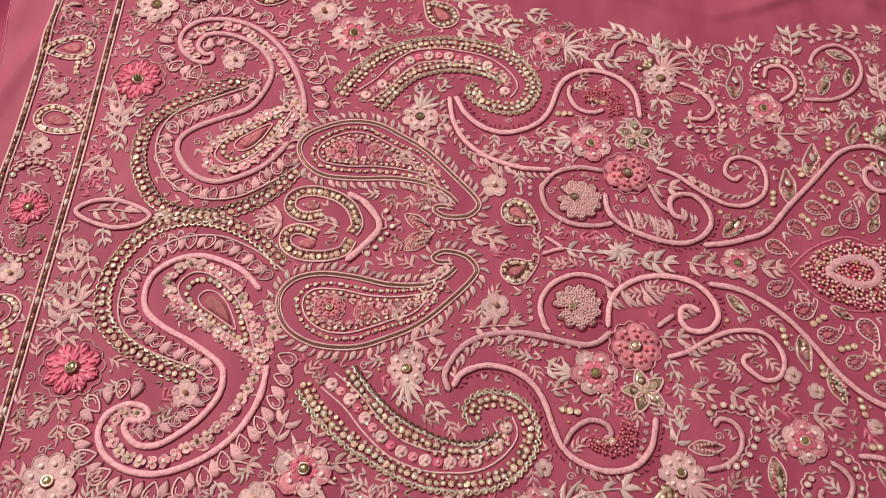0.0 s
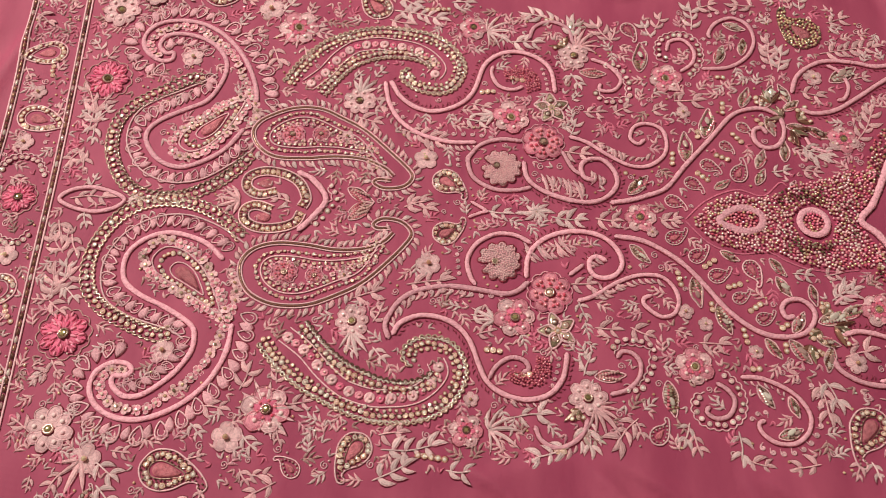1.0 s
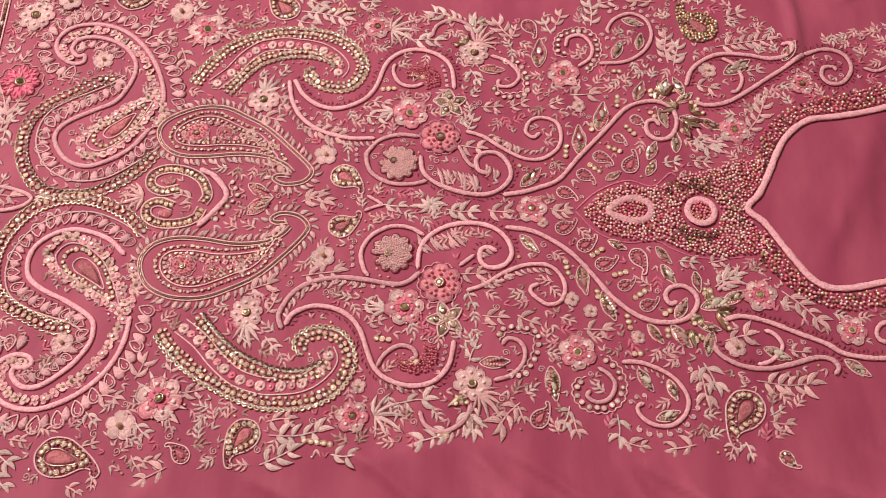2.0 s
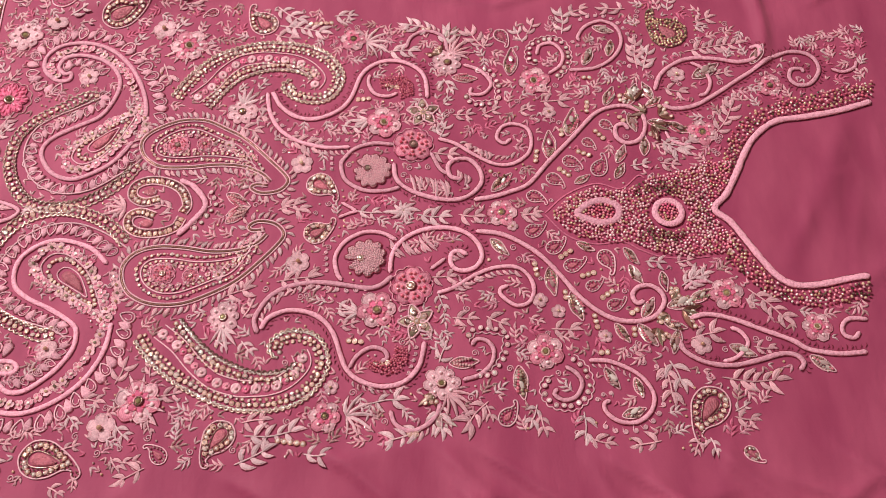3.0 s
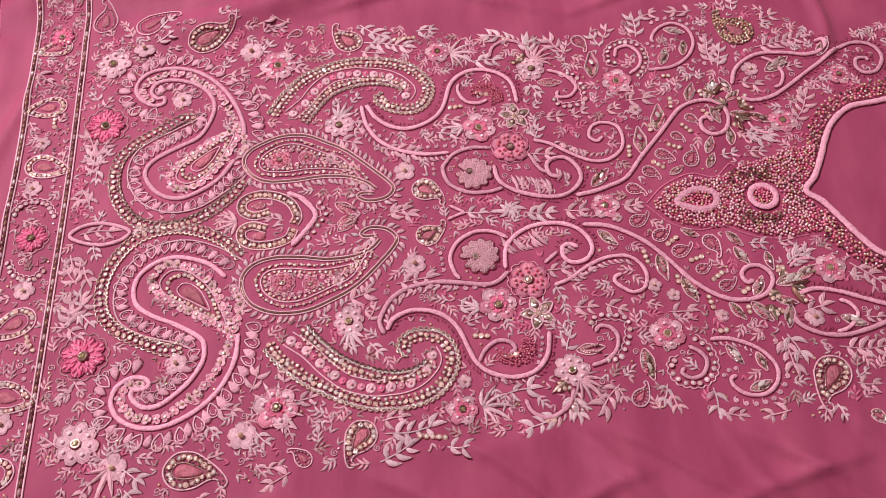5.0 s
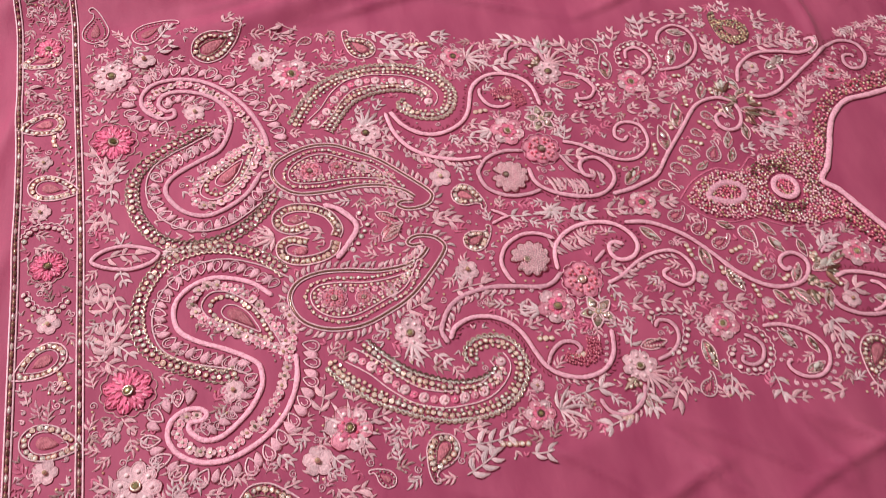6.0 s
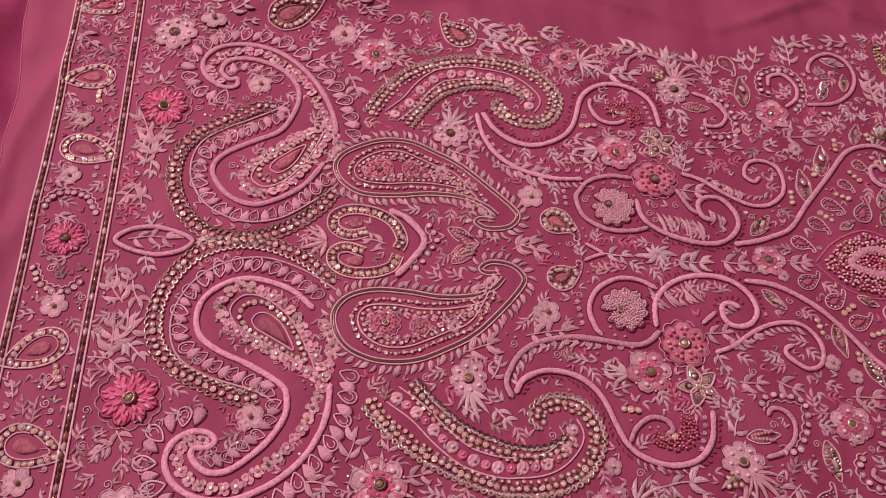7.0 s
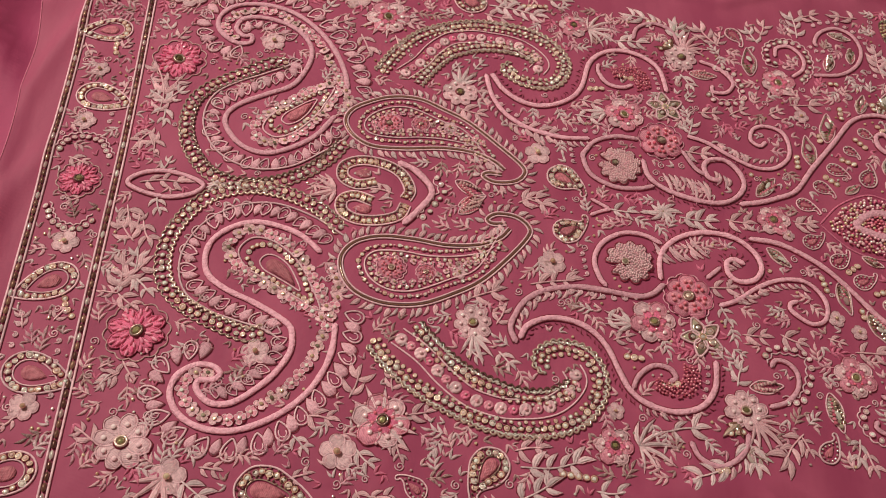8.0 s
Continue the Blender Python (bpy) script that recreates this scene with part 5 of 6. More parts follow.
cord([(482.1, 122.4), (491, 119.7), (500.4, 124.1), (502.6, 130)], 1.8)
cord([(349.4, -61.1), (356.9, -55.6), (367.3, -54.9)], 1.6)
cord([(350.1, 66.3), (353.8, 58.4), (362.6, 54.8), (368.2, 55.7)], 1.6)
cord([(113.8, 6.6), (125.1, -0.4)], 1.6)
cord([(112.1, -5.7), (119.5, -2.2), (126, -0.4)], 1.6)

# neck and jewelled point
cord([(506.3, 92.2), (481.8, 84), (454.8, 78.2), (435.8, 75.5), (423.7, 69.3), (412.7, 58.6), (405.4, 46.8), (400.1, 36.2), (396.1, 27.9), (387.5, 12.6), (377.8, 0.6), (387.7, -9.8), (397.4, -26), (405.5, -39.8), (413.7, -51.4), (424.4, -57.7), (439.6, -57.7), (460.6, -53.5), (474.9, -51.6)], 3.2, name='neckline_piping', label='thick pale pink cord edging the pointed neckline', fringe=0)
cord([(-160, -1.4), (-152.6, 5.8), (-139.3, 8.1), (-124.9, 4.6), (-117.1, -0.5), (-122.9, -6.8), (-135.9, -10), (-150.1, -7.3)], 1.9, closed=True)
sprig(-153.3, -0.7, -121.9, -1.0, 4, 'dusty_leaf', 0.6)
satin_ring([(281, -2.9), (290.1, 5.1), (300.3, 7.2), (308.9, 3.3), (310.5, -2.6), (306.8, -8.3), (298.1, -10.4), (288.6, -7.9)], 2.5, 298.0, -2.1, 'padded pale pink satin teardrop ring filled with red beads')
satin_ring([(354.4, -2.2), (351.6, 4.5), (345, 7.2), (338.3, 4.5), (335.6, -2.2), (338.3, -8.8), (345, -11.6), (351.6, -8.8)], 2.3, 345.0, -2.2, 'padded pale pink satin round ring filled with red beads')
POINT = [(262.8, -3.6), (276.1, 10.7), (295.5, 19.5), (311.3, 14.8), (322.9, 19.2), (338.7, 27.1), (357.7, 31.6), (377.3, 39.5), (395, 40.8), (389.5, 21.3), (376.8, 5.8), (374.6, -1.5), (380.4, -13.2), (389.1, -22.8), (385.1, -34.7), (371.5, -33.1), (357, -36.5), (343.3, -34.5), (329.8, -31.3), (316.9, -23.6), (306, -25.6), (291.9, -24.2), (274.9, -17.7)]


def point_bead(x, y, k):
    """Two wavy streaks of dark beads beside the round ring; pearl, red and gold elsewhere."""
    wave = 2.2 * math.sin(x * 0.5)
    if any(abs(x - 339) < 16 and abs(y - mid - wave) < 4.0 for mid in (17.0, -20.5)):
        return ("dark_bugle", "green_stone", "gold_bead", "dark_stone", "dark_bugle", "antique_coil")[k % 6], 1.05
    if 362 < x < 374 and abs(y) < 14 and k % 2:
        return ("green_stone", "silver_stone", "gold_bead")[k % 3], 0.95
    if x > 376 and k % 3:
        return ("red_bead", "hot_bead", "rose_gem", "gold_bead")[k % 4], 1.0
    return (("pink_pearl", 1.15), ("gold_bead", 0.95), ("pink_pearl", 0.95), ("red_bead", 0.9), ("pink_pearl", 1.1), ("gold_bead", 1.05), ("pearl_white", 0.9), ("hot_bead", 0.8), ("pink_pearl", 1.0), ("crystal", 0.85))[k % 10]


bead_field("jewelled_point", "dense field of pink pearl, gold and green beads below the neckline", POINT, 1.9, 11,
           point_bead,
           lambda x, y: math.hypot(x - 345.0, y - -2.2) > 14.6 and not inside([(276.9, -3.2), (288.2, 6.8), (300.9, 9.4), (311.5, 4.6), (313.4, -2.8), (308.9, -9.8), (298.1, -12.4), (286.3, -9.3)], x, y))
bead_field("neck_beads", "band of red, gold and pearl beads along the neckline cord", [(390.4, 32.3), (389.6, 45.2), (396.8, 62.4), (410.4, 78.7), (426.7, 87.2), (448.5, 94.4), (478.1, 102.5), (510.3, 110.6), (507.3, 96.8), (482.7, 88.5), (455.6, 82.7), (434.8, 80.1), (420.6, 72.7), (409.4, 60.9), (402.1, 49.1), (394.4, 32.2)], 2.25, 16,
           lambda x, y, k: (("red_bead", 1.15), ("gold_bead", 1.2), ("antique_coil", 1.1), ("crystal", 0.9), ("rose_gem", 1.2), ("pink_pearl", 1.05), ("gold_bead", 0.9), ("red_bead", 0.9), ("dark_stone", 0.9), ("rose_gem", 1.0), ("gold_bead", 1.1))[(k * 7) % 11])
bead_field("neck_beads", "band of red, gold and pearl beads along the neckline cord", [(386.6, -16.8), (394.7, -31.7), (402.8, -45.4), (411.2, -56), (421.9, -62.5), (438.5, -62.9), (459.5, -58.5), (473.8, -56.7), (471.4, -67.7), (457.3, -69.2), (438.2, -73.3), (418.6, -71), (404.7, -64.3), (394.5, -54.7), (385.8, -45), (380.1, -37.2)], 2.25, 16,
           lambda x, y, k: (("red_bead", 1.15), ("gold_bead", 1.2), ("antique_coil", 1.1), ("crystal", 0.9), ("rose_gem", 1.2), ("pink_pearl", 1.05), ("gold_bead", 0.9), ("red_bead", 0.9), ("dark_stone", 0.9), ("rose_gem", 1.0), ("gold_bead", 1.1))[(k * 7) % 11])
cord([(258.4, -2.3), (274.6, 12.9), (295.7, 21.6), (313.5, 17.5), (326.5, 28.1), (331.2, 26)], 0.8, mat='rose_thread', name='edging_thread', label='fine rose thread edging the beaded point')
cord([(258.3, -3.4), (272.9, -19.6), (291.7, -26.6), (311.4, -25), (322.9, -31), (336.1, -36.2), (353.3, -37.7), (370.9, -36.1)], 0.8, mat='rose_thread', name='edging_thread', label='fine rose thread edging the beaded point')

# flowers
blossom(-137.9, -95.3, 16.2, 'red', 0.56)
blossom(-145.6, 96.0, 16.2, 'red', -0.76)
blossom(-7.9, -139.6, 14.9, 'mixed', 0.82)
blossom(-13.9, 146.7, 14.9, 'mixed', -1.02)
blossom(-134.6, -155.0, 14.1, 'white', 0.6)
blossom(-146.5, 157.8, 14.1, 'white', -0.8)
blossom(39.5, -81.6, 11.1, 'white', 0.94)
blossom(34.4, 84.7, 11.1, 'white', -1.14)
blossom(142.6, -76.1, 13.4, 'mixed', 0.12)
blossom(141.9, 73.9, 13.4, 'mixed', -0.32)
blossom(165.1, -58.6, 14.2, 'dark', 0.6)
blossom(164.2, 54.5, 14.2, 'dark', -0.8)
blossom(169.5, -84.3, 12.5, 'star', 0.64)
blossom(170.9, 82.9, 12.5, 'star', -0.8400000000000001)
blossom(186.5, -127.1, 11.7, 'white', 0.9)
blossom(188.6, 130.0, 11.7, 'white', -1.1)
blossom(112.3, -148.7, 10.4, 'mixed', 0.94)
blossom(115.0, 152.8, 10.4, 'mixed', -1.14)
blossom(254.3, -105.2, 12.1, 'mixed', 0.64)
blossom(254.7, 112.1, 12.1, 'mixed', -0.8400000000000001)
blossom(377.4, -63.7, 11.4, 'mixed', 0.16)
blossom(377.3, 65.4, 11.4, 'mixed', -0.36)
blossom(-110.1, -171.7, 9.0, 'tiny', 0.24)
blossom(-122.5, 171.0, 9.0, 'tiny', -0.44)
blossom(-30.0, -156.8, 9.4, 'tiny', 0.35)
blossom(-36.2, 164.0, 9.4, 'tiny', -0.55)
blossom(86.8, -40.2, 8.2, 'tiny', 0.65)
blossom(82.8, 39.0, 8.2, 'tiny', -0.8500000000000001)
blossom(-75.9, -103.9, 7.6, 'tiny', 0.54)
blossom(-87.9, 117.7, 7.6, 'tiny', -0.74)
blossom(356.8, -100.1, 6.9, 'tiny', 0.54)
blossom(364.0, 117.7, 6.9, 'tiny', -0.74)
blossom(433.7, -87.7, 10.1, 'mixed', 0.94)
blossom(432.8, 106.7, 10.1, 'mixed', -1.14)
blossom(114.7, -129.7, 4.8, 'tiny', 0.36)
blossom(252.0, -68.4, 5.2, 'tiny', 0.1)
blossom(264.8, 83.5, 5.2, 'tiny', -0.30000000000000004)
blossom(264.1, -76.5, 4.8, 'tiny', 0.36)
blossom(294.3, -94.3, 4.7, 'tiny', 0.36)
blossom(227.6, -1.9, 10.6, 'mixed', 0.0)
blossom(235.0, -12.8, 4.0, 'tiny', 0.0)
burst(158.2, -0.2, 12.4, 5, -0.05, 2.6, 'pale_leaf', 'leaf')
burst(158.2, -0.2, 12.6, 5, 3.10, 2.6, 'pale_leaf', 'leaf')
trio(158.6, -0.2, -0.05, 1, 1.00, 'green_stone')

# beaded discs
bead_disc(133.2, -37.1, 13.8, 0.30)
bead_disc(134.7, 33.0, 13.7, -0.31)

# small paisleys and rings
buta(96.4, -18.1, 25.2, 0.54, 'gold', 1, 0.62)
buta(96.2, 21.6, 27.8, -0.59, 'gold', -1, 0.62)
buta(358.4, -140.3, 38.4, -2.1, 'gold', 1, 0.58)
buta(363.4, 157.2, 39.6, 2.31, 'dark', -1, 0.7)
buta(47.4, -161.3, 31.2, -2.13, 'gold', 1, 0.6)
buta(44.3, 168.1, 33.5, 2.28, 'gold', -1, 0.6)
buta(-65.6, -176.9, 41.7, -0.20, 'gold', -1, 0.55)
buta(-74.4, 177.4, 44.7, 0.51, 'gold', 1, 0.5)
buta(10.0, -174.6, 17.6, 2.44, 'thread', 1, 0.55)
buta(1.0, 180.5, 13.3, -2.74, 'thread', 1, 0.55)
buta(-158.4, 201.1, 33.6, 1.50, 'thread', 1, 0.55)
buta(-119.5, 194.2, 38.4, 0.63, 'thread', -1, 0.55)
buta(-105.8, -194.0, 12.5, 1.25, 'silver', 1, 0.55)
buta(227.8, -149.3, 18.3, 0.93, 'thread', 1, 0.55)
buta(230.1, 156.4, 18.3, -1.05, 'thread', -1, 0.55)
buta(378.4, -170.6, 14.3, -0.75, 'silver', 1, 0.55)
buta(248.9, -16.5, 17.6, 0.50, 'thread', 1, 0.55)
buta(250.8, 11.4, 16.4, -0.45, 'thread', -1, 0.55)
buta(262.9, -29.4, 17.3, 0.61, 'thread', 1, 0.55)
buta(265.3, 26.0, 16.2, -0.64, 'thread', -1, 0.55)
buta(274.7, -43.0, 17.6, 0.39, 'thread', 1, 0.55)
buta(277.8, 40.5, 16.4, -0.47, 'thread', -1, 0.55)
buta(298.3, -37.0, 19.5, -1.15, 'thread', -1, 0.55)
buta(298.6, 33.6, 19.7, 1.15, 'thread', 1, 0.55)
buta(287.8, -58.2, 14.0, 0.50, 'thread', 1, 0.55)
buta(291.8, 56.6, 12.7, -0.69, 'thread', -1, 0.55)
buta(301.5, -72.2, 15.0, 0.45, 'thread', 1, 0.55)
buta(305.8, 72.3, 13.7, -0.73, 'thread', -1, 0.55)

# stone leaves
stone_leaf(314.2, -42.6, 15.9, -1.08, 'silver_stone')
stone_leaf(312.2, 38.9, 16.3, 1.13, 'silver_stone')
stone_leaf(336.1, -47.5, 14.7, -1.49, 'green_stone')
stone_leaf(332.6, 45.1, 16.6, 1.43, 'green_stone')
stone_leaf(337.0, -73.5, 20.5, 0.29, 'silver_stone')
stone_leaf(337.9, 74.9, 18.2, -0.20, 'silver_stone')
stone_leaf(319.7, -81.3, 16.4, 1.00, 'silver_stone')
stone_leaf(324.6, 82.3, 16.5, -1.35, 'silver_stone')
stone_leaf(259.6, -44.3, 20.7, -1.46, 'green_stone')
stone_leaf(263.0, 42.8, 23.6, 1.50, 'green_stone')
stone_leaf(273.4, -62.5, 21.1, -1.27, 'green_stone')
stone_leaf(277.9, 62.3, 24.6, 1.33, 'green_stone')
stone_leaf(279.4, -25.1, 13.4, -0.52, 'green_stone')
stone_leaf(280.8, 22.0, 12.9, 0.53, 'green_stone')
stone_leaf(311.6, -29.5, 15.2, -0.95, 'green_stone')
stone_leaf(310.1, 25.9, 14.4, 1.02, 'green_stone')
stone_leaf(219.8, -22.4, 17.2, -0.83, 'green_stone')
stone_leaf(221.0, 15.6, 20.2, 0.78, 'green_stone')
stone_leaf(301.4, -85.3, 15.5, -1.01, 'green_stone')
stone_leaf(306.8, 89.1, 18.2, 1.14, 'green_stone')
stone_leaf(316.5, -85.9, 18.7, -0.94, 'silver_stone')
stone_leaf(322.0, 88.4, 22.4, 1.08, 'silver_stone')
stone_leaf(333.6, -84.6, 15.0, -0.29, 'green_stone')
stone_leaf(337.7, 87.9, 14.7, 0.60, 'green_stone')
stone_leaf(292.3, -115.7, 16.3, -1.06, 'silver_stone')
stone_leaf(293.4, 126.6, 18.1, 1.16, 'silver_stone')
stone_leaf(311.1, -122.5, 13.6, -1.29, 'green_stone')
stone_leaf(312.9, 135.4, 15.5, 1.33, 'green_stone')
stone_leaf(300.9, -148.0, 15.9, 0.30, 'silver_stone')
stone_leaf(302.9, 164.2, 16.5, -0.31, 'silver_stone')
stone_leaf(236.6, -114.8, 22.1, -1.47, 'green_stone')
stone_leaf(236.1, 117.7, 25.6, 1.45, 'green_stone')
stone_leaf(425.8, -107.6, 17.6, -0.65, 'silver_stone')
stone_leaf(421.7, 126.7, 18.7, 1.00, 'silver_stone')
stone_leaf(374.8, -100.5, 17.6, -0.43, 'silver_stone')
stone_leaf(375.7, 114.5, 24.0, 0.54, 'silver_stone')
stone_leaf(31.0, 13.8, 19.9, -0.56, 'rose_gem')
stone_leaf(32.5, -4.9, 18.1, 0.47, 'rose_gem')
stone_leaf(191.4, -113.4, 18.7, 0.06, 'rose_gem')
stone_leaf(192.4, 115.7, 18.6, -0.07, 'rose_gem')
stone_leaf(32.5, -10.0, 18.2, 0.65, 'rose_gem')

# stone clusters
trio(250.2, -45.9, -1.40, 3, 1.90, 'crystal')
trio(254.0, 45.1, 1.46, 3, 1.90, 'crystal')
trio(285.8, -49.6, 0.29, 3, 1.90, 'crystal')
trio(288.8, 47.2, -0.40, 3, 1.90, 'crystal')
trio(297.8, -64.4, 0.61, 3, 1.90, 'crystal')
trio(301.2, 63.2, -0.86, 3, 1.90, 'crystal')
trio(269.7, -64.7, -1.48, 2, 1.90, 'crystal')
trio(273.7, 65.4, 1.51, 2, 1.90, 'crystal')
trio(288.8, -83.9, -1.40, 3, 1.90, 'crystal')
trio(293.6, 87.9, 1.48, 3, 1.90, 'crystal')
trio(314.9, -76.9, 0.59, 2, 1.90, 'crystal')
trio(318.7, 77.0, -0.89, 2, 1.90, 'crystal')
trio(342.7, -62.3, 0.64, 2, 1.90, 'crystal')
trio(340.9, 62.7, -0.64, 2, 1.90, 'crystal')
trio(271.3, -34.3, 0.61, 3, 1.90, 'crystal')
trio(273.7, 31.4, -0.68, 3, 1.90, 'crystal')
trio(91.8, -165.4, -0.12, 5, 1.90, 'crystal')
trio(88.3, 168.9, 0.09, 5, 1.90, 'crystal')
trio(128.8, -98.1, -0.10, 3, 1.90, 'crystal')
trio(125.4, 95.6, 0.08, 3, 1.90, 'crystal')
trio(147.2, -113.3, 0.06, 3, 1.90, 'crystal')
trio(146.6, 107.3, -0.22, 3, 1.90, 'crystal')
trio(292.8, -105.5, 0.10, 2, 1.90, 'crystal')
trio(295.2, 114.8, -0.06, 2, 1.90, 'crystal')
trio(168.5, -159.8, -0.03, 2, 1.90, 'crystal')
trio(171.6, 162.5, 0.16, 2, 1.90, 'crystal')
trio(313.6, -91.3, -1.60, 2, 1.90, 'crystal')
trio(319.1, 95.8, 1.61, 2, 1.90, 'crystal')
trio(218.2, -38.6, -0.04, 1, 1.27, 'crystal')
trio(220.5, 32.4, 0.08, 1, 1.60, 'crystal')

# curls and scallops
curls([(137.5, -60.1), (121.4, -61.8), (99.9, -58.7), (82, -61.9), (71.4, -68.3), (66.5, -78.7)], 3.2, 6.5, 1)
curls([(136.9, 54.8), (118.9, 58.9), (94.1, 60.2), (73.7, 67.4), (62.3, 75.7), (56.8, 87.3)], 3.2, 6.5, -1)
curls([(324.2, -112.3), (329.8, -128.3), (325.7, -143.6), (314.3, -155), (299.5, -157.9), (288.8, -154.3)], 3.4, 6.5, 1)
curls([(328, 122.7), (333, 141.4), (329.2, 159.1), (318.2, 172.7), (303, 175.6), (291.4, 170.3)], 3.4, 6.5, -1)
curls([(284.3, -139), (289.9, -134), (298.2, -132.6)], 3.0, 5.0, 1)
curls([(285.2, 151.1), (290.1, 146.1), (298.4, 145.8)], 3.0, 5.0, -1)
curls([(169.8, -100), (168.6, -109), (164.9, -119.7)], 2.6, 4.5, 1)
curls([(168.7, 97), (167.8, 106.4), (164.7, 117.9)], 2.6, 4.5, -1)
curls([(104.9, -30.8), (107, -49.1)], 2.8, 4.5, 1)
curls([(105.2, 32.4), (104.2, 49.6)], 2.8, 4.5, -1)
curls([(-196.1, -16), (-188.2, -12.1)], 3.2, 6.5, 1)
scallop_curl([(208.6, -121.1), (219.6, -120.5), (227.2, -109.2), (229.7, -98.3), (228.5, -92), (219.3, -89.8), (208.1, -89.8), (201.7, -96.6)], 5.2)
scallop_curl([(201.6, 99.3), (207.2, 91.5), (217.5, 91), (226.6, 93.3), (228.3, 99.9), (226.9, 110.8), (220.6, 122.6), (210.1, 123.4)], 5.2)
scallop_curl([(270.7, -108.8), (278.9, -117.1), (281.3, -126.8), (278.2, -136.3), (269.4, -141.6), (258.1, -140), (253, -133.8), (253.8, -126), (259.8, -124.4)], 5.0)
scallop_curl([(258.9, 130.5), (252.8, 132), (252.6, 141.4), (258.5, 149.4), (270.6, 152.4), (279.3, 146.7), (282, 136.1), (279.4, 125.1), (271, 114.7)], 5.0)

# combs of strokes
strokes(171.8, -34.1, 0.22, 8, 15, 3.7)
strokes(173.1, 27.4, 2.96, 8, 15, 3.7)
strokes(199.9, -37.8, 0.40, 3, 8)
strokes(199.3, 31.8, 2.62, 4, 8)
strokes(207.7, -57.0, 0.43, 7, 8)
strokes(209.8, 53.2, 2.73, 7, 8)

# leaf sprigs
sprig(141.6, -140.0, 166.7, -139.0, 2, 'pale_leaf', 1.0)
sprig(142.0, 140.2, 168.6, 139.8, 2, 'pale_leaf', 1.0)
sprig(174.3, -157.1, 146.2, -165.5, 3, 'pale_leaf', 1.0)
sprig(177.7, 160.4, 148.2, 167.2, 3, 'pale_leaf', 1.0)
sprig(181.2, -149.7, 196.5, -155.2, 3, 'silver_stone', 1.0)
sprig(184.7, 153.0, 200.3, 160.3, 3, 'silver_stone', 1.0)
sprig(184.8, -143.0, 185.4, -164.9, 3, 'pale_leaf', 1.0)
sprig(188.0, 145.8, 189.5, 170.2, 3, 'pale_leaf', 1.0)
sprig(247.4, -140.5, 240.2, -156.4, 2, 'pale_leaf', 1.0)
sprig(247.9, 148.7, 242.6, 166.2, 2, 'pale_leaf', 1.0)
sprig(249.3, -146.5, 253.4, -161.7, 2, 'dusty_leaf', 1.0)
sprig(250.4, 156.0, 256.3, 174.3, 2, 'dusty_leaf', 1.0)
sprig(276.8, -144.8, 274.2, -168.8, 3, 'pale_leaf', 1.0)
sprig(278.4, 157.0, 278.2, 185.2, 3, 'pale_leaf', 1.0)
sprig(279.7, -162.4, 296.8, -166.1, 2, 'dusty_leaf', 1.0)
sprig(283.2, 178.5, 301.2, 184.7, 2, 'dusty_leaf', 1.0)
sprig(324.1, -163.5, 301.4, -167.0, 2, 'dusty_leaf', 1.0)
sprig(330.0, 182.2, 306.2, 186.0, 2, 'dusty_leaf', 1.0)
sprig(348.1, -161.7, 342.9, -172.9, 2, 'dusty_leaf', 1.0)
sprig(356.5, 180.0, 352.0, 193.5, 2, 'dusty_leaf', 1.0)
sprig(354.5, -161.1, 356.7, -174.1, 2, 'pale_leaf', 1.0)
sprig(363.8, 179.8, 367.6, 196.2, 2, 'pale_leaf', 1.0)
sprig(366.5, -122.5, 412.0, -121.4, 4, 'dusty_leaf', 1.0)
sprig(372.3, 139.4, 423.1, 148.2, 4, 'dusty_leaf', 1.0)
sprig(371.8, -144.9, 382.7, -138.5, 2, 'pale_leaf', 1.0)
sprig(382.3, 164.7, 394.5, 161.3, 2, 'pale_leaf', 1.0)
sprig(371.2, -148.3, 388.3, -149.6, 2, 'dusty_leaf', 1.0)
sprig(381.9, 168.2, 401.8, 175.2, 2, 'dusty_leaf', 1.0)
sprig(330.7, -112.6, 334.0, -142.2, 3, 'dusty_leaf', 1.0)
sprig(334.7, 122.8, 338.3, 156.9, 3, 'dusty_leaf', 1.0)
sprig(334.3, -110.9, 341.8, -133.9, 2, 'pale_leaf', 1.0)
sprig(338.4, 120.9, 346.4, 147.2, 2, 'pale_leaf', 1.0)
sprig(325.0, -40.1, 340.3, -42.7, 2, 'pale_leaf', 1.0)
sprig(321.9, 36.5, 337.3, 40.3, 2, 'pale_leaf', 1.0)
sprig(345.8, -41.0, 360.2, -37.6, 2, 'dusty_leaf', 1.0)
sprig(343.4, 38.9, 359.2, 36.6, 2, 'dusty_leaf', 1.0)
sprig(348.0, -58.7, 365.7, -45.8, 3, 'pale_leaf', 1.0)
sprig(346.2, 59.3, 365.0, 46.1, 3, 'pale_leaf', 1.0)
sprig(350.4, -54.9, 372.2, -48.0, 3, 'pale_leaf', 1.0)
sprig(348.6, 55.2, 371.4, 49.0, 3, 'pale_leaf', 1.0)
sprig(392.0, -60.4, 419.2, -89.6, 4, 'dusty_leaf', 1.0)
sprig(385.7, 62.8, 404.6, 98.5, 4, 'dusty_leaf', 1.0)
sprig(350.0, -96.3, 374.3, -90.7, 3, 'dusty_leaf', 1.0)
sprig(352.3, 105.4, 372.7, 101.3, 3, 'dusty_leaf', 1.0)
sprig(390.3, -101.3, 406.6, -101.8, 3, 'dusty_leaf', 1.0)
sprig(392.1, 117.0, 407.8, 119.2, 3, 'dusty_leaf', 1.0)
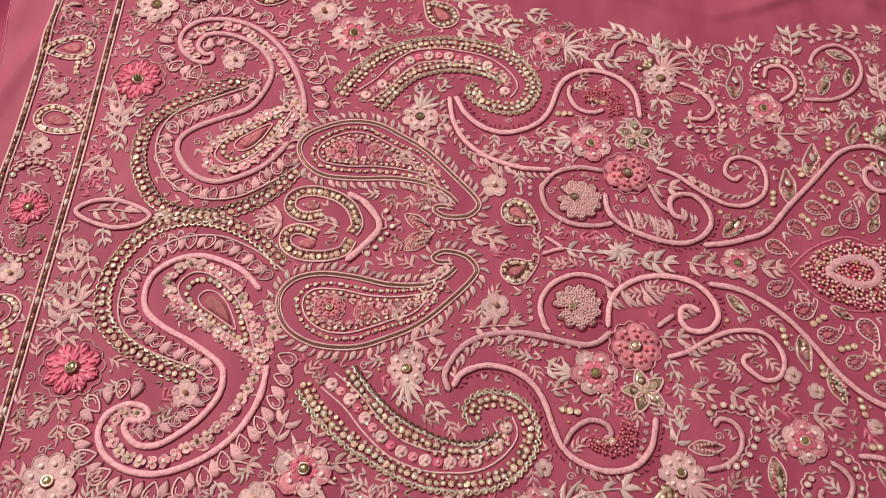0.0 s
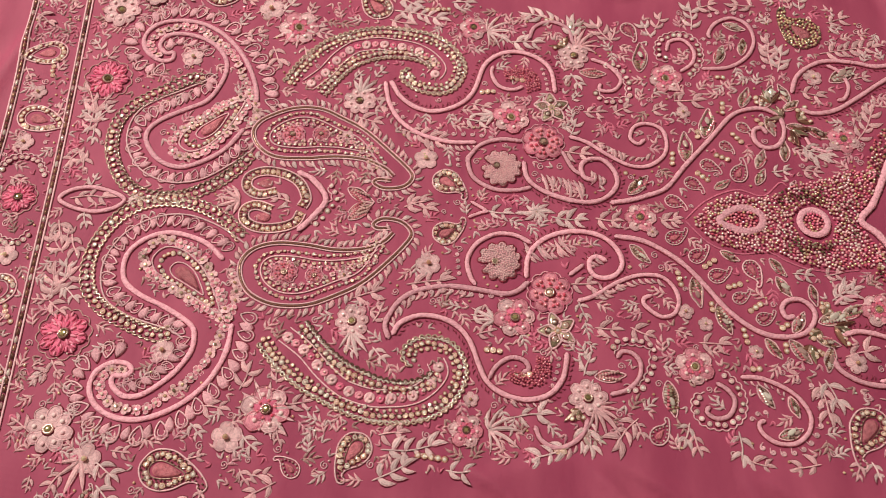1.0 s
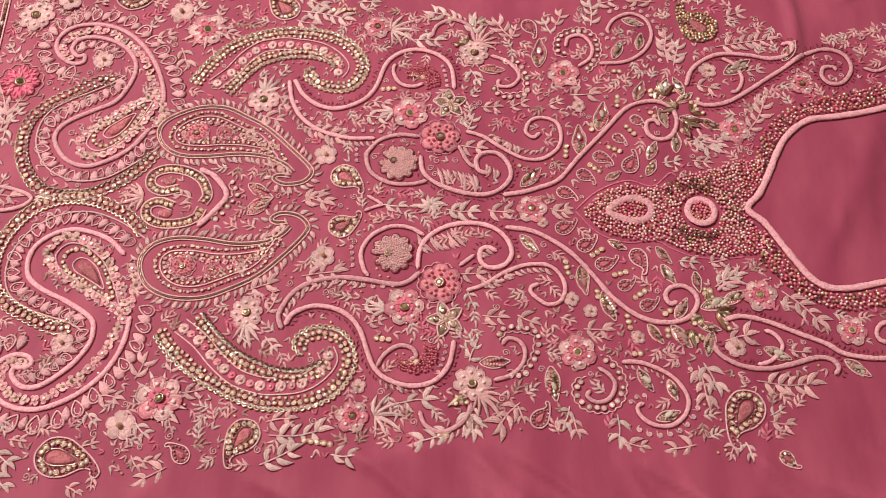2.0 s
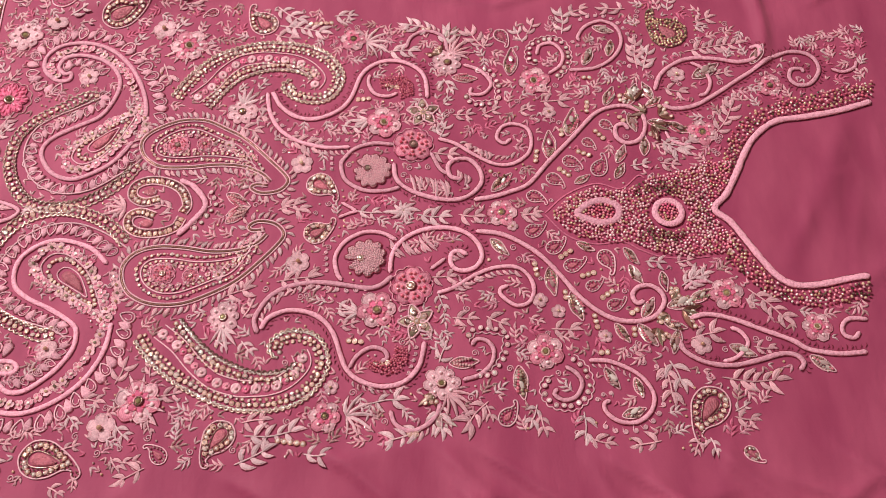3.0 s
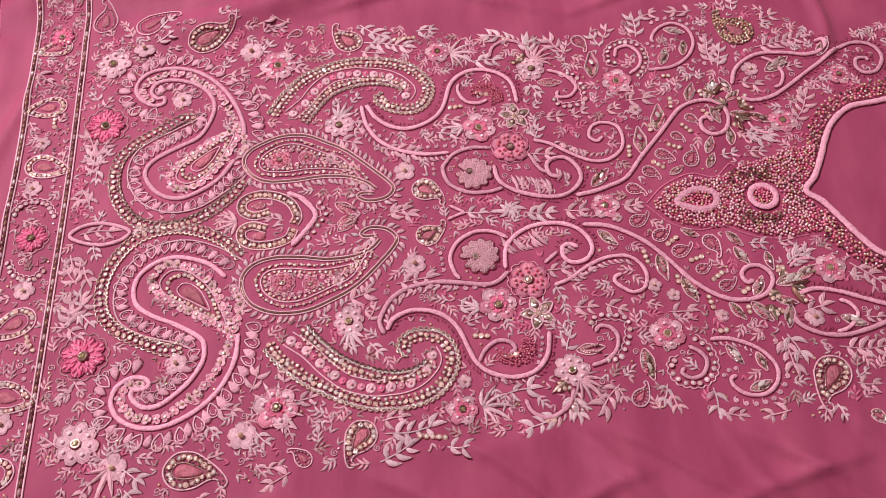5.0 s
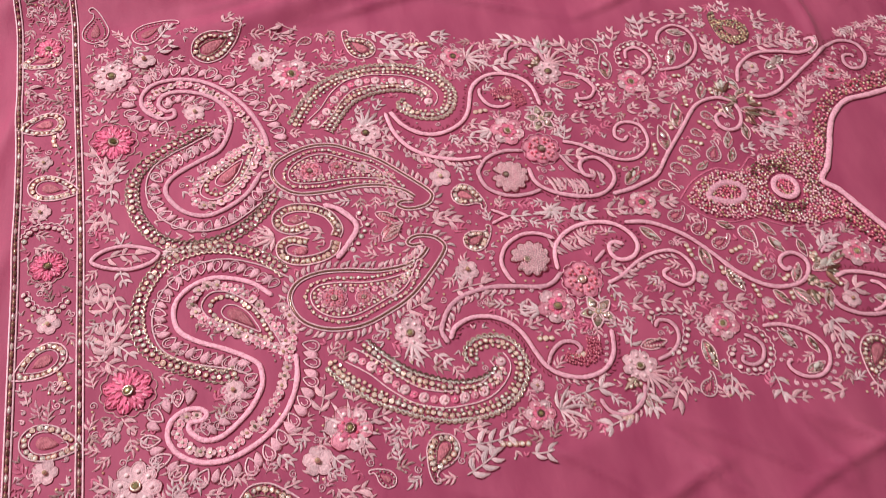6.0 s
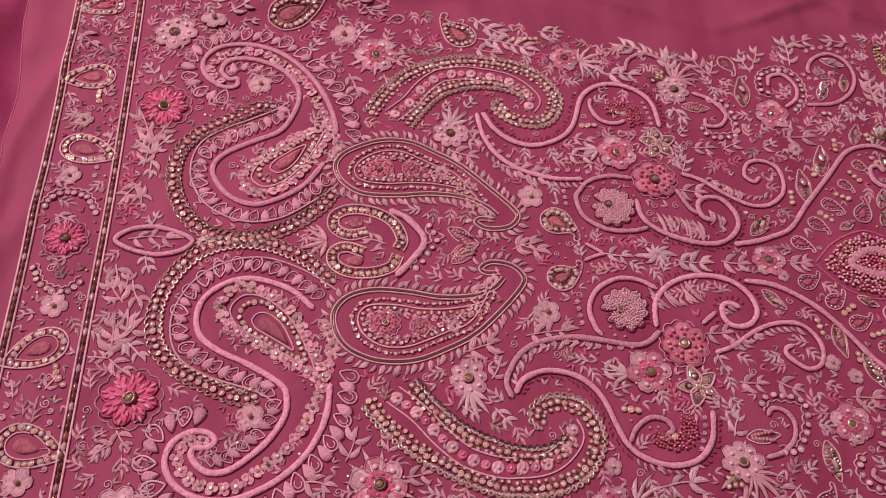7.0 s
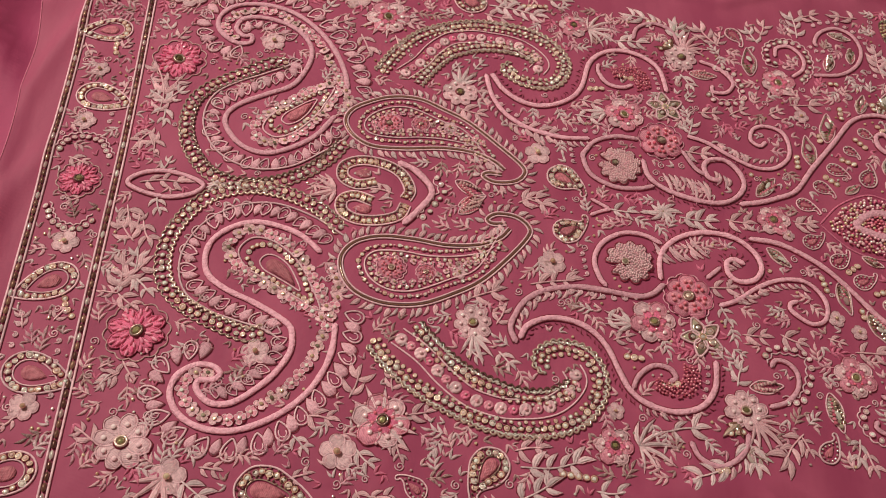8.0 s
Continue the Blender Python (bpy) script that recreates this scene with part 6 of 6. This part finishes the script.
sprig(258.5, -89.3, 280.5, -90.1, 3, 'dusty_leaf', 1.0)
sprig(258.8, 93.0, 283.8, 95.4, 3, 'dusty_leaf', 1.0)
sprig(243.9, -81.4, 255.4, -85.5, 2, 'dusty_leaf', 1.0)
sprig(242.3, 83.5, 255.5, 88.8, 2, 'dusty_leaf', 1.0)
sprig(240.3, -1.5, 256.5, -3.3, 2, 'dusty_leaf', 1.0)
sprig(241.6, -4.2, 257.8, -1.1, 2, 'dusty_leaf', 1.0)
sprig(114.4, -74.7, 130.3, -74.3, 2, 'pale_leaf', 1.0)
sprig(109.1, 72.3, 127.8, 70.4, 2, 'pale_leaf', 1.0)
sprig(117.9, -88.1, 132.0, -84.8, 2, 'dusty_leaf', 1.0)
sprig(113.4, 85.2, 128.8, 81.3, 2, 'dusty_leaf', 1.0)
sprig(178.7, -51.9, 198.3, -50.7, 3, 'dusty_leaf', 1.0)
sprig(178.6, 47.6, 198.9, 45.9, 3, 'dusty_leaf', 1.0)
sprig(183.5, -63.8, 189.0, -77.5, 2, 'pale_leaf', 1.0)
sprig(183.5, 60.5, 189.0, 76.1, 2, 'pale_leaf', 1.0)
sprig(193.1, -81.4, 212.1, -82.1, 3, 'dusty_leaf', 1.0)
sprig(193.1, 80.9, 211.0, 82.4, 3, 'dusty_leaf', 1.0)
sprig(215.7, -80.3, 232.4, -86.6, 3, 'dusty_leaf', 1.0)
sprig(214.4, 80.4, 230.2, 87.7, 3, 'dusty_leaf', 1.0)
sprig(185.7, -90.5, 193.2, -96.3, 2, 'pale_leaf', 1.0)
sprig(185.6, 90.4, 193.3, 98.0, 2, 'pale_leaf', 1.0)
sprig(72.7, -55.6, 105.2, -51.0, 4, 'dusty_leaf', 1.0)
sprig(65.4, 61.9, 101.7, 51.8, 4, 'dusty_leaf', 1.0)
sprig(38.9, -66.1, 60.2, -59.1, 3, 'dusty_leaf', 1.0)
sprig(33.7, 71.1, 53.0, 65.7, 3, 'dusty_leaf', 1.0)
sprig(52.4, -82.0, 58.8, -66.9, 3, 'dusty_leaf', 1.0)
sprig(44.4, 89.3, 50.9, 74.0, 3, 'dusty_leaf', 1.0)
sprig(68.8, 0.1, 89.4, 5.6, 3, 'dusty_leaf', 1.0)
sprig(70.4, 5.3, 93.2, -1.5, 3, 'dusty_leaf', 1.0)
sprig(35.5, -97.3, 44.8, -105.0, 2, 'pale_leaf', 1.0)
sprig(29.2, 102.7, 36.3, 110.8, 2, 'pale_leaf', 1.0)
sprig(53.2, -97.9, 62.6, -109.2, 2, 'pale_leaf', 1.0)
sprig(44.2, 104.9, 52.5, 114.3, 2, 'pale_leaf', 1.0)
sprig(61.7, -161.7, 101.5, -154.3, 2, 'pale_leaf', 1.0)
sprig(55.2, 166.4, 98.5, 157.0, 2, 'pale_leaf', 1.0)
sprig(57.6, -179.8, 83.5, -165.6, 2, 'pale_leaf', 1.0)
sprig(52.4, 185.9, 79.1, 169.4, 2, 'pale_leaf', 1.0)
sprig(59.6, -153.2, 79.7, -152.0, 3, 'dusty_leaf', 1.0)
sprig(52.2, 157.7, 73.8, 155.3, 3, 'dusty_leaf', 1.0)
sprig(100.2, -172.6, 118.3, -172.3, 1, 'pale_leaf', 1.0)
sprig(98.0, 176.2, 118.0, 175.2, 1, 'pale_leaf', 1.0)
sprig(135.1, -125.9, 143.5, -131.4, 2, 'dusty_leaf', 1.0)
sprig(134.8, 125.1, 143.2, 130.8, 2, 'dusty_leaf', 1.0)
sprig(184.6, -113.2, 192.3, -97.1, 3, 'pale_leaf', 1.0)
sprig(185.3, 114.6, 192.4, 98.7, 3, 'pale_leaf', 1.0)
sprig(216.5, -138.7, 200.3, -160.3, 3, 'dusty_leaf', 1.0)
sprig(218.6, 143.1, 204.3, 166.3, 3, 'dusty_leaf', 1.0)
sprig(214.7, -140.4, 218.8, -152.4, 2, 'dusty_leaf', 1.0)
sprig(217.0, 144.9, 221.7, 159.0, 2, 'dusty_leaf', 1.0)
sprig(-25.7, -128.2, -20.9, -108.4, 3, 'dusty_leaf', 1.0)
sprig(-31.8, 130.0, -24.9, 109.5, 3, 'dusty_leaf', 1.0)
sprig(-3.4, -123.5, -2.9, -110.8, 3, 'dusty_leaf', 1.0)
sprig(-8.9, 130.7, -6.9, 116.5, 3, 'dusty_leaf', 1.0)
sprig(4.7, -136.1, 20.0, -133.0, 2, 'dusty_leaf', 1.0)
sprig(-1.9, 145.7, 12.7, 141.4, 2, 'dusty_leaf', 1.0)
sprig(-0.8, -149.9, 3.8, -161.9, 2, 'dusty_leaf', 1.0)
sprig(-7.7, 160.0, -3.2, 171.8, 2, 'dusty_leaf', 1.0)
sprig(-20.9, -154.5, -9.5, -164.9, 3, 'pale_leaf', 1.0)
sprig(-27.6, 161.1, -16.3, 173.8, 3, 'pale_leaf', 1.0)
sprig(-14.8, -178.1, 0.3, -178.5, 2, 'dusty_leaf', 1.0)
sprig(-21.3, 186.2, -6.2, 187.7, 2, 'dusty_leaf', 1.0)
sprig(-47.1, -138.2, -29.2, -142.2, 3, 'dusty_leaf', 1.0)
sprig(-53.8, 137.5, -35.8, 145.2, 3, 'dusty_leaf', 1.0)
sprig(-52.9, -170.6, -39.7, -167.5, 2, 'dusty_leaf', 1.0)
sprig(-59.5, 173.1, -46.3, 171.2, 2, 'dusty_leaf', 1.0)
sprig(-20.2, -174.7, -12.4, -184.7, 2, 'dusty_leaf', 1.0)
sprig(-26.8, 182.0, -18.8, 193.0, 2, 'dusty_leaf', 1.0)
sprig(-52.6, -148.5, -44.3, -159.0, 2, 'pale_leaf', 1.0)
sprig(-59.3, 148.5, -50.9, 161.0, 2, 'pale_leaf', 1.0)
sprig(-146.1, -119.2, -151.9, -129.8, 3, 'pale_leaf', 1.0)
sprig(-154.4, 121.3, -161.4, 132.1, 3, 'pale_leaf', 1.0)
sprig(-142.2, -111.9, -133.6, -123.2, 3, 'dusty_leaf', 1.0)
sprig(-149.5, 113.9, -142.5, 125.6, 3, 'dusty_leaf', 1.0)
sprig(-103.9, -172.7, -88.1, -184.7, 3, 'pale_leaf', 1.0)
sprig(-113.2, 175.6, -96.2, 187.7, 3, 'pale_leaf', 1.0)
sprig(-121.5, -178.9, -129.1, -191.9, 3, 'dusty_leaf', 1.0)
sprig(-132.3, 182.0, -140.2, 195.3, 3, 'dusty_leaf', 1.0)
sprig(-139.8, -181.8, -141.1, -191.7, 2, 'dusty_leaf', 1.0)
sprig(-151.5, 184.9, -152.7, 194.9, 2, 'dusty_leaf', 1.0)
sprig(-101.4, -186.0, -88.9, -199.2, 3, 'pale_leaf', 1.0)
sprig(-110.5, 189.2, -97.1, 203.0, 3, 'pale_leaf', 1.0)
sprig(-74.2, -186.6, -78.2, -193.0, 2, 'dusty_leaf', 1.0)
sprig(-81.5, 189.8, -85.8, 196.6, 2, 'dusty_leaf', 1.0)
sprig(-56.3, -193.5, -45.4, -200.1, 2, 'dusty_leaf', 1.0)
sprig(-63.1, 197.9, -51.9, 205.8, 2, 'dusty_leaf', 1.0)
sprig(-40.5, -187.3, -40.8, -197.0, 2, 'dusty_leaf', 1.0)
sprig(-46.9, 192.6, -47.2, 202.9, 2, 'dusty_leaf', 1.0)
sprig(-96.4, -166.2, -84.1, -168.1, 2, 'dusty_leaf', 1.0)
sprig(-105.1, 168.8, -91.7, 170.3, 2, 'dusty_leaf', 1.0)
sprig(2.3, -181.8, -18.1, -192.7, 2, 'dusty_leaf', 1.0)
sprig(-4.1, 191.0, -24.4, 200.5, 2, 'dusty_leaf', 1.0)
sprig(-145.5, -59.2, -146.9, -43.0, 3, 'pale_leaf', 1.0)
sprig(-148.2, 57.6, -148.7, 40.7, 3, 'pale_leaf', 1.0)
sprig(-144.2, -61.3, -156.3, -70.7, 3, 'pale_leaf', 1.0)
sprig(-147.0, 59.7, -160.0, 69.9, 3, 'pale_leaf', 1.0)
sprig(-144.7, -63.2, -133.0, -75.4, 3, 'pale_leaf', 1.0)
sprig(-147.7, 61.8, -136.5, 74.7, 3, 'pale_leaf', 1.0)
sprig(-141.8, -9.8, -137.4, -22.7, 2, 'pale_leaf', 1.0)
sprig(-142.2, 7.3, -137.9, 20.0, 2, 'pale_leaf', 1.0)
sprig(-115.8, -2.3, -105.0, 2.6, 2, 'pale_leaf', 1.0)
sprig(-115.1, 0.8, -102.9, -2.5, 2, 'pale_leaf', 1.0)
sprig(-149.2, -40.9, -160.3, -23.8, 2, 'dusty_leaf', 1.0)
sprig(-150.9, 38.5, -161.5, 21.5, 2, 'dusty_leaf', 1.0)
sprig(-148.5, -34.7, -147.5, -20.2, 2, 'dusty_leaf', 1.0)
sprig(-149.9, 32.2, -148.3, 17.6, 2, 'dusty_leaf', 1.0)
burst(125.7, -148.2, 22.5, 7, -0.03, 3.0, 'pale_leaf', 'blade')
burst(125.2, 149.6, 24.5, 7, -0.03, 3.0, 'pale_leaf', 'blade')
jewel_spray(337.0, 82.0, 13, 2.5, 5, 1.8)
jewel_spray(341.0, 72.0, 15, -0.7, 4, 1.4)
jewel_spray(337.0, -79.0, 13, -2.5, 5, 1.8)
jewel_spray(341.0, -69.0, 15, 0.7, 4, 1.4)
jewel_spray(181.0, -134.0, 12, -2.2, 4, 1.6)
jewel_spray(183.0, 137.0, 12, 2.2, 4, 1.6)
jewel_spray(329.0, 93.0, 13, 1.7, 4, 1.6)
jewel_spray(347.0, 80.0, 14, 0.5, 4, 1.5)
jewel_spray(329.0, -89.0, 13, -1.7, 4, 1.6)
jewel_spray(347.0, -76.0, 14, -0.5, 4, 1.5)
stone_leaf(343.0, 94.0, 17, 1.9, 'silver_stone')
stone_leaf(352.0, 74.0, 18, -0.5, 'green_stone')
stone_leaf(343.0, -90.0, 17, -1.9, 'silver_stone')
stone_leaf(352.0, -70.0, 18, 0.5, 'green_stone')
trio(334.0, 98.0, 0.2, 4, 1.8, 'crystal')
trio(352.0, 88.0, 1.1, 3, 1.8, 'crystal')
trio(334.0, -94.0, -0.2, 4, 1.8, 'crystal')
trio(352.0, -84.0, -1.1, 3, 1.8, 'crystal')
burst(-7.9, -139.6, 22, 6, -0.6, 2.4, 'pale_leaf', 'straight')
burst(-7.9, -139.6, 22, 6, 2.3, 2.6, 'pale_leaf', 'straight')
burst(-13.9, 146.7, 22, 6, 0.4, 2.4, 'pale_leaf', 'straight')
burst(-13.9, 146.7, 22, 6, -2.4, 2.6, 'pale_leaf', 'straight')
burst(39.5, -88.0, 20, 5, -1.3, 1.6, 'pale_leaf', 'straight')
burst(34.4, 91.0, 20, 5, 1.2, 1.6, 'pale_leaf', 'straight')
burst(-112.0, -172.0, 22, 5, -1.9, 2.2, 'dusty_leaf', 'straight')
burst(130.0, -78.0, 18, 4, 2.9, 1.5, 'pale_leaf', 'straight')
burst(130.0, 76.0, 18, 4, -2.9, 1.5, 'pale_leaf', 'straight')
burst(190.0, -133.0, 22, 7, -0.85, 2.2, 'dusty_leaf', 'blade')
burst(192.0, 137.0, 22, 7, 0.85, 2.2, 'dusty_leaf', 'blade')
burst(-40.8, 1.9, 18.2, 6, -3.07, 2.4, 'dusty_leaf', 'straight')
burst(143.7, -1.2, 9.3, 1, -0.05, 0.1, 'pale_leaf', 'straight')
sprig(167.8, -3.4, 193.6, -3.1, 4, 'pale_leaf', 1.0)
sprig(197.3, -3.3, 217.4, -3.6, 3, 'dusty_leaf', 1.0)
sprig(125.1, -0.4, 143.7, -1.2, 3, 'pale_leaf', 1.0)
sprig(-6.2, 1.4, -21.8, 4.2, 2, 'dusty_leaf', 1.0)

# leaf rows along the cords
leaf_row([(117.8, -57.4), (99.8, -55.7), (81.9, -58.9), (69.5, -66.3), (62.8, -76.7), (60.5, -84.2)], 1, 4.2, 6.0)
leaf_row([(51.7, 102), (55.5, 83.5), (64.1, 68.7), (78.3, 58.6), (98, 52.9), (117.4, 53)], -1, 4.2, 6.0)
leaf_row([(194.3, -59.4), (207.1, -51.1), (221.7, -44.8), (236.6, -44.4)], -1, 4.2, 6.0)
leaf_row([(195.1, 55.5), (208.6, 46), (225.6, 39.7), (241.6, 41.8)], 1, 4.2, 6.0)
leaf_row([(282.1, -111), (294.5, -111.4), (308.6, -117.2), (317.4, -124.5)], -1, 4.2, 4.0)
leaf_row([(185.8, -139.6), (182.9, -148.1), (176.1, -154.6), (166.1, -157.7)], 1, 4.2, 7.0)
leaf_row([(188.7, 142.2), (186.4, 151.3), (179.5, 158), (169, 159.9)], -1, 4.2, 7.0)
leaf_row([(128.3, -122.1), (135.1, -125.9), (148.6, -128.9), (162.1, -125.8)], -1, 4.2, 4.5)
leaf_row([(127.7, 122.3), (134.8, 125.1), (148.3, 127.8), (162.4, 124.6)], 1, 4.2, 4.5)
bead_field("knot_field", "patch of tiny crimson knots inside a curled cord", [(156, -101.3), (164.5, -103.5), (163.4, -112.5), (159, -118.6), (152.1, -121.1), (142, -119), (136.9, -115.2), (140.4, -109.9), (150.5, -115.7), (155, -108.6)], 1.5, 31, lambda x, y, k: ("rose_gem", 0.8))
bead_field("knot_field", "patch of tiny crimson knots inside a curled cord", [(153.1, 95.4), (162.9, 99.2), (162.4, 108.7), (158.5, 114.9), (152, 117), (142, 115.1), (136.5, 112.5), (138.9, 105.4), (150.3, 109.3), (153.1, 101.8)], 1.5, 31, lambda x, y, k: ("rose_gem", 0.8))

# border band
border_line([(-175.6, 297.5), (-173.7, 237.6), (-170.1, 126), (-167, 28.2), (-166.4, -55.8), (-165.8, -155.7), (-165.4, -225.7)])
border_line([(-215.3, 279.7), (-213.1, 219.7), (-208.9, 104.6), (-207.3, 11.4), (-206.3, -69.1), (-205.5, -149.1), (-204.8, -219.1)])
ring_of_stones(-191.6, 116.9, 27, 14, 0.2, 4)
ring_of_stones(-187.7, 60.8, 29, 15, 2.9, 0)
ring_of_stones(-187.4, -68.1, 29, 15, 0.5, 5)
ring_of_stones(-185.2, -120.8, 30, 16, 2.9, 0)
ring_of_stones(-194.2, 177.4, 25, 12, 0.2, 0)
ring_of_stones(-185.0, -172.2, 29, 15, 0.3, 0)
blossom(-187.0, -1.1, 12.0, 'red', 0.0)
blossom(-191.3, 188.5, 10.6, 'red', 0.0)
blossom(-184.6, -138.8, 7.5, 'tiny', 0.0)
blossom(-185.8, -43.2, 7.5, 'tiny', 0.0)
blossom(-192.1, 82.9, 6.0, 'tiny', 0.0)
blossom(-192.9, 41.5, 6.6, 'tiny', 0.0)
scallop_curl([(-203.4, 17.4), (-196.8, 27.6), (-182.5, 28), (-173.3, 15.7)], 4.0)
scallop_curl([(-201.9, -18.7), (-194.6, -31.1), (-181, -34.7), (-172.6, -26.1)], 4.0)
sprig(-196.3, 14.3, -183.8, 8.3, 2, 'dusty_leaf', 1.0)
sprig(-183.2, -13.0, -193.4, -17.9, 2, 'dusty_leaf', 1.0)
sprig(-194.0, -47.9, -203.9, -50.4, 2, 'dusty_leaf', 1.0)
sprig(-200.8, 39.3, -188.1, 34.5, 2, 'dusty_leaf', 1.0)
sprig(-181.2, -91.3, -175.0, -81.2, 2, 'dusty_leaf', 1.0)
sprig(-195.5, -96.4, -199.1, -85.0, 2, 'dusty_leaf', 1.0)
sprig(-176.0, 61.7, -173.2, 75.8, 2, 'dusty_leaf', 1.0)
sprig(-205.2, 104.2, -199.1, 93.5, 2, 'dusty_leaf', 1.0)
sprig(-187.5, -144.0, -194.9, -150.9, 2, 'dusty_leaf', 1.0)
sprig(-182.4, 101.6, -176.1, 111.1, 2, 'dusty_leaf', 1.0)
sprig(-207.1, 151.2, -193.0, 139.0, 2, 'dusty_leaf', 1.0)
sprig(-185.6, 154.4, -177.9, 164.7, 2, 'dusty_leaf', 1.0)
curls([(-178.4, 38.8), (-177, 76.3)], 3.0, 6, 1)
curls([(-176.2, -99.3), (-173, -134.7)], 3.0, 6, 1)
curls([(-197.5, -85.2), (-198.7, -110)], 3.0, 6, -1)

# sprays beside the border
sprig(-151.8, 49.3, -151.7, 78.2, 3, 'dusty_leaf', 1.0)
sprig(-151.8, 73.3, -161.3, 94.2, 3, 'dusty_leaf', 1.0)
sprig(-151.4, 68.4, -140.2, 86.8, 3, 'dusty_leaf', 1.0)
sprig(-151.9, -73.4, -153.6, -45.8, 3, 'dusty_leaf', 1.0)
sprig(-152.5, -73.3, -163.6, -71.7, 3, 'dusty_leaf', 1.0)
sprig(-151.2, -65.8, -138.1, -48.0, 3, 'dusty_leaf', 1.0)
sprig(-151.9, -73.4, -138.6, -83.0, 3, 'dusty_leaf', 1.0)
sprig(-150.0, 26.1, -157.3, 40.7, 3, 'dusty_leaf', 1.0)
sprig(-157.1, -16.6, -151.8, -35.9, 3, 'dusty_leaf', 1.0)
sprig(-146.6, -26.4, -138.1, -44.0, 3, 'dusty_leaf', 1.0)
sprig(-153.5, -117.1, -145.4, -113.1, 3, 'dusty_leaf', 1.0)
sprig(-142.3, -118.9, -153.5, -127.6, 3, 'dusty_leaf', 1.0)
sprig(-147.3, -155.5, -159.7, -146.9, 3, 'dusty_leaf', 1.0)

# small growth between the motifs
PANEL = [(-134.4, -196.3), (-71.6, -190.4), (-9, -184.6), (20, -178), (64.5, -180.8), (115.5, -171.1), (148.4, -162.7), (188.8, -156.4), (239.6, -155.9), (282, -160.7), (326.9, -167.3), (350.6, -171.5), (381.9, -154.2), (402.4, -124.7), (420.8, -117.5), (469, -78.6), (471.4, -67.7), (418.3, -72.9), (387.1, -47.9), (370.9, -36.1), (342.9, -37.3), (316.4, -26.7), (291.5, -27.6), (258.3, -3.4), (276.4, 12.8), (311.7, 17.6), (338.8, 28.2), (385.7, 36.7), (397.4, 66.9), (419.4, 88.7), (454.5, 96.5), (510.6, 111.8), (511.2, 161.6), (489.5, 160.1), (468.4, 151), (439.8, 142.4), (432.1, 142.7), (394.9, 178.4), (360.5, 192.3), (333.6, 186.6), (285.3, 176.9), (241.9, 165.6), (192.7, 161), (150.5, 164.1), (114.9, 174.1), (59.7, 186.5), (13.6, 187), (-15.4, 193.1), (-78.8, 194), (-145.6, 199.7), (-162, 203.3), (-165, 74.8), (-160.3, -56.7), (-159.7, -153.5)]
filler(PANEL, 3.2, 21, 2.5)
BAND = [(-211.3, 279.7), (-209.1, 219.7), (-204.9, 104.6), (-203.3, 11.4), (-202.3, -69.1), (-201.5, -149.1), (-200.8, -219.1), (-169.4, -225.7), (-169.8, -155.7), (-170.4, -55.8), (-171, 28.2), (-174.1, 126), (-177.7, 237.6), (-179.6, 297.5)]
filler(BAND, 3.0, 22, 2.3)
